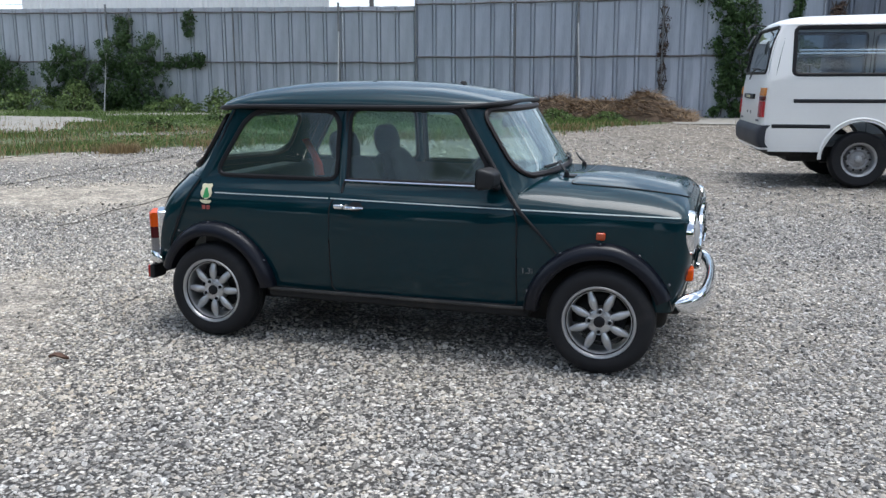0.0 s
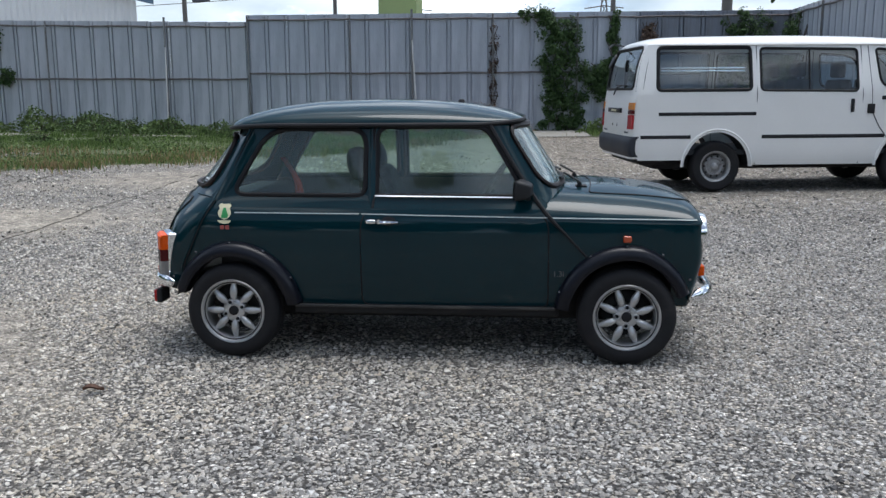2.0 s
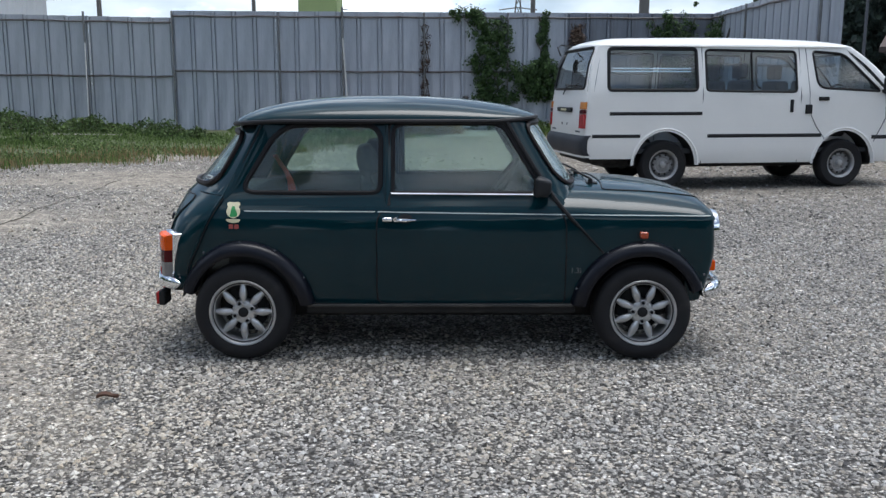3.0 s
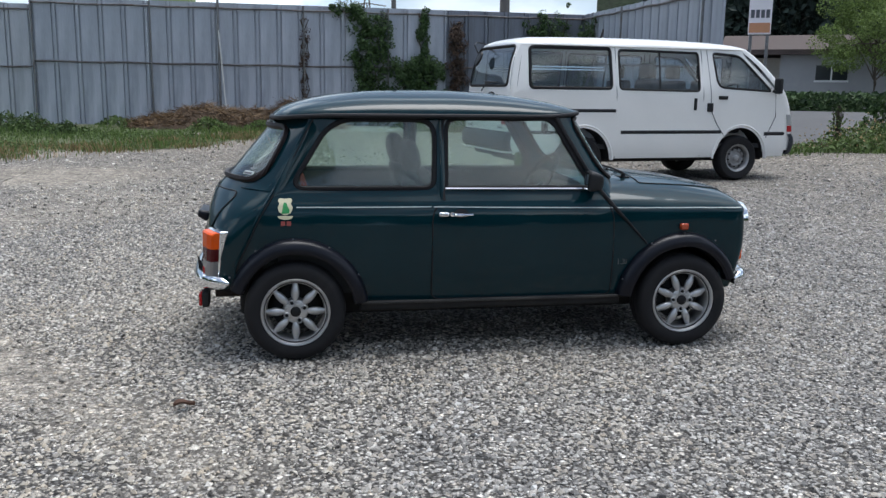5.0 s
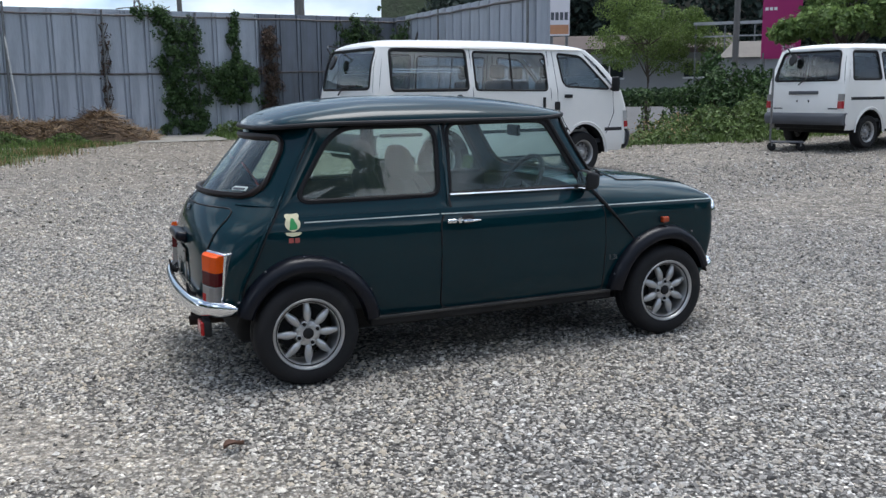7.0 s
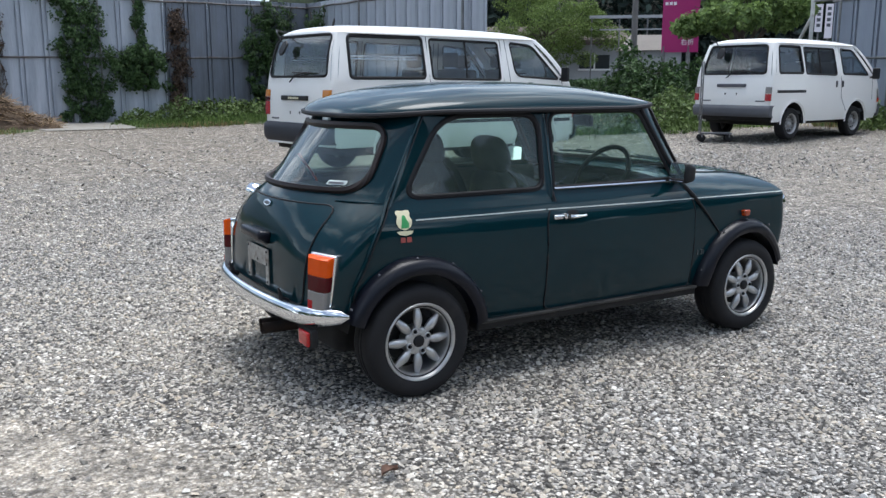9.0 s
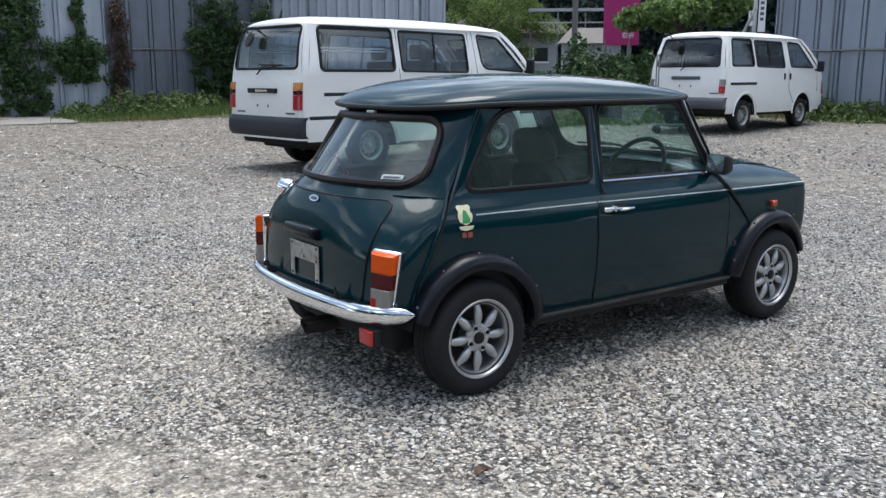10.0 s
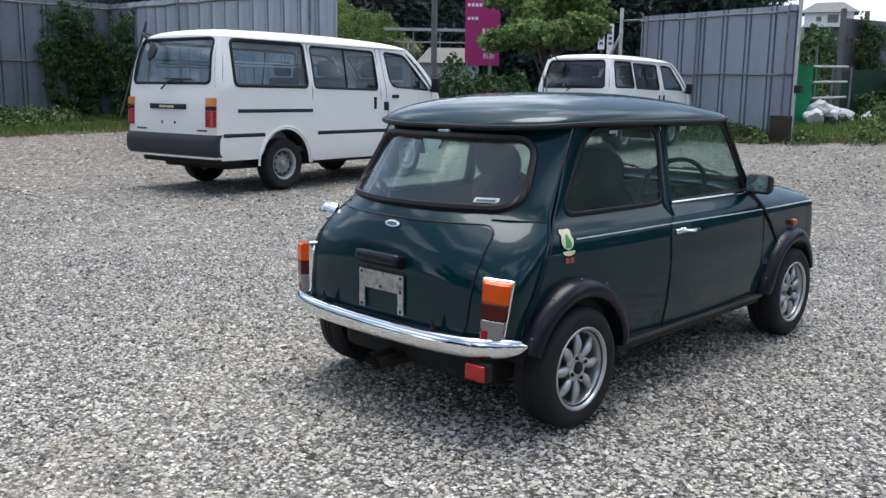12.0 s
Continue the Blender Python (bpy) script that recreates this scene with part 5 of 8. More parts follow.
    # bumpers
    for name, xc, xe, zc, ym in (("rear_bumper", -1.525, -1.335, 0.385, 0.662), ("front_bumper", 1.482, 1.345, 0.332, 0.615)):
        pts, rad = [], []
        for k in range(41):
            t = -1 + 2 * k / 40
            y = ym * math.copysign(1 - (1 - abs(t)) ** 1.25, t)
            f = abs(y) / ym
            pts.append((xc + (xe - xc) * (0.30 * f**2 + 0.70 * f**9), y, zc + 0.012 * f**2))
            rad.append((0.034 if xc < 0 else 0.042) * (1 - f**24) ** 0.5 + 0.006)
        vs, fs = tube(pts, [r * 0.62 for r in rad], 14, flat=1.62)
        link(name, vs, fs, CHROME, car, "chrome bumper blade")
    for s in (-1, 1):
        vs, fs = tube([(-1.47, s * 0.33, 0.41), (-1.50, s * 0.33, 0.425), (-1.51, s * 0.33, 0.475)], [0.016, 0.013, 0.003], 6)
        link("overrider_bracket", vs, fs, RUBBER, car)
    # tail lamps
    for s in (-1, 1):
        tl = thing("tail_lamp")
        tl.parent = car
        tl.matrix_basis = pose(-1.402, s * 0.560, 0.532, -s * 5.0, 0, -s * 33)
        vs, fs = block(-0.012, 0.05, -0.062, 0.062, -0.120, 0.120, 0.010)
        vs = [(x, y * (0.89 + 0.9 * z), z) for x, y, z in vs]
        link("bezel", vs, fs, CHROME, tl, "chrome lamp surround")
        # one moulding with a ridge, in coloured fields; the reflector sits in its lower inner corner
        for nm, mt, y0, y1, z0, z1, o_, lb in (("amber_lens", AMBER, -0.056, 0.056, 0.034, 0.113, 0.0, "amber indicator lens"), ("brake_lens", DRED, -0.056, 0.056, -0.030, 0.0335, 0.0, "dark red lens"),
                                               ("reversing_lens", LAMPCLEAR, -0.056, 0.056, -0.113, -0.0305, 0.0, "clear reversing lens"), ("reflector", RED, 0.014, 0.052, -0.108, -0.070, 0.003, "red reflector")):
            def face(u, v):
                yy, zz = y0 + (y1 - y0) * u, z0 + (z1 - z0) * v
                edge = min(u * (y1 - y0), (1 - u) * (y1 - y0), 0.113 - zz, zz + 0.113)
                ridge = 0.010 * (1 - abs(yy + 0.014) / 0.07)
                x = -0.046 - ridge - o_ + 0.012 * (1 - min(1.0, max(0.0, edge) / 0.007)) ** 2
                return x, -s * yy * (0.89 + 0.9 * zz), zz

            so = Soup()
            vs, fs = grid(face, 16, 10)
            so.add(vs, fs)
            for uu in (0.0, 1.0):
                vs, fs = grid(lambda u, v: (face(uu, v)[0] * (1 - u), *face(uu, v)[1:]), 1, 6)
                so.add(vs, fs)
            for vv in (0.0, 1.0):
                vs, fs = grid(lambda u, v: (face(u, vv)[0] * (1 - v), *face(u, vv)[1:]), 8, 1)
                so.add(vs, fs)
            so.link(nm, mt, tl, lb)
    # boot lid
    lid = thing("boot_lid")
    lid.parent = car
    loop = rounded([(-0.465, 0.826), (0.465, 0.826), (0.480, 0.700), (0.452, 0.415), (-0.452, 0.415), (-0.480, 0.700)], [0.06, 0.06, 0.12, 0.05, 0.05, 0.12], 6)
    loop = refine(loop, 0.04)
    vs, fs = filled(loop, MINI.end("rear", 0.005), 9)
    link("lid_skin", vs, fs, GREEN, lid)
    vs, fs = tube([MINI.end("rear", 0.003)(*p) for p in loop], 0.0045, 5, True)
    link("lid_gap", vs, fs, RUBBER, lid)
    vs, fs = block(-0.050, 0.03, -0.128, 0.128, -0.030, 0.026, 0.020)
    vs = [(x * (1.0 - 0.25 * abs(y) / 0.125), y, z + (0.012 if x < -0.02 and z < 0 else 0)) for x, y, z in vs]
    link("boot_handle", vs, fs, ARCH, lid, "black number lamp and handle", at=pose(-1.487, -0.018, 0.662, 0, 12, 0))
    br = Soup()
    for y0, y1, z0, z1 in ((-0.147, 0.119, 0.530, 0.606), (-0.147, -0.114, 0.445, 0.5301), (0.086, 0.119, 0.445, 0.5301)):
        vs, fs = grid(lambda u, v: MINI.end("rear", 0.016)(y0 + (y1 - y0) * u, z0 + (z1 - z0) * v), 6, 3)
        br.add(vs, fs)
        vs, fs = grid(lambda u, v: MINI.end("rear", 0.012)(y0 + (y1 - y0) * u, z0 + (z1 - z0) * v), 6, 3)
        br.add(vs, fs)
    pb = br.link("plate_bracket", PLATE, lid, "bare scratched metal plate bracket", smooth=False)
    for y, z in ((-0.131, 0.594), (0.103, 0.594), (-0.131, 0.458), (0.103, 0.458), (-0.014, 0.545), (-0.131, 0.538)):
        vs, fs = turned([(0.0, 0.003), (0.006, 0.002), (0.007, 0.0)], 8, "x")
        link("screw", [(-x, yy, zz) for x, yy, zz in vs], fs, RUBBER, pb, at=Matrix.Translation(MINI.end("rear", 0.017)(y, z)))
    vs, fs = filled([(-0.030 + 0.042 * math.cos(2 * math.pi * k / 24), 0.803 + 0.0135 * math.sin(2 * math.pi * k / 24)) for k in range(24)], MINI.end("rear", 0.011), 3)
    em = link("emblem", vs, fs, CHROME, lid, "oval chrome emblem")
    vs, fs = filled([(-0.030 + 0.028 * math.cos(2 * math.pi * k / 24), 0.803 + 0.007 * math.sin(2 * math.pi * k / 24)) for k in range(24)], MINI.end("rear", 0.013), 3)
    link("emblem_field", vs, fs, VGREY, em)
    # fuel cap on the left rear corner
    cap = Soup()
    vs, fs = turned([(0.0, 0.040), (0.026, 0.038), (0.034, 0.030), (0.036, 0.010), (0.040, 0.006), (0.040, -0.02)], 24, "x")
    cap.add([(-x, y, z) for x, y, z in vs], fs)
    cap.link("fuel_cap", CHROME, car, "chrome fuel filler cap", at=pose(-1.290, 0.548, 0.779, 0, 18, -50) @ Matrix.Scale(1.12, 4))
    # below the bumper
    fog = thing("fog_lamp")
    fog.parent = car
    vs, fs = block(-1.475, -1.44, -0.588, -0.480, 0.264, 0.340, 0.012)
    link("fog_body", vs, fs, DARK, fog)
    vs, fs = block(-1.490, -1.474, -0.582, -0.488, 0.270, 0.334, 0.008)
    link("fog_lens", vs, fs, FOG, fog, "bright red fog lamp lens")
    vs, fs = tube([(-0.4, 0.05, 0.19), (-1.2, 0.05, 0.19), (-1.42, 0.045, 0.195), (-1.46, 0.045, 0.195)], 0.027, 12, cap=False)
    link("exhaust_pipe", vs, fs, RUST, car, "rusty twin exhaust pipe")
    vs, fs = tube([(-1.1, 0.115, 0.20), (-1.44, 0.115, 0.20)], 0.025, 12, cap=False)
    link("exhaust_pipe", vs, fs, RUST, car)
    vs, fs = tube([(-0.9, -0.2, 0.20), (-0.95, 0.2, 0.20)], 0.075, 16)
    link("silencer", vs, fs, RUST, car)
    vs, fs = block(-1.30, 1.30, -0.45, 0.45, 0.17, 0.44, 0.05)
    link("floor_pan", vs, fs, DARK, car)
    vs, fs = block(-1.42, -1.25, -0.54, 0.54, 0.33, 0.43, 0.03)
    link("rear_valance", vs, fs, DARK, car, "black rear valance")
    vs, fs = block(1.2, 1.37, -0.46, 0.46, 0.25, 0.36, 0.04)
    link("front_valance", vs, fs, DARK, car)
    # wheels
    proto = wheel_mini()
    proto.parent = car
    proto.matrix_basis = pose(HUBS[0], -0.612, 0.25, 0, -22.5, 0)
    for h, s, a in ((HUBS[1], -1, 2), (HUBS[0], 1, 10), (HUBS[1], 1, 33)):
        w = copy_thing(proto, pose(h, s * 0.612, 0.25, 0, a, 0) @ (Matrix.Rotation(math.pi, 4, "Z") if s > 0 else Matrix.Identity(4)))
        w.parent = car
    # inside
    for y in (-0.30, 0.30):
        seat = thing("front_seat")
        seat.parent = car
        seat.matrix_basis = pose(-0.02, y, 0)
        vs, fs = block(-0.24, 0.26, -0.225, 0.225, 0.36, 0.52, 0.06)
        link("cushion", vs, fs, CLOTH, seat)
        def pad(u, v):
            """A padded backrest: round shoulders, bolsters at the sides."""
            a, q = 2 * math.pi * u, math.sin(math.pi * v / 2)
            zz = 0.25 + 0.27 * math.copysign(abs(math.sin(a)) ** 0.62, math.sin(a)) * q
            yy = 0.225 * math.copysign(abs(math.cos(a)) ** 0.55, math.cos(a)) * q * (1 - 0.20 * max(0.0, zz) / 0.5)
            return yy, zz

        so_ = Soup()
        for d_ in (-1, 1):
            vs, fs = grid(lambda u, v: (d_ * 0.070 * (1 - v**4) ** 0.5 + (0.03 * (abs(pad(u, v)[0]) / 0.225) ** 2 if d_ > 0 else 0.0), *pad(u, v)), 28, 8)
            so_.add(vs, fs)
        so_.link("backrest", CLOTH, seat, at=pose(-0.22, 0, 0.44, 0, -17, 0))
        vs, fs = grid(lambda u, v: (0.055 * math.cos(math.pi * (v - 0.5)) ** 0.7 * math.cos(2 * math.pi * u), 0.150 * math.cos(math.pi * (v - 0.5)) ** 0.5 * math.sin(2 * math.pi * u), 0.095 * math.sin(math.pi * (v - 0.5))), 24, 14, True)
        link("headrest", vs, fs, CLOTH, seat, "padded dark headrest", at=pose(-0.385, 0, 0.990, 0, -12, 0))
    bench = thing("rear_bench")
    bench.parent = car
    vs, fs = block(-0.98, -0.60, -0.50, 0.50, 0.36, 0.50, 0.05)
    link("cushion", vs, fs, CLOTH, bench)
    vs, fs = block(-0.07, 0.07, -0.52, 0.52, 0.0, 0.40, 0.05)
    link("backrest", vs, fs, CLOTH, bench, at=pose(-0.96, 0, 0.44, 0, -15, 0))
    vs, fs = block(-1.20, -1.02, -0.47, 0.47, 0.80, 0.825, 0.008)
    link("parcel_shelf", vs, fs, TRIM, car)
    vs, fs = block(0.50, 0.74, -0.56, 0.56, 0.74, 0.835, 0.03)
    link("dashboard", vs, fs, TRIM, car, "dark padded dashboard")
    vs, fs = block(0.40, 0.52, -0.56, 0.56, 0.62, 0.655, 0.012)
    link("parcel_tray", vs, fs, TRIM, car)
    st = thing("steering_wheel")
    st.parent = car
    st.matrix_basis = pose(0.30, -0.30, 0.850, 0, 0, 0) @ pose(0, 0, 0, 0, 34, 0)
    vs, fs = tube([(0, 0.178 * math.cos(2 * math.pi * k / 32), 0.178 * math.sin(2 * math.pi * k / 32)) for k in range(32)], 0.013, 8, True, up=(1, 0, 0))
    link("wheel_ring", vs, fs, RUBBER, st)
    for a in (200, 340, 270):
        vs, fs = tube([(0.03, 0, 0), (0.005, 0.17 * math.cos(radians(a)), 0.17 * math.sin(radians(a)))], [0.02, 0.012], 6)
        link("wheel_spoke", vs, fs, RUBBER, st)
    vs, fs = tube([(0, 0, 0), (0.36, 0, 0.0)], 0.022, 8)
    link("column", vs, fs, RUBBER, st)
    vs, fs = block(-0.012, 0.012, -0.105, 0.105, -0.032, 0.032, 0.012)
    link("rear_view_mirror", vs, fs, RUBBER, car, at=pose(0.43, 0.01, 1.128, 0, 0, -12))
    vs, fs = tube([(-1.055, 0.520, 0.965), (-1.03, 0.515, 0.925), (-0.99, 0.508, 0.868), (-0.962, 0.50, 0.81), (-0.95, 0.49, 0.74)], 0.034, 8, flat=0.15)
    link("seat_belt", vs, fs, REDCLOTH, car, "red seat belt hanging by the pillar")
    # wipers and washer jets
    for y in (-0.33, 0.20):
        wp = thing("wiper")
        wp.parent = car
        vs, fs = turned([(0.0, 0.028), (0.012, 0.026), (0.014, 0.0)], 10, "z")
        link("spindle", vs, fs, RUBBER, wp, at=Matrix.Translation((0.79, y, 0.872)))
        vs, fs = tube([(0.79, y, 0.90), (0.745, y + 0.08, 0.922), (0.715, y + 0.20, 0.930)], 0.006, 6)
        link("arm", vs, fs, RUBBER, wp)
        vs, fs = tube([(MINI.end_x("front", yy, 0.922) + 0.018, yy, 0.922) for yy in [y - 0.02 + 0.30 * k / 8 for k in range(9)]], 0.007, 6)
        link("blade", vs, fs, RUBBER, wp)
    vs, fs = block(-0.03, 0.03, -0.05, 0.05, -0.004, 0.02, 0.006)
    link("washer_jet", vs, fs, RUBBER, car, at=pose(0.80, -0.28, 0.860))
    # crest and engine badge
    s = MINI.side(0.0055, -1)
    for sg in (-1, 1):
        f = lambda x, z: MINI.side(0.0050, sg)(x, z - 0.008)
        cr = thing("crest_decal")
        cr.parent = car
        vs, fs = filled(rounded([(-1.086, 0.817), (-1.059, 0.813), (-1.032, 0.817), (-1.023, 0.804), (-1.033, 0.793), (-1.021, 0.772), (-1.030, 0.748), (-1.059, 0.733), (-1.088, 0.748), (-1.097, 0.772), (-1.085, 0.793), (-1.095, 0.804)], 0.009, 3), f, 4)
        link("shield", vs, fs, CREAM, cr, "cream crest decal")
        f2 = lambda x, z: MINI.side(0.0062, sg)(x, z - 0.008)
        vs, fs = filled(rounded([(-1.064, 0.797), (-1.052, 0.795), (-1.048, 0.780), (-1.038, 0.762), (-1.040, 0.745), (-1.078, 0.743), (-1.072, 0.765), (-1.070, 0.782)], 0.005, 3), f2, 3)
        link("figure", vs, fs, DGREEN, cr, "green shape on the crest")
        vs, fs = filled(rounded([(-1.098, 0.732), (-1.020, 0.732), (-1.030, 0.718), (-1.059, 0.712), (-1.088, 0.718)], 0.006, 3), f, 3)
        link("scroll", vs, fs, CREAM, cr)
        for x0 in (-1.082, -1.054):
            vs, fs = filled(rounded([(x0, 0.706), (x0 + 0.022, 0.706), (x0 + 0.022, 0.684), (x0, 0.684)], 0.003, 2), f, 2)
            link("flag", vs, fs, DRED2, cr)
    cu = bpy.data.curves.new("engine_badge", "FONT")
    cu.body, cu.size, cu.extrude, cu.align_x = "1.3i", 0.040, 0.0012, "CENTER"
    cu.materials.append(BADGE)
    tx = new("engine_badge", cu)
    tx.parent = car
    tx["label"] = "small silver engine badge"
    tx.matrix_basis = Matrix.Translation((0.674, -(MINI.y(0.674, 0.47) + 0.003), 0.452)) @ pose(0, 0, 0, 90, 0, 0)
    return car


small_car()

# ---- vans ----
def van_wheel(r, w, rim_r):
    wh = thing("wheel")
    vs, fs = turned([(rim_r, -w * 0.45), (rim_r * 1.12, -w * 0.5), (r * 0.9, -w * 0.52), (r * 0.97, -w * 0.42), (r, -w * 0.25), (r, w * 0.25), (r * 0.97, w * 0.42), (r * 0.9, w * 0.5), (rim_r, w * 0.45)], 40)
    link("tyre", vs, fs, TYRE, wh, "black dusty tyre")
    vs, fs = turned([(0.0, -w * 0.28), (rim_r * 0.20, -w * 0.30), (rim_r * 0.24, -w * 0.22), (rim_r * 0.48, -w * 0.18), (rim_r * 0.58, -w * 0.27), (rim_r * 0.70, -w * 0.22), (rim_r * 0.78, -w * 0.02), (rim_r * 0.86, 0.0)], 40)
    rim = link("rim", vs, fs, STEELD, wh, "dull pressed-steel wheel disc")
    vs, fs = turned([(rim_r * 0.86, 0.0), (rim_r * 0.88, -w * 0.30), (rim_r * 0.92, -w * 0.40), (rim_r * 0.97, -w * 0.46), (rim_r * 1.05, -w * 0.48)], 40)
    link("rim_ring", vs, fs, STEELW, rim, "brighter outer rim")
    vs, fs = turned([(0.0, -w * 0.40), (rim_r * 0.15, -w * 0.40), (rim_r * 0.22, -w * 0.34), (rim_r * 0.25, -w * 0.20)], 20)
    link("hub", vs, fs, STEELW, rim)
    for k in range(10):
        vs, fs = turned([(0.0, -w * 0.285), (0.013, -w * 0.28), (0.015, -w * 0.22)], 8)
        a = radians(36 * k)
        link("vent_hole", vs, fs, DARK, rim, at=Matrix.Translation((rim_r * 0.68 * math.cos(a), 0.0, rim_r * 0.68 * math.sin(a))))
    return wh


def holed(shell_fn, cell, hole, radii, n_long=5):
    o, i_ = rounded(cell, 0.004, 6), rounded(hole, radii, 6)
    a, b = [], []
    for k in range(len(o)):
        m = n_long if k % 7 == 6 else 1
        for j in range(m):
            a.append(tuple(Vector(o[k]).lerp(Vector(o[(k + 1) % len(o)]), j / m)))
            b.append(tuple(Vector(i_[k]).lerp(Vector(i_[(k + 1) % len(i_)]), j / m)))
    return ring(a, b, shell_fn, 3), b


def van(p, m, label):
    car = thing("van", m, label, "van", "white vans")
    sh, hubs, R, belt, gut = p["shell"], p["hubs"], p["arch"], p["belt"], p["gutter"]
    rs, fs_ = sh.ends["rear"][0], sh.ends["front"][0]
    for s in (-1, 1):
        side = sh.side(0, s)

        def low(x):
            z = p.get("tail_sill", p["sill"]) if x < hubs[0] else p["sill"]
            for h in hubs:
                if abs(x - h) < R:
                    z = max(z, p["hub_z"] + math.sqrt(R * R - (x - h) ** 2) * 1.06)
            return z

        def wall(u, v):
            xa, xb = rs(0.7), fs_(0.7)
            x = xa + (xb - xa) * u
            z = low(x) + (belt - low(x)) * v
            x += (rs(z) - xa) * (1 - u) ** 10 + (fs_(z) - xb) * u**10
            return side(x, z)

        vs, fs = grid(wall, 90, 12)
        link("side_panel", vs, fs, WHITE, car)
        for k, (cell, hole, rad, slide) in enumerate(p["windows"]):
            (vs, fs), b = holed(side, cell, hole, rad)
            link("window_pillar", vs, fs, WHITE, car)
            wd = thing("side_window")
            wd.parent = car
            vs, fs = filled(b, sh.side(-0.012, s), 3)
            pane = link("pane", vs, fs, VGLASS, wd, "dark tinted side glass")
            pane.visible_shadow = False
            seal(b, side, 0.022 if k == 0 else 0.016, RUBBER, wd, name="window_seal")
            if slide:
                za, zb = hole[3][1], hole[0][1]
                vs, fs = tube([sh.side(-0.004, s)(slide, za), sh.side(-0.004, s)(slide, zb)], 0.012, 6)
                link("sliding_frame", vs, fs, RUBBER, wd)
            if k == 0 and p.get("bars"):
                for z in p["bars"]:
                    vs, fs = tube([sh.side(-0.06, s)(hole[0][0] + 0.05, z), sh.side(-0.06, s)(hole[1][0] - 0.05, z)], 0.012, 6)
                    link("guard_rail", vs, fs, CHROME, wd, "pale guard rail behind the glass")
        for x0, x1, z0, z1 in p["strips"]:
            if s > 0 and z0 > 0.9:
                continue
            vs, fs = grid(lambda u, v: sh.side(0.006 if 0 < v < 1 else 0.0, s)(x0 + (x1 - x0) * u, z0 + (z1 - z0) * v), 16, 3)
            link("rubbing_strip", vs, fs, VBLACK, car, "black side strip")
        for line in p["gaps"]:
            vs, fs = tube([sh.side(0.001, s)(*q) for q in line], 0.006, 5)
            link("door_gap", vs, fs, VGREY, car)
        for x0, x1, z0, z1 in p["handles"]:
            c = side((x0 + x1) / 2, (z0 + z1) / 2)
            vs, fs = block(-(x1 - x0) / 2, (x1 - x0) / 2, -0.018, 0.018, -(z1 - z0) / 2, (z1 - z0) / 2, 0.012)
            link("door_handle", vs, fs, VBLACK, car, "black door handle", at=Matrix.Translation(c))
        for h in hubs:
            vs, fs = grid(lambda u, v: (h + (R + 0.004 - 0.05 * v + 0.05) * math.cos(math.pi * u), s * (sh.y(h, 0.6) - 0.006 + 0.024 * math.sin(math.pi * min(1, v * 1.2)) - 0.02 * v), p["hub_z"] + (R + 0.05 - 0.05 * v) * 1.06 * math.sin(math.pi * u)), 30, 5)
            link("wheel_lip", vs, fs, WHITE, car)
            vs, fs = grid(lambda u, v: (h + (R - 0.002) * math.cos(math.pi * u), s * (sh.y(h, 0.6) - 0.012 - 0.26 * v), p["hub_z"] + (R - 0.002) * 1.06 * math.sin(math.pi * u)), 24, 2)
            link("wheel_well", vs, fs, DARK, car)
        mx, mz = p["mirror"]
        mir = thing("door_mirror")
        mir.parent = car
        vs, fs = block(-0.035, 0.03, -0.068, 0.068, -0.108, 0.108, 0.028)
        link("housing", vs, fs, VBLACK, mir, "black door mirror", at=pose(mx, s * (sh.y(mx, mz) + 0.12), mz))
        vs, fs = tube([(mx, s * (sh.y(mx, mz) - 0.03), mz - 0.08), (mx, s * (sh.y(mx, mz) + 0.08), mz - 0.06)], 0.02, 6)
        link("mirror_arm", vs, fs, VBLACK, mir)
        # tail lamps
        tl = thing("tail_lamp")
        tl.parent = car
        y0, y1, zs, mats = p["tail"]
        for (za, zb), mt in zip(zip(zs, zs[1:]), mats):
            so = Soup()

            def lens(o_, u, v):
                z = za + (zb - za - 0.006) * v
                x, y, z = sh.end("rear", o_)(s * sh.y(rs(z), z) * (y0 + (y1 - y0) * u**0.6) / 0.83, z)
                return x, y * (1 + o_ * 1.2), z

            for o_ in (0.016, -0.02):
                vs, fs = grid(lambda u, v: lens(o_, u, v), 9, 4)
                so.add(vs, fs)
            for uu in (0, 1):
                vs, fs = grid(lambda u, v: lens(0.016 - 0.036 * u, uu, v), 1, 4)
                so.add(vs, fs)
            so.link("lens", mt, tl)
    # ends
    for end, z0 in (("rear", 0.42), ("front", 0.42)):
        so = Soup()
        for s in (-1, 1):
            vs, fs = sh.corner(end, z0, p[end + "_belt"], 0, 1, 22, 12, s)
            so.add(vs, fs)
        so.link(end + "_panel", WHITE, car)
        so = Soup()
        zb, zt = p[end + "_belt"], gut
        ye = lambda z: 0.965 * sh.y(sh.ends[end][0](z), z)
        for s in (-1, 1):
            def pillar(u, v):
                z = zb + (zt - zb) * v
                xs, xe, n = (f(z) for f in sh.ends[end])
                a = math.acos(0.965 ** (n / 2)) * u
                return xs + (xe - xs) * math.sin(a) ** (2 / n), s * sh.y(xs, z) * math.cos(a) ** (2 / n), z
            vs, fs = grid(pillar, 8, 8)
            so.add(vs, fs)
        h = p[end + "_window"]
        (vs, fs), b = holed(sh.end(end), [(-ye(zt), zt), (ye(zt), zt), (ye(zb), zb), (-ye(zb), zb)], h, 0.07, 7)
        so.add(vs, fs)
        so.link(end + "_frame", WHITE, car)
        wd = thing(end + "_window")
        wd.parent = car
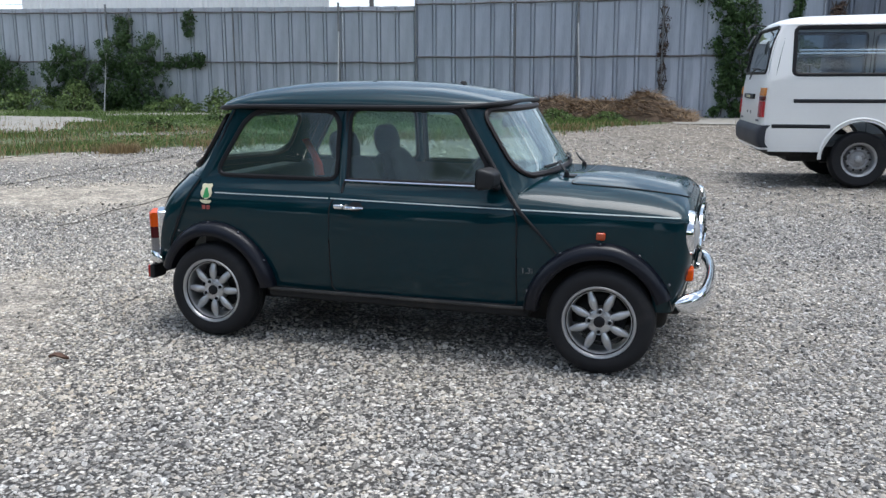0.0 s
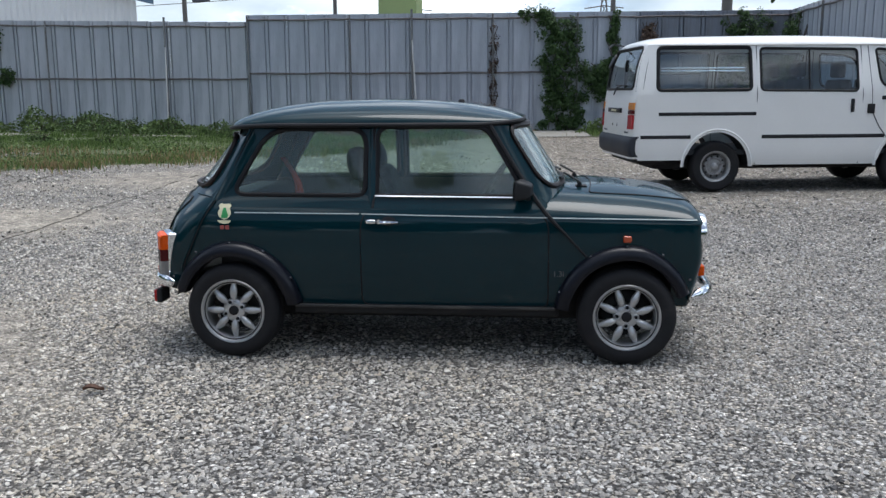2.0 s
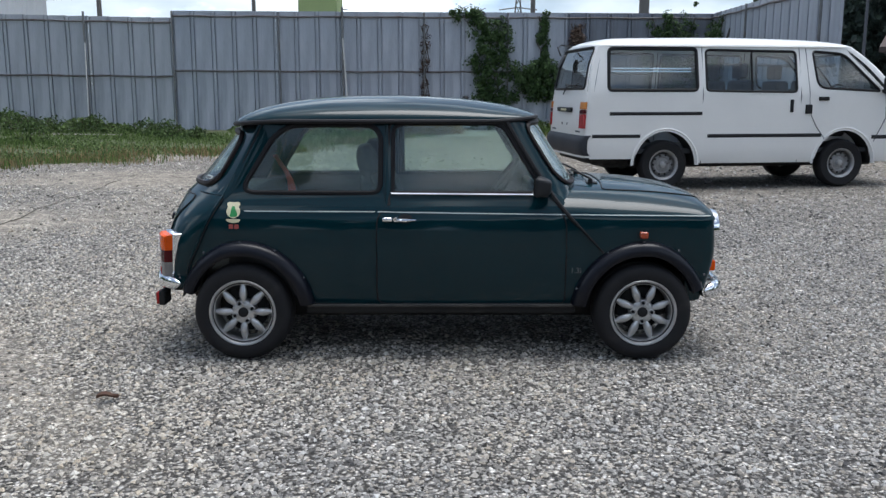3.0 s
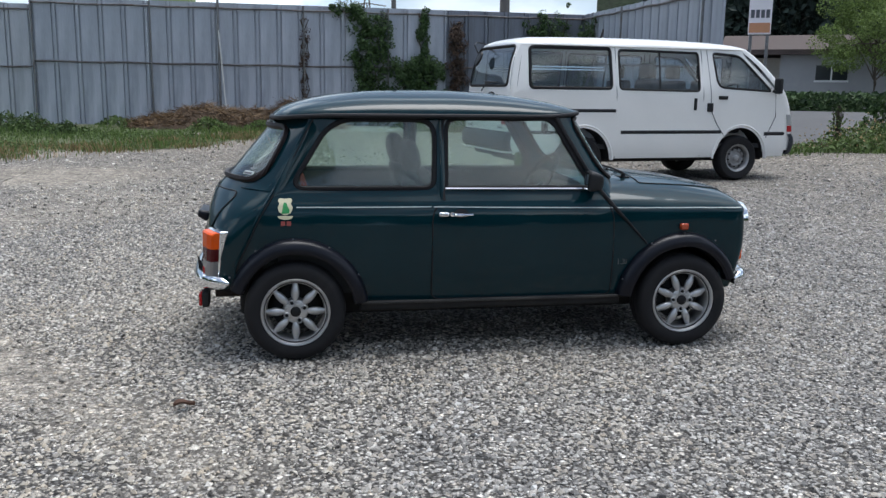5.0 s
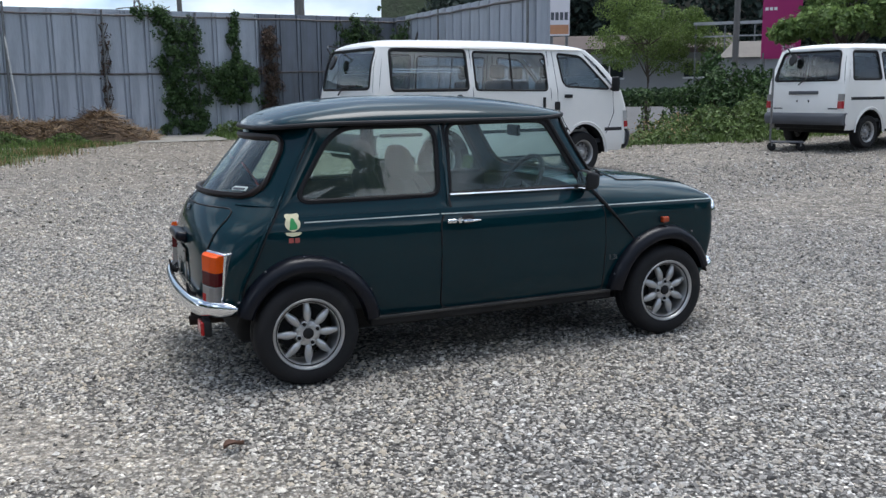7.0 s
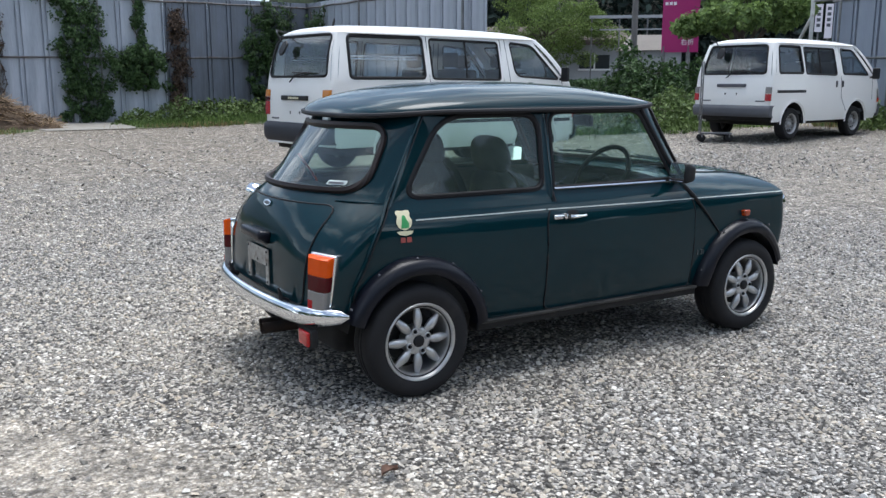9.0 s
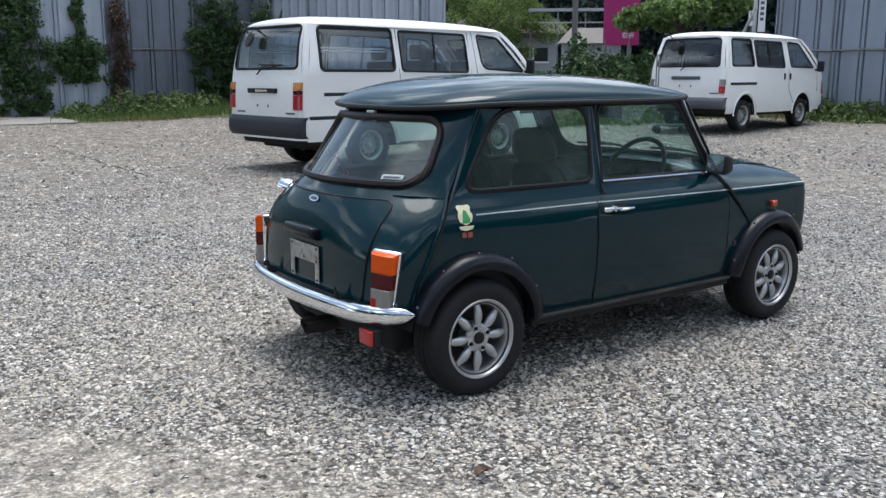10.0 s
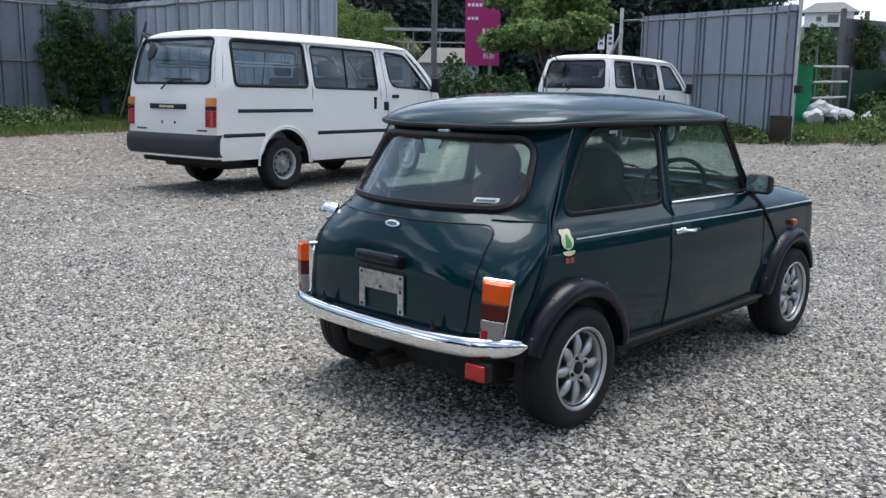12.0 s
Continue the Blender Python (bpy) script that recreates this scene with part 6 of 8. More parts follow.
        vs, fs = filled(b, sh.end(end, -0.01), 5)
        pane = link("pane", vs, fs, VGLASS, wd, "tinted glass")
        pane.visible_shadow = False
        seal(b, sh.end(end, 0.002), 0.02, RUBBER, wd, name="window_seal", up=(1, 0, 0.5))
    # roof
    x0, x1 = sh.end_x("rear", 0, gut) - 0.01, sh.end_x("front", 0, gut) + 0.01
    rz = pch(p["roof"][0], p["roof"][1])

    def roof(u, v):
        x = x0 + (x1 - x0) * (0.5 - 0.5 * math.cos(math.pi * u))
        k = abs(2 * (x - x0) / (x1 - x0) - 1)
        half = (sh.y(min(max(x, rs(gut)), fs_(gut)), gut) + 0.012) * (1 - k**16) ** (1 / 9)
        y = half * math.sin((v - 0.5) * math.pi)
        q = min(1.0, abs(y) / max(half, 1e-4))
        return x, y, gut - 0.004 + (rz(x) - gut + 0.004) * (1 - q**3.2) ** 0.5 * (1 - k**22) ** 0.4

    vs, fs = grid(roof, 50, 28)
    link("roof", vs, fs, WHITE, car)
    edge = [roof(k / 50, 0.0) for k in range(2, 49)]
    for s in (1, -1):
        vs, fs = tube([(x, y * s * 1.004, z + 0.002) for x, y, z in edge], 0.010, 6)
        link("rain_gutter", vs, fs, WHITE, car)
    # bumpers, underside
    for end, sg in (("rear", -1), ("front", 1)):
        so = Soup()
        z0, z1, o_ = p[end + "_bumper"]
        for s in (-1, 1):
            vs, fs = sh.corner(end, z0, z1, 0, 1, 20, 6, s)
            ring_ = [(x + sg * o_ * math.sin(math.pi * min(1.0, max(0.0, (z - z0) / (z1 - z0)))) ** 0.3, y * 1.02, z) for x, y, z in vs]
            so.add(ring_, fs)
        so.link(end + "_bumper", p["bumper_mat"], car, "dark plastic bumper")
    xa, xb = rs(0.5), fs_(0.5)
    vs, fs = block(xa + 0.25, xb - 0.2, -0.60, 0.60, 0.27, 0.46, 0.05)
    link("underbody", vs, fs, DARK, car)
    # added dark block: fills in the shade under the tail, hides the far sill
    vs, fs = block(xa + 0.03, xa + 0.40, -0.73, 0.73, 0.34, 0.50, 0.04)
    link("under_tail_filler", vs, fs, DARK, car)
    vs, fs = block(xa + 0.05, xb - 0.1, -0.76, 0.76, 0.46, 0.52)
    link("load_floor", vs, fs, TRIM, car)
    # rear details
    g = p["garnish"]
    vs, fs = block(-0.018, 0.018, g[0], g[1], g[2], g[3], 0.012)
    gn = link("tailgate_garnish", vs, fs, p["garnish_mat"], car, "dark tailgate garnish", at=Matrix.Translation((sh.end_x("rear", 0, g[2]) - 0.008, 0, 0)))
    if p.get("letters"):
        for k in range(6):
            y = 0.115 - 0.046 * k
            vs, fs = block(-0.022, -0.016, y - 0.016, y + 0.016, (g[2] + g[3]) / 2 - 0.014, (g[2] + g[3]) / 2 + 0.014)
            link("letter_bar", vs, fs, CREAM, gn)
    for y in (-0.12, 0.12):
        vs, fs = block(-0.006, 0.01, y - 0.012, y + 0.012, p["holes_z"], p["holes_z"] + 0.035, 0.005)
        link("plate_mount", vs, fs, VBLACK, car, at=Matrix.Translation((sh.end_x("rear", 0, p["holes_z"]), 0, 0)))
    for y0_, y1_ in ((-0.70, -0.52), (0.42, 0.62)):
        z = p["badge_z"]
        vs, fs = grid(lambda u, v: sh.end("rear", 0.003)(y0_ + (y1_ - y0_) * u, z + 0.022 * v), 4, 1)
        link("badge_bar", vs, fs, VGREY, car, "small grey badge")
    wp = thing("rear_wiper")
    wp.parent = car
    zw = p["rear_window"][3][1]
    vs, fs = tube([sh.end("rear", 0.03)(0.12, zw - 0.07), sh.end("rear", 0.035)(0.0, zw + 0.02), sh.end("rear", 0.03)(-0.24, zw + 0.05)], 0.010, 6)
    link("wiper_arm", vs, fs, VBLACK, wp)
    vs, fs = tube([sh.end("rear", 0.025)(-0.42 + 0.5 * k / 8, zw + 0.045 + 0.01 * k / 8) for k in range(9)], 0.010, 6)
    link("wiper_blade", vs, fs, VBLACK, wp)
    mr = thing("roof_mirror")
    mr.parent = car
    zt = gut + 0.05
    vs, fs = tube([(x0 + 0.08, 0.62, zt), (x0 - 0.10, 0.56, zt + 0.02), (x0 - 0.20, 0.36, zt - 0.03), (x0 - 0.17, 0.30, zt - 0.14)], 0.011, 6)
    link("mirror_arm", vs, fs, VBLACK, mr)
    vs, fs = turned([(0.0, -0.02), (0.085, -0.015), (0.095, 0.0), (0.085, 0.015), (0.0, 0.022)], 18, "x")
    link("mirror_head", [(x, y * 0.8, z * 1.15) for x, y, z in vs], fs, VBLACK, mr, "round black rear-view mirror", at=pose(x0 - 0.16, 0.28, zt - 0.22, 0, 25, 0))
    # seats and wheel
    for x, ys in p["seats"]:
        for y in ys:
            st = thing("seat")
            st.parent = car
            st.matrix_basis = pose(x, y, 0)
            vs, fs = block(-0.08, 0.10, -0.24, 0.24, 0.80, 1.40, 0.06)
            link("backrest", vs, fs, CLOTH, st)
            vs, fs = block(0.0, 0.5, -0.24, 0.24, 0.66, 0.84, 0.05)
            link("cushion", vs, fs, CLOTH, st)
            vs, fs = block(-0.07, 0.05, -0.13, 0.13, 1.42, 1.62, 0.045)
            link("headrest", vs, fs, CLOTH, st)
    vs, fs = tube([(0, 0.19 * math.cos(2 * math.pi * k / 28), 0.19 * math.sin(2 * math.pi * k / 28)) for k in range(28)], 0.014, 6, True, up=(1, 0, 0))
    link("steering_wheel", vs, fs, RUBBER, car, at=pose(p["wheel_x"], -0.38, 1.24, 0, 55, 0))
    vs, fs = block(p["wheel_x"] + 0.15, p["wheel_x"] + 0.55, -0.72, 0.72, 0.9, 1.22, 0.06)
    link("dashboard", vs, fs, TRIM, car)
    wh = van_wheel(p["tyre_r"], 0.185, p["rim_r"])
    wh.parent = car
    wh.matrix_basis = pose(hubs[0], -(sh.y(0, 0.6) - 0.125), p["hub_z"])
    for h, s in ((hubs[1], -1), (hubs[0], 1), (hubs[1], 1)):
        w = copy_thing(wh, pose(h, s * (sh.y(h, 0.6) - 0.125), p["hub_z"], 0, 25 * h, 0) @ (Matrix.Rotation(math.pi, 4, "Z") if s > 0 else Matrix.Identity(4)))
        w.parent = car
    for x in (hubs[0], hubs[1]):
        vs, fs = tube([(x, -0.7, p["hub_z"]), (x, 0.7, p["hub_z"])], 0.05, 8)
        link("axle", vs, fs, DARK, car)
    # front lamps
    for s in (-1, 1):
        z0, z1 = p["head_z"]
        so = Soup()
        vs, fs = grid(lambda u, v: sh.end("front", 0.012)(s * (0.50 + 0.31 * u), z0 + (z1 - z0) * v), 8, 4)
        so.add(vs, fs)
        so.link("headlamp", CLEAR, car, "clear headlamp")
        vs, fs = grid(lambda u, v: sh.end("front", 0.014)(s * (0.62 + 0.20 * u), z0 - 0.075 + 0.07 * v), 6, 3)
        link("indicator", vs, fs, AMBER, car)
        for za, zb, mt in ((z0 + 0.02, z1, CLEAR), (z0 - 0.075, z0 + 0.014, VRED)):
            vs, fs = sh.corner("front", za, zb, 0.0, 0.55, 10, 4, s)
            link("corner_lamp", [(x + 0.012, y * 1.008, z) for x, y, z in vs], fs, mt, car, "wrap-round corner lamp")
    return car


VBLACK2 = surface("dark_bumper_plastic", (0.030, 0.033, 0.042), 0.55, bump=0.0, spec=0.3)
BIG = dict(
    shell=Shell(pch([0.30, 0.42, 0.60, 0.80, 1.20, 1.50, 1.82], [0.800, 0.832, 0.845, 0.845, 0.838, 0.795, 0.735]), lambda x: 1 - (0.020 * (x / 1.1) ** 2 if x < 0 else 0.0 if x < 1.8 else 0.035 * ((x - 1.8) / 1.5) ** 2),
                (pch([0.30, 0.70, 1.25, 1.82], [-1.0, -0.99, -0.957, -0.843]), pch([0.30, 0.70, 1.02, 1.25, 1.60, 1.82], [-1.1, -1.1, -1.09, -1.06, -1.0, -0.909]), pch([0.30, 1.82], [7.0, 6.0])),
                (pch([0.30, 0.60, 0.95, 1.19, 1.47, 1.70, 1.82], [3.229, 3.247, 3.204, 3.109, 2.872, 2.602, 2.419]), pch([0.30, 0.60, 0.95, 1.19, 1.47, 1.70, 1.82], [3.384, 3.41, 3.376, 3.298, 3.066, 2.8, 2.62]), pch([0.30, 1.82], [4.0, 5.0]))),
    hubs=(0.0, 2.467), hub_z=0.318, arch=0.405, sill=0.335, belt=1.205, gutter=1.82, rear_belt=1.20, front_belt=1.19,
    windows=(([(-0.848, 1.815), (0.464, 1.815), (0.464, 1.20), (-0.966, 1.20)], [(-0.759, 1.785), (0.394, 1.785), (0.405, 1.265), (-0.77, 1.265)], [0.06, 0.05, 0.06, 0.06], 0.0),
             ([(0.464, 1.815), (1.852, 1.815), (1.852, 1.20), (0.464, 1.20)], [(0.52, 1.775), (1.746, 1.760), (1.76, 1.245), (0.53, 1.260)], 0.055, 1.143),
             ([(1.852, 1.815), (2.438, 1.815), (3.092, 1.20), (1.852, 1.20)], [(1.985, 1.765), (2.424, 1.735), (2.949, 1.255), (2.057, 1.300)], [0.05, 0.10, 0.05, 0.12], 0.0)),
    bars=(1.50, 1.535), strips=((-0.754, 0.474, 0.952, 0.995), (-0.974, -0.343, 0.668, 0.712), (0.556, 2.13, 0.665, 0.712), (2.854, 3.212, 0.635, 0.685)),
    gaps=([(0.469, 1.80), (0.479, 1.20), (0.495, 0.34)], [(1.795, 1.80), (1.823, 1.20), (1.823, 0.34)], [(1.887, 1.80), (1.939, 1.25), (1.95, 0.99), (2.052, 0.80), (2.178, 0.64)], [(2.494, 1.76), (3.023, 1.22), (3.04, 0.90), (2.89, 0.60)]),
    handles=((1.674, 1.717, 0.985, 1.15), (1.887, 1.979, 0.965, 1.085), (2.067, 2.212, 1.135, 1.185)), mirror=(2.98, 1.33),
    tail=(0.672, 0.822, (0.79, 0.975, 1.03, 1.125), (VRED, DRED, VAMBER)), rear_window=[(-0.66, 1.80), (0.66, 1.80), (0.715, 1.285), (-0.715, 1.285)], front_window=[(-0.62, 1.75), (0.62, 1.75), (0.72, 1.24), (-0.72, 1.24)],
    roof=([-1.04, -0.538, 0.948, 1.95, 2.53, 2.665], [1.88, 1.935, 1.955, 1.935, 1.885, 1.85]), rear_bumper=(0.445, 0.700, 0.045), front_bumper=(0.36, 0.655, 0.05), bumper_mat=VBLACK2, garnish=(-0.33, 0.33, 0.985, 1.045), garnish_mat=VBLACK, letters=True,
    holes_z=0.81, badge_z=0.735, tail_sill=0.40, seats=((1.174, (-0.42, 0.42)), (2.101, (-0.40, 0.40))), wheel_x=2.494, tyre_r=0.318, rim_r=0.185, head_z=(0.76, 0.93))
van(BIG, pose(2.998, 6.823, 0.057, 0, 0, 7.95) @ Matrix.Translation((0, 0.845 * 1.05, 0)) @ Matrix.Scale(1.05, 4), "white long-wheelbase passenger van with black side strips")

SMALL = dict(
    shell=Shell(pch([0.30, 0.42, 0.60, 0.80, 1.15, 1.45, 1.72], [0.780, 0.805, 0.815, 0.815, 0.805, 0.75, 0.690]), lambda x: 1 - (0.02 * (x / 0.8) ** 2 if x < 0 else 0.0 if x < 1.7 else 0.04 * ((x - 1.7) / 1.4) ** 2),
                (pch([0.30, 0.70, 1.15, 1.72], [-0.64, -0.63, -0.60, -0.50]), pch([0.30, 0.70, 1.00, 1.20, 1.50, 1.72], [-0.76, -0.76, -0.74, -0.71, -0.63, -0.55]), pch([0.30, 1.72], [7.0, 6.0])),
                (pch([0.30, 0.60, 0.90, 1.12, 1.40, 1.62, 1.72], [2.99, 3.01, 2.96, 2.86, 2.58, 2.28, 2.10]), pch([0.30, 0.60, 0.90, 1.12, 1.40, 1.62, 1.72], [3.17, 3.20, 3.15, 3.06, 2.80, 2.50, 2.32]), pch([0.30, 1.72], [4.0, 5.0]))),
    hubs=(0.0, 2.20), hub_z=0.29, arch=0.365, sill=0.33, belt=1.12, gutter=1.72, rear_belt=1.12, front_belt=1.10,
    windows=(([(-0.505, 1.715), (0.30, 1.715), (0.30, 1.115), (-0.603, 1.115)], [(-0.42, 1.665), (0.235, 1.665), (0.265, 1.195), (-0.49, 1.195)], 0.05, 0.0),
             ([(0.30, 1.715), (1.52, 1.715), (1.52, 1.115), (0.30, 1.115)], [(0.345, 1.655), (1.375, 1.645), (1.41, 1.165), (0.36, 1.185)], 0.05, 0.86),
             ([(1.52, 1.715), (2.11, 1.715), (2.85, 1.115), (1.52, 1.115)], [(1.600, 1.655), (2.06, 1.630), (2.60, 1.170), (1.64, 1.185)], [0.05, 0.09, 0.05, 0.06], 0.0)),
    strips=((-0.55, 0.36, 0.845, 0.895),),
    gaps=([(0.305, 1.70), (0.32, 0.34)], [(1.46, 1.70), (1.48, 0.34)], [(1.545, 1.70), (1.57, 1.1), (1.60, 0.75), (1.80, 0.50)], [(2.13, 1.68), (2.78, 1.12), (2.80, 0.70)]),
    handles=((1.385, 1.425, 0.94, 1.06), (1.60, 1.645, 0.94, 1.06)), mirror=(2.68, 1.20),
    tail=(0.715, 0.822, (0.705, 0.835, 0.955), (VRED, LAMPCLEAR)), rear_window=[(-0.585, 1.68), (0.585, 1.68), (0.665, 1.18), (-0.665, 1.18)], front_window=[(-0.58, 1.65), (0.58, 1.65), (0.68, 1.16), (-0.68, 1.16)],
    roof=([-0.7, -0.3, 0.8, 1.7, 2.2, 2.4], [1.77, 1.815, 1.835, 1.815, 1.77, 1.74]), rear_bumper=(0.42, 0.625, 0.05), front_bumper=(0.36, 0.60, 0.05), bumper_mat=VGREY, garnish=(-0.30, 0.30, 0.945, 1.005), garnish_mat=VGREY,
    holes_z=0.81, badge_z=0.69, seats=((0.75, (-0.38, 0.38)), (1.72, (-0.38, 0.38))), wheel_x=2.12, tyre_r=0.288, rim_r=0.175, head_z=(0.72, 0.90))
van(SMALL, pose(11.91, 7.34, 0.225, 0, 0, 6) @ Matrix.Translation((0, 0.815 * 1.07, 0)) @ Matrix.Scale(1.07, 4), "white compact cargo van parked before the hoarding")

# ---- plants on the fence, cuttings, weeds ----
def creeper(x0, x1, z0, z1, y, n, thick, mat, label, ragged=0.35, along=None, size=0.046):
    """Leaves hanging on a fence, with an uneven outline."""
    nb = max(16, int((x1 - x0) * (z1 - z0) * 60))
    u, v = RNG.uniform(0, 1, nb), RNG.uniform(0, 1, nb)
    bx_, bz_ = x0 + (x1 - x0) * u, z0 + (z1 - z0) * v
    ph = RNG.uniform(0, 6, 4)
    lump = 0.5 + 0.2 * np.sin(bx_ * 4.1 + ph[0] + 2 * np.sin(bz_ * 2.3 + ph[1])) + 0.2 * np.sin(bz_ * 5.2 + bx_ * 2.7 + ph[2]) + 0.1 * np.sin(bx_ * 11 + bz_ * 9 + ph[3])
    edge = (np.abs(2 * u - 1) ** 3 + np.abs(2 * v - 1) ** 3 * (v > 0.5)) ** (1 / 3)
    k = edge < 1 - ragged * (1.10 - lump) + 0.10 * RNG.normal(0, 1, nb)
    bx_, bz_, lump = bx_[k], bz_[k], lump[k]
    by_ = y - 0.06 - thick * RNG.uniform(0.05, 0.8, len(bx_)) * (0.35 + lump)
    rad = np.minimum(RNG.uniform(0.06, 0.20, len(bx_)), 0.42 * (x1 - x0))
    # each clump is a loose ball of leaves; stray shoots between them
    pick = RNG.integers(0, len(bx_), n)
    p_ = RNG.normal(0, 1, (n, 3))
    p_ /= np.linalg.norm(p_, axis=1, keepdims=True)
    rr = rad[pick][:, None] * RNG.uniform(0.55, 1.08, (n, 1)) * np.where(RNG.uniform(0, 1, (n, 1)) < 0.06, 1.6, 1.0)
    c = np.stack([bx_[pick], by_[pick], bz_[pick]], 1) + p_ * rr * [1.0, 0.75, 1.0]
    c[:, 1] = np.minimum(c[:, 1], y - 0.03)
    c[:, 2] = np.maximum(c[:, 2], 0.12)
    x, yy, z = c.T
    face = p_ * 0.8 + [0.0, -0.55, 0.45]
    if along:
        (ax, ay), (bx, by) = along
        t = (x - x0) / (x1 - x0)
        d = y - yy
        l = math.hypot(bx - ax, by - ay)
        c = np.stack([ax + (bx - ax) * t + (by - ay) / l * d, ay + (by - ay) * t - (bx - ax) / l * d, z], 1)
        face = np.stack([face[:, 0] * (bx - ax) / l - face[:, 1] * (by - ay) / l, face[:, 0] * (by - ay) / l + face[:, 1] * (bx - ax) / l, face[:, 2]], 1)
    plant = thing("creeper", label=label, category="climbing plant")
    ob = leaves("foliage", c, face, size, mat, parent=plant, spread=0.45)
    ob["kind"] = "stuff"
    for i in range(4):
        xs = x0 + (x1 - x0) * (0.25 + 0.17 * i)
        pts = [(xs + 0.08 * math.sin(2.1 * j + i), y - 0.09, z0 + (z1 - z0) * 0.88 * j / 8) for j in range(9)]
        if along:
            pts = [(ax + (bx - ax) * (p[0] - x0) / (x1 - x0) + (by - ay) / l * 0.09, ay + (by - ay) * (p[0] - x0) / (x1 - x0) - (bx - ax) / l * 0.09, p[2]) for p in pts]
        vs, fs = tube(pts, 0.014, 5)
        link("stem", vs, fs, BARK, plant)
    return plant


creeper(0.80, 2.22, 0.25, 4.02, FA, 8600, 0.36, IVY, "dense dark ivy column hanging down the hoarding", 0.45)
creeper(0.10, 1.6, 3.45, 3.95, FA, 1300, 0.2, IVY, "ivy creeping along the top rail", 0.7)
creeper(2.0, 3.95, 1.2, 2.4, FA, 6400, 0.40, IVY, "dark ivy mound on the hoarding's middle rail", 0.4)
creeper(2.90, 3.20, 1.5, 3.95, FA, 1500, 0.16, IVY, "thin strand of ivy on the hoarding", 0.3)
creeper(3.85, 4.46, 0.4, 3.85, FA, 3600, 0.16, DEADVINE, "dead brown vine on the hoarding", 0.5, size=0.04)
creeper(5.9, 8.2, 0.35, 4.05, FA, 10500, 0.35, IVY, "ivy spilling over the hoarding's corner", 0.5)
creeper(0.2, 2.5, 0.4, 3.85, FA, 5600, 0.30, IVY, "dark ivy on the hoarding beside the road", 0.6, along=((8.2, FA - 0.2), (7.97, 20.0)))
creeper(-0.66, -0.42, 0.6, 3.75, FA, 520, 0.10, DEADVINE, "dark dead creeper in a panel joint", 0.3, size=0.035)
creeper(-16.95, -16.5, 2.8, 3.75, FA, 700, 0.14, IVY, "strand of ivy hanging over the top rail", 0.6)
creeper(-26.0, -23.6, 0.3, 2.5, FA, 5600, 0.6, IVY, "ivy bush against the hoarding", 0.45)
creeper(-23.1, -20.6, 0.3, 2.85, FA, 8400, 0.8, IVY, "dark ivy bush against the hoarding", 0.45)
creeper(-20.9, -17.4, 0.25, 3.1, FA, 12400, 0.8, IVY, "large dark ivy bush against the hoarding", 0.45)
creeper(-19.9, -19.0, 2.5, 3.85, FA, 1300, 0.25, IVY, "ivy climbing to the top rail", 0.6)
creeper(-18.2, -15.9, 1.80, 2.30, FA, 1700, 0.15, IVY, "ivy shoots along the middle rail", 0.8)


vs, fs = tube([(7.50, 20.9, 0.28), (7.96, 19.9, 3.12)], 0.030, 8)
tagged(link("leaning_pipe", vs, fs, RAIL), "grey steel pipe leaning on the hoarding by the ivy", "pipe")


def shrub(cx, cy, r, h, n, mat, label, size=0.07, name="shrub"):
    """A low plant: stems and leaves in an uneven heap."""
    a, q = RNG.uniform(0, 2 * np.pi, n), np.sqrt(RNG.uniform(0, 1, n))
    lob = 1 + 0.28 * np.sin(3 * a + cx) + 0.18 * np.sin(5 * a + cy)
    x, y = cx + np.cos(a) * q * r * lob, cy + np.sin(a) * q * r * lob
    top = h * (1 - q**2.2) * (0.75 + 0.25 * np.sin(x * 4.3) * np.sin(y * 3.7 + 1))
    z = rise_a(x, y) + np.maximum(0.03, top * RNG.uniform(0.25, 1.0, n) ** 0.5)
    c = np.stack([x, y, z], 1)
    nr = np.stack([np.cos(a) * q, np.sin(a) * q, np.full(n, 0.8)], 1)
    plant = thing(name, label=label, category="weed" if h < 0.8 else "bush")
    leaves("foliage", c, nr, size, mat, parent=plant)["kind"] = "stuff"
    so = Soup()
    for i in range(7):
        b = 2 * math.pi * i / 7 + cx
        z0 = rise(cx, cy)
        vs, fs = tube([(cx + 0.05 * math.cos(b), cy + 0.05 * math.sin(b), z0 - 0.02), (cx + 0.35 * r * math.cos(b), cy + 0.35 * r * math.sin(b), z0 + h * 0.45), (cx + 0.6 * r * math.cos(b), cy + 0.6 * r * math.sin(b), z0 + h * 0.62)], [0.012, 0.009, 0.004], 5)
        so.add(vs, fs)
    so.link("stem", BARK, plant)
    return plant


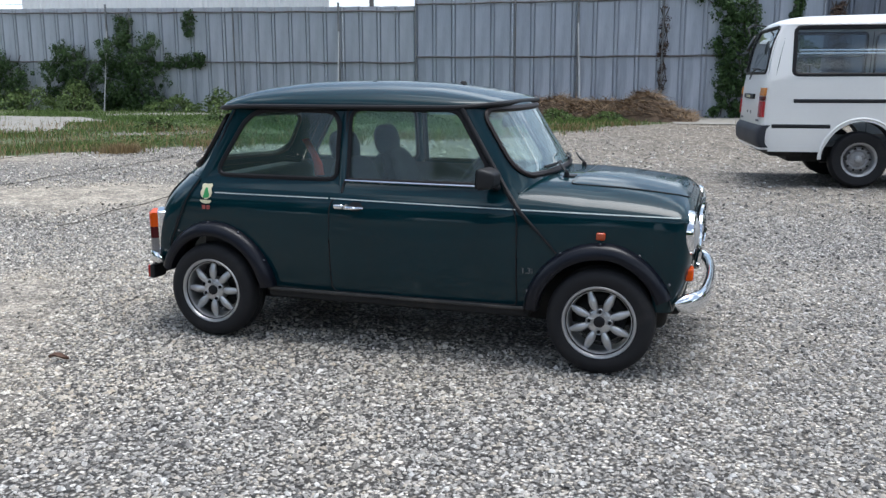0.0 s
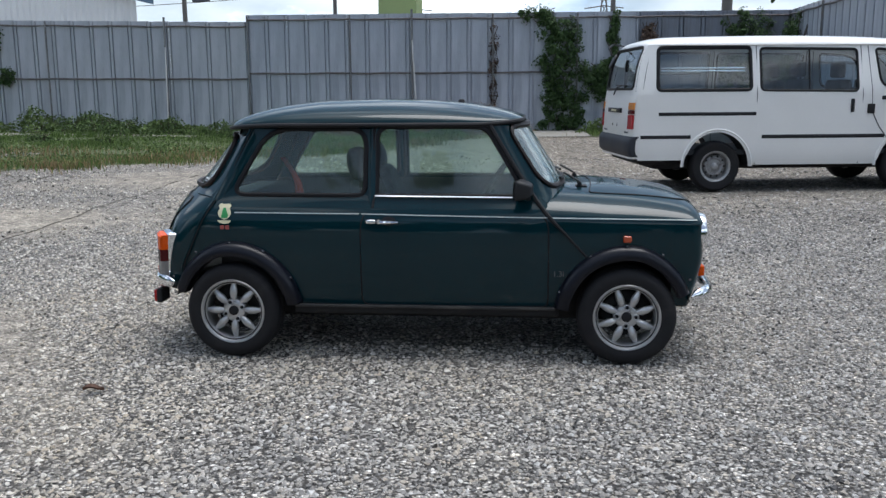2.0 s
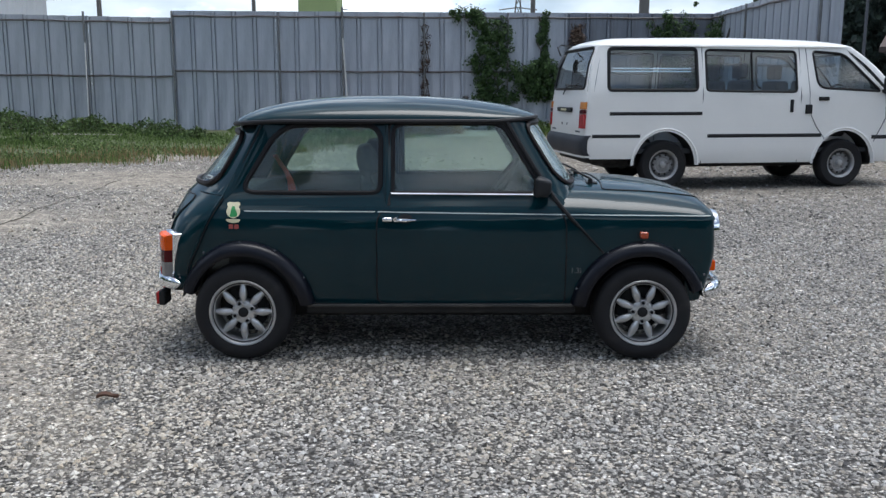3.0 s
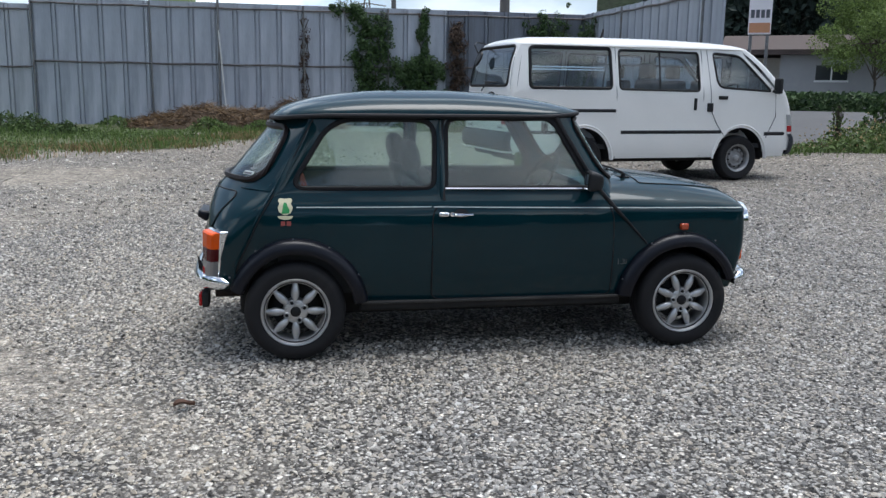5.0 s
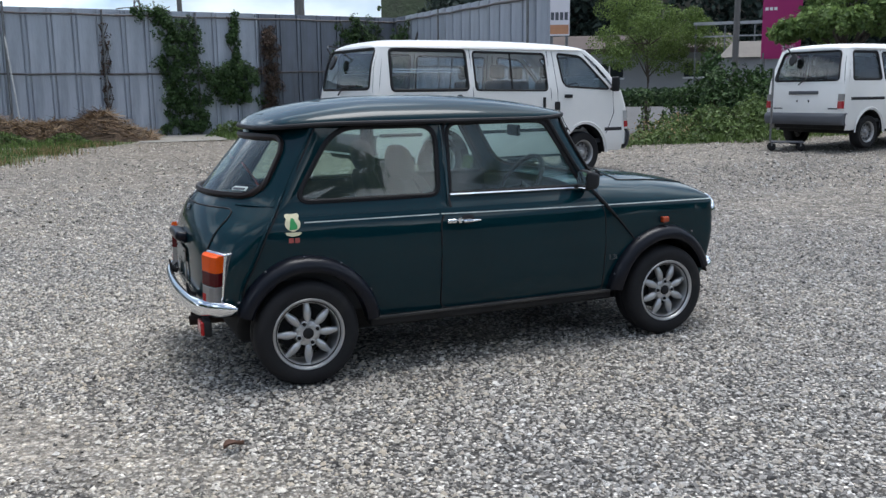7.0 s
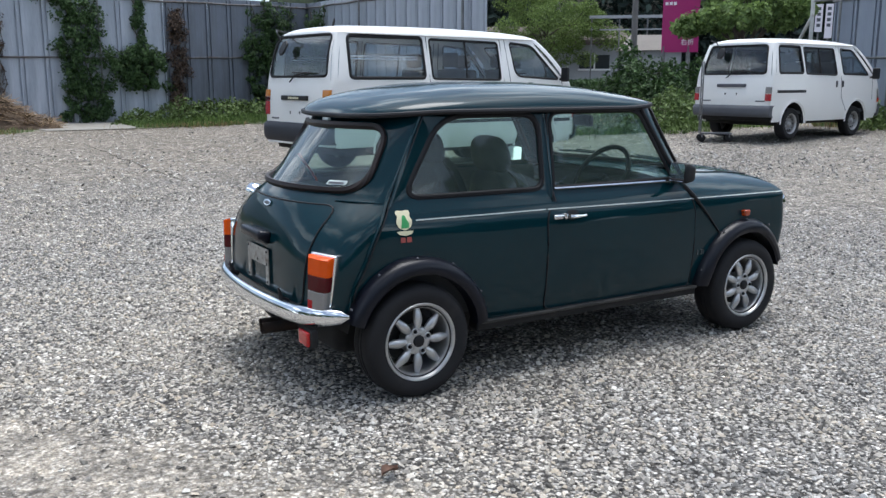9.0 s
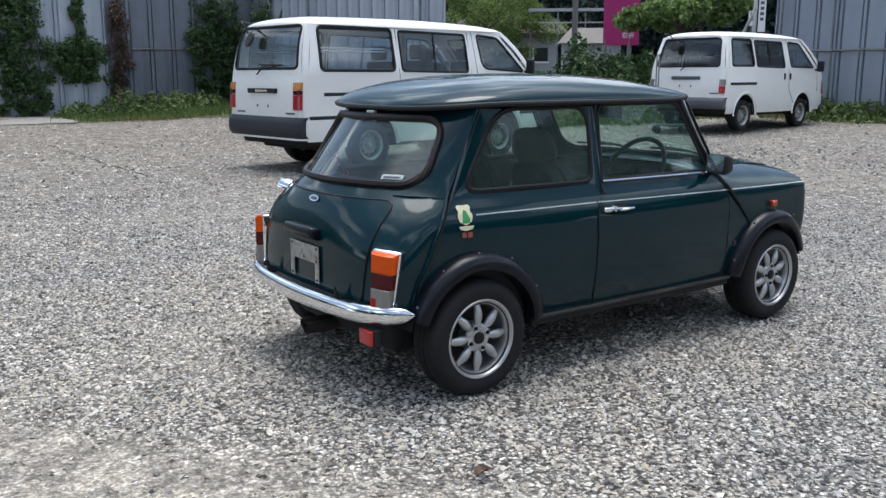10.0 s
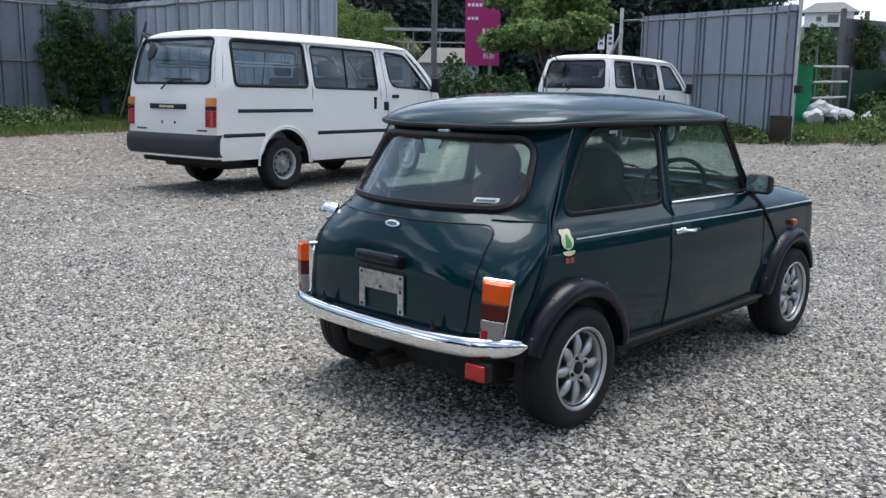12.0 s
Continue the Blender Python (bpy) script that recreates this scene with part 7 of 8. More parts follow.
for cx, cy, r, h, n in ((-23.03, 21.6, 1.3, 1.1, 1500), (-20.84, 21.6, 1.2, 1.25, 1600), (-27.6, 21.6, 1.4, 0.9, 1300), (-16.87, 21.6, 0.9, 0.75, 900), (-14.9, 21.6, 1.0, 0.9, 1100), (-13.09, 21.6, 0.8, 0.8, 800), (-10.95, 21.6, 0.9, 0.5, 900), (-9.54, 20.76, 0.7, 0.35, 500), (4.86, 21.6, 1.2, 0.75, 1100), (3.77, 21.6, 0.9, 0.8, 800), (6.02, 21.6, 1.0, 0.6, 800), (2.76, 21.6, 0.7, 0.5, 500), (-5.67, 21.29, 0.8, 0.4, 500), (-3.08, 19.82, 0.7, 0.4, 500), (-1.71, 20.03, 0.6, 0.35, 400), (-9.96, 16.24, 0.5, 0.35, 300), (-11.55, 13.38, 0.5, 0.4, 300)):
    shrub(cx, cy, r, h, n, WEED, "leafy green weeds before the hoarding", 0.06)
for cx, cy, r, h, n in ((-7.2, 18.3, 0.55, 0.42, 520), (-6.5, 18.2, 0.5, 0.38, 460), (-7.7, 19.6, 0.65, 0.50, 600), (-8.6, 20.3, 0.6, 0.50, 520), (-11.3, 19.8, 0.8, 0.75, 900), (-12.4, 20.6, 0.8, 0.85, 900), (-10.2, 20.6, 0.6, 0.65, 600), (-13.6, 20.9, 0.7, 0.65, 600), (-12.2, 17.0, 0.4, 0.35, 260)):
    shrub(cx, cy, r, h, n, WEED_D, "dark leafy weeds standing in the grass", 0.05)
for cx, cy, r, h, n in ((16.6, 9.5, 0.9, 0.55, 900), (16.3, 8.5, 0.8, 0.60, 900), (16.2, 7.5, 0.8, 0.55, 800), (16.3, 6.6, 0.6, 0.40, 500), (16.6, 5.6, 0.6, 0.35, 400), (17.4, 4.4, 0.7, 0.35, 400), (19.6, 4.6, 1.0, 0.5, 700), (21.5, 4.6, 1.2, 0.6, 800), (23.0, 5.8, 1.1, 0.9, 900)):
    shrub(cx, cy, r, h, n, WEED, "rank green weeds at the hoarding's foot", 0.06)
for cx, cy, r, h, n in ((10.3, 11.1, 0.7, 0.28, 500), (11.6, 11.0, 1.0, 0.5, 1000), (12.9, 11.2, 1.2, 0.75, 1300), (12.4, 12.4, 1.2, 0.75, 1500), (13.7, 12.6, 1.3, 0.95, 1600), (14.6, 11.6, 1.0, 0.9, 1000), (14.9, 13.2, 1.2, 1.0, 1300)):
    shrub(cx, cy, r, h, n, WEED, "tangled green weeds on the road verge", 0.065)
shrub(14.3, 14.2, 1.25, 2.2, 3600, IVY, "dark overgrown bush on the road verge", 0.08)
shrub(15.9, 14.0, 1.1, 1.9, 2600, IVY, "dark overgrown bush beside the sign", 0.08)
vs, fs = tube([(10.95, 12.9, 0.1), (10.97, 12.9, 1.1)], 0.035, 7)
tagged(link("stake", vs, fs, BARK), "short weathered wooden stake in the verge", "post")
shrub(10.96, 12.9, 0.22, 1.15, 160, WEED, "creeper on a short wooden stake", 0.05)


def cuttings():
    """The heap of dead stalks."""
    heap = thing("cuttings_heap", label="brown heap of dead stalks and garden cuttings", category="compost heap")

    def mound(u, v):
        x, y = -5.67 + 6.36 * u, 20.1 + 2.2 * v
        f = math.sin(math.pi * u) ** 0.6 * math.sin(math.pi * v) ** 0.8
        h = 0.44 * f + 0.38 * math.exp(-((x + 0.82) / 0.65) ** 2) * math.sin(math.pi * v) + 0.15 * math.exp(-((x + 3.44) / 0.9) ** 2) * math.sin(math.pi * v)
        return x, y, rise(x, y) - 0.02 + h * (1 + 0.35 * noise.noise((x * 2.2, y * 2.2, 1.0)))

    vs, fs = grid(mound, 50, 22)
    link("rotted_core", vs, fs, surface("rotted_stalks", (0.085, 0.055, 0.035), 0.95, var=0.4, big=3.0, bump=0.9, depth=0.03), heap)
    n = 5200
    u, v = RNG.uniform(0.03, 0.97, n), RNG.uniform(0.05, 0.95, n)
    base = np.array([mound(a, b) for a, b in zip(u, v)])
    a, t = RNG.uniform(0, 2 * np.pi, n), RNG.uniform(-0.25, 0.55, n)
    l = RNG.uniform(0.10, 0.40, n)
    d = np.stack([np.cos(a) * np.cos(t), np.sin(a) * np.cos(t), np.sin(t)], 1) * l[:, None]
    w = np.stack([-np.sin(a), np.cos(a), np.full(n, 0.6)], 1) * 0.009
    p0, p1 = base + [0, 0, 0.02], base + d + [0, 0, 0.03]
    vv = np.stack([p0 - w, p0 + w, p1 + w * 0.5, p1 - w * 0.5], 1).reshape(-1, 3)
    ff = [[i, i + 1, i + 2, i + 3] for i in (np.arange(n) * 4).tolist()]
    fast("straw", vv, ff, STRAW, heap)["kind"] = "stuff"


cuttings()


# ---- trees ----
def tree(cx, cy, h, crown_r, crown_z, n, mat, label, size=0.13, trunk=0.12, flatk=0.75):
    t = thing("tree", label=label, category="tree")
    z0 = rise(cx, cy)
    so = Soup()
    vs, fs = tube([(cx, cy, z0 - 0.1), (cx + 0.08, cy, z0 + h * 0.22), (cx - 0.05, cy + 0.05, z0 + h * 0.5), (cx, cy, z0 + h * 0.8)], [trunk, trunk * 0.8, trunk * 0.55, trunk * 0.2], 8)
    so.add(vs, fs)
    rng = random.Random(int(cx * 100 + cy))
    tips = []
    for k in range(16):
        a, s = rng.uniform(0, 6.28), z0 + h * rng.uniform(0.22, 0.6)
        r = crown_r * rng.uniform(0.45, 0.95)
        e = Vector((cx + r * math.cos(a), cy + r * math.sin(a), crown_z + crown_r * flatk * rng.uniform(-0.5, 0.75)))
        m = Vector((cx, cy, s)).lerp(e, 0.5) + Vector((0, 0, 0.25))
        vs, fs = tube([(cx, cy, s), tuple(m), tuple(e)], [trunk * 0.45, trunk * 0.28, 0.012], 6)
        so.add(vs, fs)
        tips.append(e)
    so.link("trunk", BARK, t)
    cs, ns = [], []
    per = n // (len(tips) * 3)
    for e in tips:
        for q in range(3):
            c = e + Vector((rng.gauss(0, 1), rng.gauss(0, 1), rng.gauss(0, 0.7))) * crown_r * 0.22
            p = RNG.normal(0, 1, (per, 3))
            p /= np.linalg.norm(p, axis=1, keepdims=True)
            rad = crown_r * rng.uniform(0.16, 0.32) * RNG.uniform(0.3, 1.0, (per, 1)) ** 0.5
            cs.append(np.array(c) + p * rad * [1, 1, 0.7])
            ns.append(p * 0.5 + [0, 0, 0.8])
    leaves("crown", np.concatenate(cs), np.concatenate(ns), size, mat, parent=t)
    return t


tree(31.75, 40.8, 6.4, 3.7, 4.4, 25000, TREE_F, "feathery light green tree beside the road", 0.078, 0.10, 0.55)
tree(23.3, 18.3, 5.6, 2.25, 3.95, 13000, TREE_L, "bright green leafy tree in front of the pink sign", 0.11, 0.12, 0.8)


def woods(name, arc, n, mat, label, h, size):
    """Far woods: a bank of crowns along an arc of the plan."""
    cs, ns = [], []
    rng = random.Random(name)
    r0, r1, a0, a1, cx, cy = arc
    for k in range(n):
        a, r = radians(rng.uniform(a0, a1)), rng.uniform(r0, r1)
        c = np.array([cx + r * math.sin(a), cy + r * math.cos(a), rng.uniform(0.15, 0.9) * h])
        rad = rng.uniform(0.22, 0.42) * h * 0.45
        p = RNG.normal(0, 1, (90, 3))
        p /= np.linalg.norm(p, axis=1, keepdims=True)
        cs.append(c + p * rad * [1, 1, 0.9] * RNG.uniform(0.7, 1.05, (90, 1)))
        ns.append(p)
    c = np.concatenate(cs)
    c[:, 2] = np.maximum(c[:, 2], 0.3)
    return leaves(name, c, np.concatenate(ns), size, mat, label, category="trees", kind="stuff", spread=0.5)


woods("far_woods", (78, 100, 24, 64.3, -2, -4), 1050, TREE_H, "dark wooded hillside behind the road", 17.0, 0.36)
woods("far_woods", (40, 56, 64, 84, -2, -4), 260, TREE_D, "green scrub behind the builder's yard", 4.2, 0.22)
woods("far_woods", (92, 112, 4, 24, -2, -4), 90, TREE_D, "far trees over the hoarding", 9.0, 0.7)
woods("woodland", (24, 30, 92, 170, 0, -2), 300, TREE_D, "dark trees along the far side of the road", 6.2, 0.42)
woods("woodland", (26, 32, 165, 300, 0, -2), 330, TREE_D, "dark trees round the near side of the yard", 8.0, 0.55)
vs, fs = grid(lambda u, v: (-2 + (112 + 10 * v) * math.sin(radians(20 + 45 * u)), -4 + (112 + 10 * v) * math.cos(radians(20 + 45 * u)), -1 + (15 + 5 * math.sin(u * 9) - 8 * max(0.0, u - 0.85) / 0.15) * v), 40, 3)
tagged(link("hill", vs, fs, surface("dark_hill", (0.02, 0.035, 0.014), 0.95, var=0.4, big=0.15, fine=1.2, bump=0.6, depth=0.4)), "dark wooded hill on the horizon", "hill", kind="structure")
vs, fs = grid(lambda u, v: (-2 + (110 + 60 * v) * math.sin(radians(64 + 18 * u)), -4 + (110 + 60 * v) * math.cos(radians(64 + 18 * u)), -1 + 13 * v * (1 + 0.15 * math.sin(u * 7))), 16, 8)
tagged(link("hill", vs, fs, bpy.data.materials["dark_hill"]), "dark green hillside under a far house", "hill", kind="structure")
shr = thing("hedge_bank", label="dark clipped hedge bank across the road", category="hedge")
cc = np.stack([RNG.uniform(24, 52, 9000), RNG.uniform(-0.8, 0.8, 9000), RNG.uniform(0.2, 1.75, 9000)], 1)
cc = np.stack([12.5 + (cc[:, 0] - 24) * 0.66 + 0.55 * cc[:, 1], 38.0 - 0.46 * (cc[:, 0] - 24) + 0.8 * cc[:, 1], cc[:, 2] * 0.75 + 0.1], 1)
leaves("foliage", cc, np.tile([-0.5, -0.8, 0.4], (9000, 1)), 0.15, TREE_D, parent=shr)["kind"] = "stuff"

# ---- buildings, sign, poles ----
WALLP = surface("pale_render", (0.33, 0.335, 0.35), 0.85, 0, 0.08, 0.5, 12, 0.1, second=(0.36, 0.36, 0.37), amount=0.35)
BEIGE = surface("beige_sheet", (0.36, 0.34, 0.30), 0.8, 0, 0.1, 0.3, 9, 0.1)
ROOFB = surface("brown_roof", (0.075, 0.055, 0.05), 0.8, 0, 0.2, 0.6, 12, 0.3)
ROOFBLUE = surface("blue_roof", (0.05, 0.11, 0.19), 0.5, 0.1, 0.1, 0.6, 12, 0.1)
WHITEW = surface("white_cladding", (0.72, 0.73, 0.73), 0.6, 0, 0.04, 0.4, 20, 0.05)
LIME = surface("yellow_green_wall", (0.28, 0.36, 0.16), 0.8, 0, 0.08, 0.4, 9, 0.1)
PINK = surface("magenta_board", (0.36, 0.012, 0.13), 0.5, 0, 0.05, 0.8, 30, 0.02)
INK = surface("white_print", (0.78, 0.74, 0.77), 0.6, 0, 0.03, bump=0.0)
DARKGLASS = surface("dark_window", (0.03, 0.035, 0.04), 0.1, 0, 0.2, 1.0, bump=0.0)
NET = surface("green_net", (0.01, 0.20, 0.085), 0.8, 0, 0.15, 2.0, 60, 0.4)
TARP = surface("white_sacking", (0.50, 0.51, 0.52), 0.7, 0, 0.08, 3.0, 30, 0.3)


def box_part(name, dims, mat, parent, at=None, label="", bev=0.0):
    vs, fs = block(*dims, bev)
    return link(name, vs, fs, mat, parent, label, smooth=bev > 0, at=at)


house = thing("house", pose(35.1, 46.0, 0.6, 0, 0, -33), "low grey rendered house with a brown roof", "house")
box_part("wall", (-5.2, 5.2, -2.5, 2.5, 0, 3.35), WALLP, house)
box_part("wall", (-8.2, -5.2, -1.4, 2.5, 0, 3.0), BEIGE, house, label="beige side wing")
vs, fs = [(-8.9, -3.2, 3.45), (5.8, -3.2, 3.45), (5.8, 0.2, 4.5), (-8.9, 0.2, 4.5), (-8.9, -3.2, 3.15), (5.8, -3.2, 3.15), (5.8, 3.2, 3.15), (-8.9, 3.2, 3.15)], [[0, 1, 2, 3], [0, 4, 5, 1], [4, 7, 6, 5], [3, 2, 6, 7], [0, 3, 7, 4], [1, 5, 6, 2]]
link("roof", vs, fs, ROOFB, house, "dark brown roof", smooth=False)
for x0, x1 in ((-3.1, -1.3), (2.6, 4.6)):
    w = box_part("window", (x0, x1, -2.56, -2.49, 1.6, 2.5), DARKGLASS, house)
    box_part("window_frame", (x0 - 0.08, x1 + 0.08, -2.60, -2.50, 1.48, 1.6), WHITEW, w)
    box_part("mullion", ((x0 + x1) / 2 - 0.05, (x0 + x1) / 2 + 0.05, -2.60, -2.50, 1.6, 2.5), WHITEW, w)
box_part("door", (-7.3, -6.3, -1.46, -1.38, 0.2, 2.6), ROOFB, house)

shed = thing("warehouse", pose(55.9, 58, 0.95, 0, 0, -42), "large beige industrial shed behind the trees", "warehouse")
box_part("wall", (-9, 11, 0, 12, 5.2, 9.0), BEIGE, shed)
# solid wall in a near-black tone that stands for the opening's shade
box_part("wall", (-9, 11, 0.8, 12, 0, 5.2), surface("shed_shade_wall", (0.05, 0.065, 0.055), 0.8, var=0.2), shed, label="recessed ground floor, coloured dark for its shaded opening")
box_part("roof", (-10, 12, -1.0, 12.5, 9.0, 9.5), surface("grey_roof_edge", (0.24, 0.24, 0.24), 0.7), shed)
for k in range(5):
    box_part("column", (-8.6 + 4.6 * k, -8.35 + 4.6 * k, -0.1, 0.15, 0, 5.2), WHITEW, shed)
can = thing("canopy", pose(35.1, 36.6, 0.65, 0, 0, -42), "white steel canopy frame", "canopy")
box_part("roof_edge", (-2.6, 2.6, -0.15, 0.15, 4.45, 4.62), WALLP, can)
box_part("lower_beam", (-2.6, 2.6, -0.06, 0.06, 3.75, 3.83), WALLP, can)
for k in range(4):
    box_part("post", (-2.5 + 1.65 * k, -2.42 + 1.65 * k, -0.05, 0.05, 0, 4.45), PIPE, can)

hut = thing("hut", pose(29.4, 29.2, 0.6, 0, 0, -40), "low hut with a grey-brown roof behind the hedge", "hut")
box_part("wall", (-1.4, 1.4, -1.0, 1.0, 0, 2.3), WALLP, hut)
vs, fs = [(-1.7, -1.3, 2.25), (1.7, -1.3, 2.25), (1.7, 1.3, 2.25), (-1.7, 1.3, 2.25), (-1.0, 0, 3.05), (1.0, 0, 3.05)], [[0, 1, 5, 4], [1, 2, 5], [2, 3, 4, 5], [3, 0, 4], [0, 3, 2, 1]]
link("roof", vs, fs, surface("weathered_roof", (0.17, 0.155, 0.14), 0.85, fine=8, bump=0.3), hut, "weathered grey-brown roof", smooth=False)

barn = thing("storage_hall", pose(-31.4, 43.4, 0.6), "white corrugated hall with a blue roof", "hall")
so = Soup()
for k in range(60):
    x = -12 + 0.37 * k
    vs, fs = [(x, 0, 0), (x + 0.185, -0.06, 0), (x + 0.37, 0, 0), (x, 0, 8.8 - abs(k - 24) * 0.0), (x + 0.185, -0.06, 8.8), (x + 0.37, 0, 8.8)], [[0, 1, 4, 3], [1, 2, 5, 4]]
    vs = [(a, b, c if c == 0 else min(8.8, 5.95 + max(0.0, (10.2 - a)) * 0.28)) for a, b, c in vs]
    so.add(vs, fs)
so.link("wall", WHITEW, barn, "white corrugated wall", smooth=False)
vs, fs = block(-14, 10.7, -0.5, 1.2, -0.12, 0.16)
link("roof", [(a, b, c + 5.98 + max(0.0, 10.2 - a) * 0.28) for a, b, c in vs], fs, ROOFBLUE, barn, "blue sheet roof", smooth=False)

block_h = thing("tower_block", pose(-9.39, 62.8, 0.55), "distant yellow-green plain building", "building")
box_part("wall", (-1.45, 1.45, 0, 4, 0, 9.6), LIME, block_h)
box_part("parapet", (-1.5, 1.5, -0.05, 4.05, 9.6, 9.8), LIME, block_h)

sign = thing("billboard", pose(24.93, 23.09, 0.5, 0, 0, -46), "tall magenta roadside sign with white lettering", "sign")
box_part("board", (-0.64, 0.84, -0.08, 0.08, 2.05, 7.2), PINK, sign)
for z, w0, w1, hgt in ((4.86, -0.55, 0.70, 0.16), (4.50, -0.55, 0.12, 0.13), (3.95, -0.55, -0.05, 0.12), (3.25, 0.10, 0.24, 0.34), (2.95, 0.12, 0.60, 0.13), (2.70, 0.10, 0.62, 0.14)):
    k = max(1, int((w1 - w0) / 0.16))
    for j in range(k):
        a = w0 + (w1 - w0) * j / k
        box_part("lettering_bar", (a, a + (w1 - w0) / k * 0.72, -0.095, -0.082, z, z + hgt), INK, sign)
cu = bpy.data.curves.new("turn_right_lettering", "FONT")
cu.body, cu.size, cu.extrude = "右折", 0.27, 0.004
cu.materials.append(INK)
tx = new("lettering", cu)
tx.parent = sign
tx.matrix_basis = pose(0.12, -0.09, 2.36, 90, 0, 0)
for x in (-0.55, 0.45):
    vs, fs = tube([(x, 0, -0.3), (x, 0, 2.3)], 0.09, 10)
    link("post", vs, fs, PIPE, sign)

small = thing("roadside_board", pose(13.55, 21.2, 0.42, 0, 0, -30), "white and orange roadside board on two posts", "sign")
box_part("board", (-0.34, 0.34, -0.05, 0.05, 2.75, 5.6), INK, small)
box_part("panel_band", (-0.31, 0.31, -0.058, -0.052, 2.8, 3.1), surface("faded_orange", (0.55, 0.26, 0.14), 0.7), small)
for k in range(4):
    box_part("lettering_bar", (-0.28 + 0.15 * k, -0.17 + 0.15 * k, -0.058, -0.052, 3.25, 3.5), VGREY, small)
for x in (-0.25, 0.25):
    vs, fs = tube([(x, 0.02, -0.3), (x, 0.02, 5.6)], 0.05, 8)
    link("post", vs, fs, PIPE, small)
lamp = thing("street_lamp", pose(13.35, 23.4, 0.3), "twin-headed white street lamp", "street lamp")
vs, fs = tube([(0, 0, -0.3), (0, 0, 4.6)], 0.05, 8)
link("pole", vs, fs, VGREY, lamp)
for s in (-1, 1):
    vs, fs = tube([(0, 0, 4.4), (s * 0.35, 0, 4.55)], 0.03, 6)
    link("arm", vs, fs, VGREY, lamp)
    vs, fs = turned([(0.0, -0.22), (0.14, -0.16), (0.2, 0.0), (0.12, 0.12), (0.0, 0.16)], 14, "z")
    link("lamp_head", vs, fs, INK, lamp, "white lamp globe", at=Matrix.Translation((s * 0.42, 0, 4.62)))

POLE = surface("pole_grey", (0.125, 0.12, 0.115), 0.8, 0, 0.12, 1.0, 20, 0.1)
for x, y, h, r, lab in ((27.6, 28.5, 11, 0.16, "grey concrete utility pole"), (6.3, 58, 12, 0.20, "grey concrete utility pole"), (11.6, 47, 8.6, 0.35, "dark round chimney pole"), (-17.1, 40, 9, 0.14, "grey lamp pole behind the hoarding"), (-14.0, 62, 10, 0.18, "grey utility pole behind the hoarding"),):
    p = thing("utility_pole", pose(x, y, rise(x, y) - 0.2), lab, "pole")
    vs, fs = tube([(0, 0, 0), (0, 0, h)], [r, r * 0.75], 10)
    link("mast", vs, fs, POLE, p)
    if h > 8.9:
        box_part("cross_arm", (-0.8, 0.8, -0.05, 0.05, h - 0.9, h - 0.78), POLE, p)
        for k in (-0.7, 0.0, 0.7):
            vs, fs = turned([(0.0, 0.16), (0.05, 0.14), (0.06, 0.0)], 8, "z")
            link("insulator", vs, fs, INK, p, at=Matrix.Translation((k, 0, h - 0.78)))
vs, fs = block(-0.45, 0.45, -0.1, 0.1, -0.08, 0.08, 0.04)
lm = thing("street_lamp", pose(-16.2, 40, 6.15), "dark flat lamp head on a pole", "street lamp")
link("lamp_head", vs, fs, VGREY, lm)
for (a, b), sag in ((((-60, 52, 7.4), (-14, 62, 9.0)), 0.8), (((-14, 62, 9.0), (6.3, 58, 11.0)), 1.0), (((6.3, 58, 10.8), (30, 52, 12)), 1.0), (((-60, 54, 8.6), (-14, 62, 9.6)), 0.8), (((-14, 62, 9.5), (6.3, 58, 11.3)), 0.9)):
    pts = [tuple(Vector(a).lerp(Vector(b), k / 14) - Vector((0, 0, sag * 4 * (k / 14) * (1 - k / 14)))) for k in range(15)]
    vs, fs = tube(pts, 0.025, 5)
    tagged(link("overhead_cable", vs, fs, VBLACK), "thin dark overhead cable behind the hoarding", "cable")


def pylon(x, y, h):
    t = thing("pylon", pose(x, y, 0), "far grey lattice power pylon", "pylon")
    for sx in (-1, 1):
        for sy in (-1, 1):
            vs, fs = tube([(sx * h * 0.09, sy * h * 0.09, 0), (sx * h * 0.02, sy * h * 0.02, h * 0.75), (0, 0, h)], 0.22, 5)
            link("leg", vs, fs, POLE, t)
    for k in range(7):
        z0, z1 = h * (0.3 + 0.09 * k), h * (0.39 + 0.09 * k)
        w0, w1 = h * (0.09 - 0.07 * z0 / h / 0.75), h * (0.09 - 0.07 * min(1, z1 / h / 0.75))
        vs, fs = tube([(-w0, -w0, z0), (w1, -w1, z1)], 0.14, 4)
        link("lattice", vs, fs, POLE, t)
        vs, fs = tube([(w0, -w0, z0), (-w1, -w1, z1)], 0.14, 4)
        link("lattice", vs, fs, POLE, t)
    for z, w in ((0.72, 0.16), (0.82, 0.14), (0.92, 0.11)):
        vs, fs = tube([(-h * w, 0, h * z), (0, 0, h * (z + 0.02)), (h * w, 0, h * z)], 0.2, 4)
        link("arm", vs, fs, POLE, t)


pylon(-42, 330, 44)
pylon(28, 330, 44)

# ---- beyond the right hoarding: scaffold, net, sacks, far house ----
sc = thing("scaffold_rack", pose(0, -0.03, 0.18), "pipe rack hung with green netting", "scaffold")
for x, y in ((22.2, 7.65), (23.0, 7.45), (23.9, 7.25)):
    vs, fs = tube([(x, y, 0.1), (x, y, 2.65 if x < 22.5 else 2.1)], 0.03, 7)
    link("upright", vs, fs, PIPE, sc)
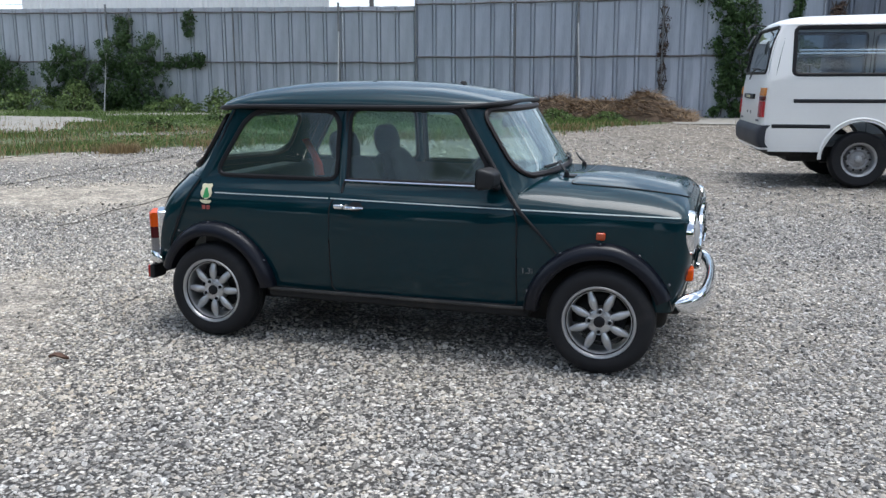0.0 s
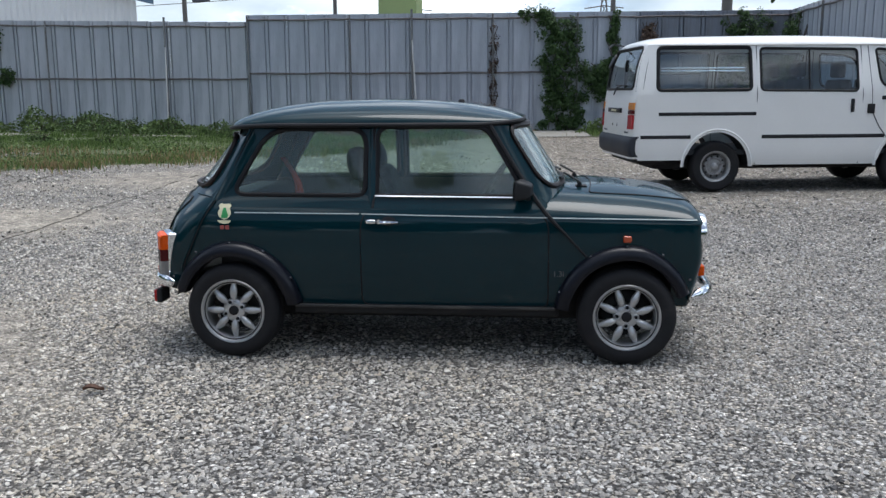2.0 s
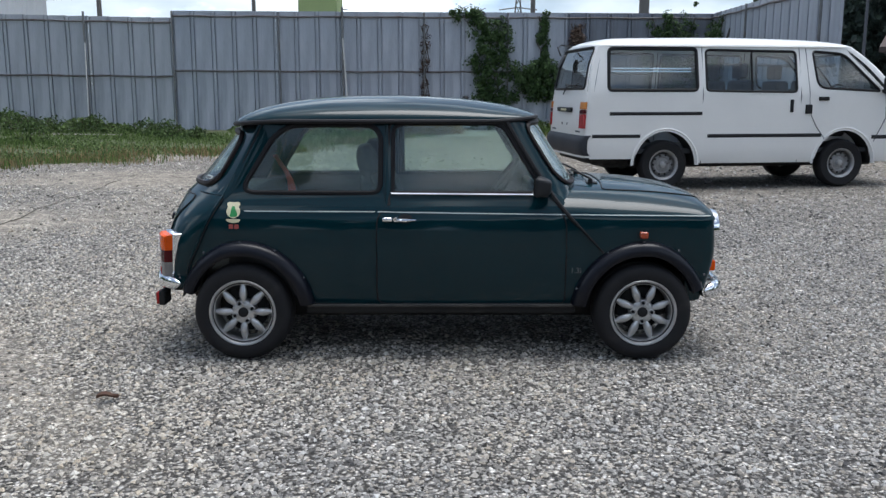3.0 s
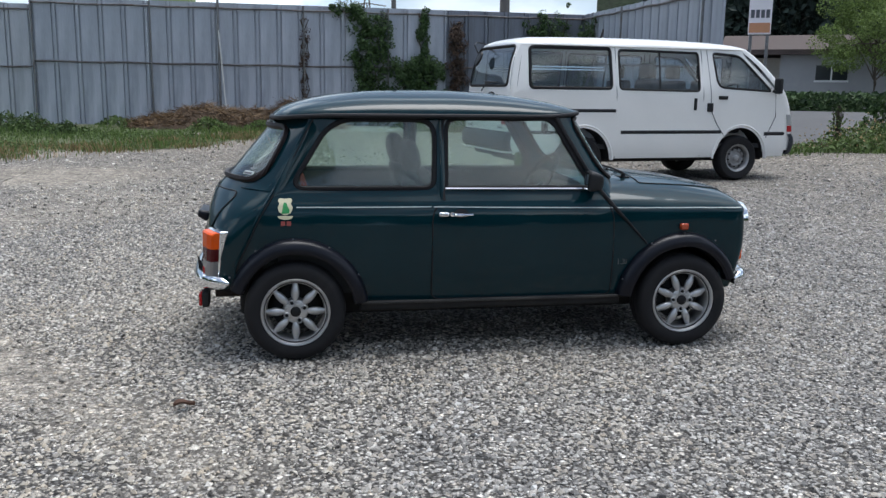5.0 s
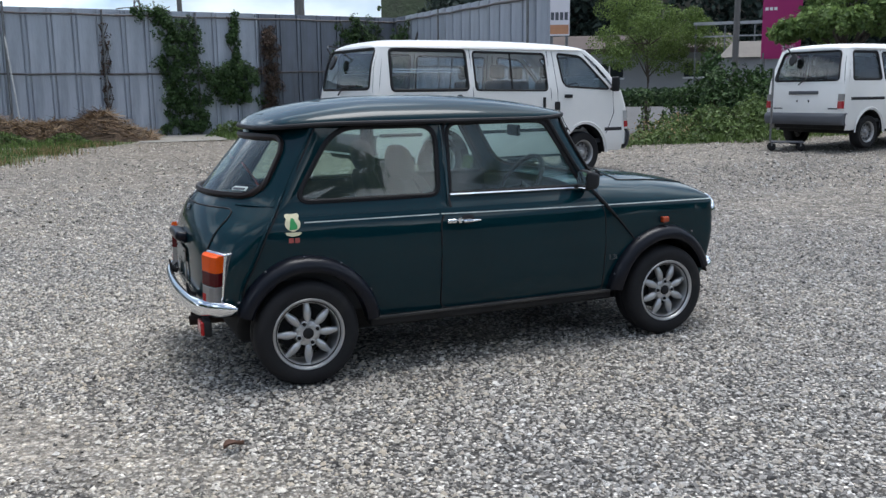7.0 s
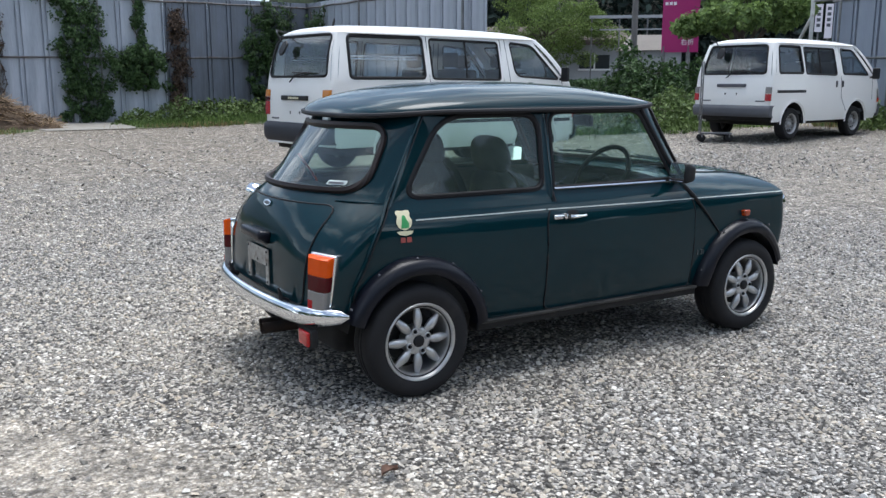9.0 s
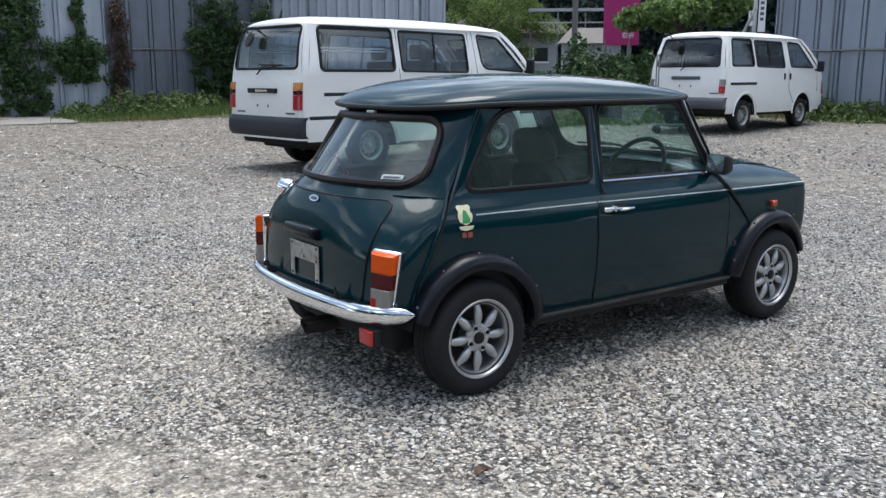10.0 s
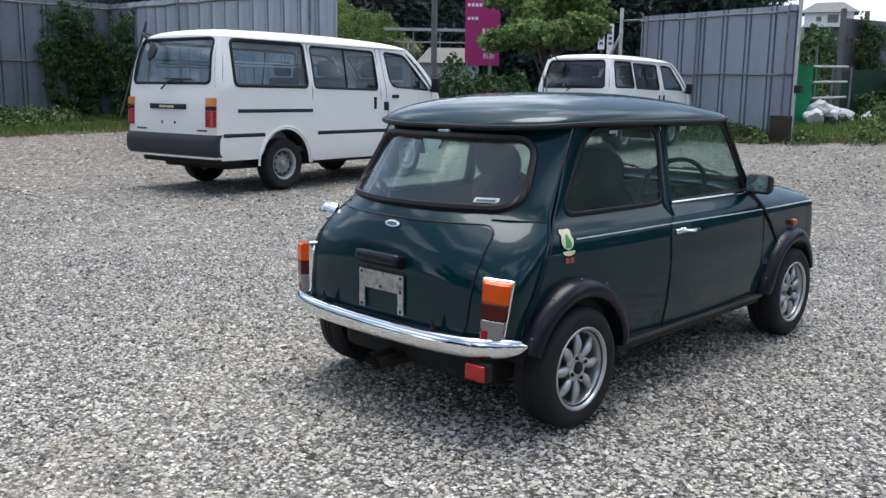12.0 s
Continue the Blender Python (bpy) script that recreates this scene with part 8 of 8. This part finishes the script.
for z in (1.17, 1.62, 2.06):
    vs, fs = tube([(22.05, 7.65, z), (23.6, 7.25, z + 0.04)], 0.033, 7)
    link("ledger", vs, fs, PALEPIPE, sc)
vs, fs = grid(lambda u, v: (21.55 + 0.75 * u, 7.95 - 0.38 * u + 0.06 * math.sin(9 * u), 0.15 + 1.95 * v + 0.03 * math.sin(11 * u)), 20, 10)
link("net", vs, fs, NET, sc, "green builder's netting")
vs, fs = grid(lambda u, v: (24.1 + 5.0 * u, 7.6 - 1.7 * u + 0.1 * math.sin(12 * u), 0.2 + (1.75 + 0.12 * math.sin(5 * u)) * v), 26, 8)
link("net", vs, fs, surface("dark_green_net", (0.012, 0.045, 0.03), 0.85, var=0.4, big=1.5), sc, "dark overgrown netting")
for i, (x, y, z, r, mt) in enumerate(((21.75, 7.35, 0.52, 0.28, TARP), (22.15, 7.40, 0.74, 0.30, TARP), (22.45, 7.25, 0.52, 0.26, TARP), (21.95, 7.05, 0.46, 0.22, VBLACK), (22.75, 7.30, 0.62, 0.28, TARP), (22.65, 6.95, 0.44, 0.20, VBLACK), (23.3, 7.15, 0.50, 0.30, TARP), (24.7, 6.9, 0.45, 0.24, TARP))):
    bm = bmesh.new()
    bmesh.ops.create_icosphere(bm, subdivisions=3, radius=r)
    for v in bm.verts:
        v.co *= 1 + 0.40 * noise.noise(v.co * 5 + Vector((i, 0, 0))) + 0.22 * noise.noise(v.co * 14 + Vector((0, i, 0)))
        v.co.z *= 0.85
    sk = thing("sack", pose(x, y, z + 0.28), "crumpled white rubbish sack" if mt is TARP else "crumpled black rubbish sack", "sack", "heap of sacks")
    part("bag", bm, mt, sk)
    vs, fs = tube([(0, 0, r * 0.7), (0.03, 0, r * 0.95)], [0.05, 0.02], 6)
    link("knot", vs, fs, mt, sk)
pal = thing("pallet", pose(22.7, 7.12, 0.45), "weathered wooden pallet under rubbish sacks", "pallet")
for k in range(6):
    box_part("slat", (-1.3, 1.3, -0.5 + 0.19 * k, -0.36 + 0.19 * k, 0.10, 0.13), CONCRETE, pal)
for x in (-1.2, 0, 1.1):
    box_part("bearer", (x, x + 0.1, -0.5, 0.6, 0.0, 0.10), BARK, pal)
bd = thing("rusty_sheet", pose(16.18, 5.95, rise(16.2, 6.0), 0, 0, -100), "rusty steel sheet leaning on the hoarding", "sheet")
box_part("sheet", (-0.28, 0.28, -0.012, 0.012, 0.05, 0.62), RUST, bd, bev=0.004)
far = thing("house", pose(126.8, 47.8, 11.4, 0, 0, -68), "far pale two-storey house with a grey hipped roof", "house")
box_part("wall", (-3.0, 3.4, -2.5, 2.5, 0.2, 2.0), WHITEW, far)
# lower storey: the shade below the balcony is put into the wall colour
box_part("lower_wall", (-2.9, 3.3, -2.4, 2.4, -6.0, 0.2), surface("shaded_wall", (0.10, 0.105, 0.11), 0.8), far, label="dark lower storey")
box_part("balcony", (-3.2, 3.6, -3.3, -2.5, -0.1, 0.2), WHITEW, far)
vs, fs = [(-3.7, -3.2, 1.9), (4.1, -3.2, 1.9), (4.1, 3.2, 1.9), (-3.7, 3.2, 1.9), (-1.6, 0, 3.5), (2.0, 0, 3.5)], [[0, 1, 5, 4], [1, 2, 5], [2, 3, 4, 5], [3, 0, 4], [0, 3, 2, 1]]
link("roof", vs, fs, surface("grey_tiles", (0.13, 0.13, 0.135), 0.7, fine=8, bump=0.3), far, "grey tiled roof", smooth=False)
for x, w_, z0, z1 in ((-1.1, 0.32, 0.75, 1.35), (0.75, 0.70, 0.55, 1.6)):
    w = box_part("window", (x - w_, x + w_, -2.55, -2.48, z0, z1), DARKGLASS, far)
    box_part("window_frame", (x - w_ - 0.06, x + w_ + 0.06, -2.58, -2.49, z0 - 0.08, z0), WALLP, w)

creeper(0, 5.2, 0.25, 2.15, 0.0, 5200, 0.35, IVY, "ivy over the dark builder's netting", 0.9, along=((24.1, 7.55), (29.1, 5.85)), size=0.07)
shrub(27.45, 10.6, 0.42, 4.2, 1700, IVY, "tall dark creeper-grown bush beside the hoarding", 0.075)
shrub(28.0, 10.3, 1.3, 2.5, 2600, WEED, "light green scrub behind the pipe rack", 0.075)
shrub(33.5, 11.8, 1.8, 3.4, 3200, IVY, "dark bushes behind the pipe rack", 0.09)
shrub(24.8, 10.2, 1.6, 2.0, 1500, WEED, "green scrub behind the netting", 0.09)
# ivy-grown screen and white company boards
iv = thing("screen_wall", pose(28.05, 9.23, 0.4, 0, 0, -16), "dark grey screen wall grown over with ivy", "screen")
box_part("sheet", (0.18, 5.0, 0, 0.12, 0, 3.7), VGREY, iv)
for x, w_ in ((0.0, 0.15), (1.3, 0.10), (3.1, 0.10)):
    box_part("post", (x, x + w_, -0.14, -0.002, 0, 4.0), POLE, iv)
creeper(0, 2.4, 0.3, 4.35, 0.0, 5200, 0.35, IVY, "ivy hanging over the screen wall", 0.5, along=((28.35, 9.10), (30.6, 8.46)), size=0.06)
nb = thing("name_board", pose(33.55, 22.48, 0.55, 0, 0, -58) @ Matrix.Scale(1.45, 4), "narrow white board with dark lettering on posts", "sign")
for x, z0 in ((-0.15, 2.25), (0.15, 2.05)):
    box_part("board", (x - 0.11, x + 0.11, -0.02, 0.02, z0 - 0.15, 2.95), INK, nb)
    for k in range(4):
        box_part("lettering_bar", (x - 0.055, x + 0.055, -0.027, -0.022, 2.76 - 0.17 * k, 2.86 - 0.17 * k), VGREY, nb)
    vs, fs = tube([(x, 0.03, -0.4), (x, 0.03, 2.9)], 0.025, 7)
    link("post", vs, fs, PIPE, nb)

# ---- hand trolley by the small van ----
tro = thing("trolley", pose(10.62, 8.50, rise(10.7, 8.5), 0, 0, -42), "thin steel hand trolley on castors", "trolley")
for y in (-0.18, 0.18):
    vs, fs = tube([(0, y, 0.16), (0, y, 1.55)], 0.014, 7)
    link("upright", vs, fs, PIPE, tro)
for z in (0.16, 0.85, 1.53):
    vs, fs = tube([(0, -0.18, z), (0, 0.18, z)], 0.013, 7)
    link("cross_bar", vs, fs, PIPE, tro)
box_part("deck", (0.0, 0.6, -0.18, 0.18, 0.15, 0.18), VGREY, tro, bev=0.006)
for x, y in ((0.03, -0.15), (0.03, 0.15), (0.55, -0.15), (0.55, 0.15)):
    c = thing("castor")
    c.parent = tro
    c.matrix_basis = pose(x, y, 0.075)
    vs, fs = turned([(0.0, -0.02), (0.06, -0.02), (0.075, -0.012), (0.075, 0.012), (0.06, 0.02), (0.0, 0.02)], 16)
    link("castor_wheel", vs, fs, RUBBER, c)
    box_part("fork", (-0.012, 0.012, -0.028, 0.028, 0.02, 0.085), PIPE, c)

# ---- loose stones ----
def stones(name, x, y, size, label, sink=0.35, coarse=False):
    """Crushed stones as one mesh: twelve corners each, six where they lie far off."""
    n = len(x)
    g = (1 + 5**0.5) / 2
    ico = np.array([(-1, g, 0), (1, g, 0), (-1, -g, 0), (1, -g, 0), (0, -1, g), (0, 1, g), (0, -1, -g), (0, 1, -g), (g, 0, -1), (g, 0, 1), (-g, 0, -1), (-g, 0, 1)], float)
    ico /= np.linalg.norm(ico[0])
    tri = np.array([(0, 11, 5), (0, 5, 1), (0, 1, 7), (0, 7, 10), (0, 10, 11), (1, 5, 9), (5, 11, 4), (11, 10, 2), (10, 7, 6), (7, 1, 8), (3, 9, 4), (3, 4, 2), (3, 2, 6), (3, 6, 8), (3, 8, 9), (4, 9, 5), (2, 4, 11), (6, 2, 10), (8, 6, 7), (9, 8, 1)])
    if coarse:
        ico = np.array([(1, 0, 0), (-1, 0, 0), (0, 1, 0), (0, -1, 0), (0, 0, 1), (0, 0, -1)], float) * 1.15
        tri = np.array([(0, 2, 4), (2, 1, 4), (1, 3, 4), (3, 0, 4), (2, 0, 5), (1, 2, 5), (3, 1, 5), (0, 3, 5)])
    c = len(ico)
    v = ico[None] * RNG.uniform(0.70, 1.25, (n, c, 1))
    v = v * np.stack([np.ones(n), RNG.uniform(0.6, 1.0, n), RNG.uniform(0.42, 0.8, n)], 1)[:, None]
    a, b = RNG.uniform(0, 2 * np.pi, n), RNG.normal(0, 0.35, n)
    ca, sa, cb, sb = np.cos(a)[:, None], np.sin(a)[:, None], np.cos(b)[:, None], np.sin(b)[:, None]
    X, Y, Z = v[..., 0], v[..., 1], v[..., 2]
    X, Z = X * cb + Z * sb, -X * sb + Z * cb
    X, Y = X * ca - Y * sa, X * sa + Y * ca
    s = (size * 0.5)[:, None]
    v = np.stack([X * s + x[:, None], Y * s + y[:, None], Z * s + (rise_a(x, y) + size * 0.5 * (0.55 - sink) - 0.004)[:, None]], 2).reshape(-1, 3)
    f = (tri[None] + (np.arange(n) * c)[:, None, None]).reshape(-1, 3)
    me = bpy.data.meshes.new(name)
    me.vertices.add(len(v))
    me.vertices.foreach_set("co", v.astype(np.float32).ravel())
    me.loops.add(f.size)
    me.loops.foreach_set("vertex_index", f.astype(np.int32).ravel())
    me.polygons.add(len(f))
    me.polygons.foreach_set("loop_start", np.arange(0, f.size, 3, dtype=np.int32))
    me.polygons.foreach_set("use_smooth", np.zeros(len(f), bool))
    me.update(calc_edges=True)
    me.materials.append(PEBBLE)
    return tagged(new(name, me), label, "gravel", kind="stuff")


def worn(x, y):
    """Waves of wear: stones lie thinner where the ground is trodden bare."""
    bare = np.sin(x * 0.9 + 1.1 * np.sin(y * 0.7)) + np.sin(y * 1.3 - x * 0.5 + 0.8)
    across, along = 2.14 * x + 1.89 * y + 6.27, -0.66 * x + 0.75 * y + 1.13
    bare = bare + 2.0 * np.clip(1 - across**2, 0, 1) * np.clip(2 * along + 1, 0, 1) * np.clip(3 - 0.7 * along, 0, 1)
    return 1 - np.clip((bare - 0.25 + 0.25 * np.sin(5.1 * x + 2.0 * np.sin(3.7 * y)) + 0.2 * np.sin(8.3 * y - 3.1 * x)) * 0.60, 0, 0.80) * np.clip((4.0 - x) / 7.0, 0.45, 1.0) - np.clip((-1.8 - x) / 6.0, 0, 0.22)


# thickest round the small car, thinning out smoothly over the yard
DENSE = 3050
for r0, r1 in ((0.0, 2.6), (2.6, 4.0), (4.0, 6.0), (6.0, 10.0), (10.0, 19.0)):
    most = DENSE * min(1.0, (2.7 / max(r0, 0.1)) ** 2.35)
    n = int(1.25 * math.pi * (r1 * r1 - r0 * r0) * most)
    r, a = np.sqrt(RNG.uniform(r0 * r0, r1 * r1, n)), RNG.uniform(0, 2 * np.pi, n)
    px_, py_ = -0.4 + r * np.cos(a) * 1.25, -0.6 + r * np.sin(a)
    dens = DENSE * np.minimum(1.0, (2.7 / np.maximum(r, 0.1)) ** 2.35)
    keep_ = RNG.uniform(0, 1, n) < dens / most * worn(px_, py_) * np.clip((py_ + 5.2) / 2.2, 0, 1) * np.clip(1 - (py_ - 8) / 7, 0.25, 1)
    keep_ &= ~((np.abs(px_) < 1.2) & (np.abs(py_ - 0.1) < 0.5) & (RNG.uniform(0, 1, n) < 0.7)) & (py_ < 17.8) & (px_ < 15.8)
    for loop in (YARD_GRASS, VERGE, C_GRASS):
        keep_ &= ~inside(loop, px_, py_)
    px_, py_, r = px_[keep_], py_[keep_], r[keep_]
    grow = np.clip(r / 3.0, 1.0, 4.0) ** 0.55
    stones("gravel_stones", px_, py_, (RNG.uniform(0, 1, len(px_)) ** 3.2 * 0.024 + 0.0085) * grow, "loose grey and white gravel stones", coarse=True)
# larger rounded stones among them
n = 9000
r, a = 3.4 * np.sqrt(RNG.uniform(0, 1, n)), RNG.uniform(0, 2 * np.pi, n)
px_, py_ = -0.4 + r * np.cos(a) * 1.25, -0.6 + r * np.sin(a)
keep_ = RNG.uniform(0, 1, n) < worn(px_, py_)
px_, py_, n = px_[keep_], py_[keep_], keep_.sum()
stones("gravel_stones", px_, py_, 0.014 + RNG.uniform(0, 1, n) ** 3.0 * 0.024, "larger pale gravel stones")
# a brown fallen leaf and a few dark stones
lf = Soup()
vs, fs = grid(lambda u, v: (-0.055 + 0.11 * u, (v - 0.5) * 0.055 * math.sin(math.pi * min(0.98, u + 0.02)) ** 0.7, 0.012 + 0.018 * (2 * v - 1) ** 2 + 0.010 * math.sin(5 * u)), 12, 6)
lf.add(vs, fs)
tagged(lf.link("fallen_leaf", surface("dry_leaf", (0.115, 0.060, 0.040), 0.8, var=0.25, big=20), at=pose(-1.49, -1.30, 0.010, 0, 0, 25) @ Matrix.Scale(0.85, 4)), "curled dry brown leaf on the gravel", "leaf")

# ropes pinned down along the parking bays
ROPE = surface("dirty_rope", (0.085, 0.075, 0.060), 0.9, 0.0, 0.3, 6.0, 200.0, 0.5, 0.002)
for x0, y0, x1, y1 in ((-7.10, 3.6, -7.36, 9.6), (-4.36, 1.9, -4.95, 9.4), (0.24, 7.85, 0.26, 14.9), (-9.75, 6.2, -9.95, 9.8)):
    n = int((y1 - y0) / 0.3)
    pts = []
    for k in range(n + 1):
        f = k / n
        x, y = x0 + (x1 - x0) * f + 0.025 * math.sin(k * 0.8 + x0), y0 + (y1 - y0) * f
        pts.append((x, y, rise(x, y) + 0.006 + 0.010 * math.sin(k * 1.9 + x0)))
    vs, fs = tube(pts, 0.005, 6)
    tagged(link("rope", vs, fs, ROPE), "thin dirty rope lying across the gravel", "rope")
for x, y in ((-8.75, 8.3), (-8.6, 8.45)):
    bx, by = RNG.normal(x, 0.14, 260), RNG.normal(y, 0.14, 260)
    blades("dry_tuft", bx, by, np.full(260, 0.17), 0.012, DRYGRASS, "dry brown tuft in the gravel", 0.8)
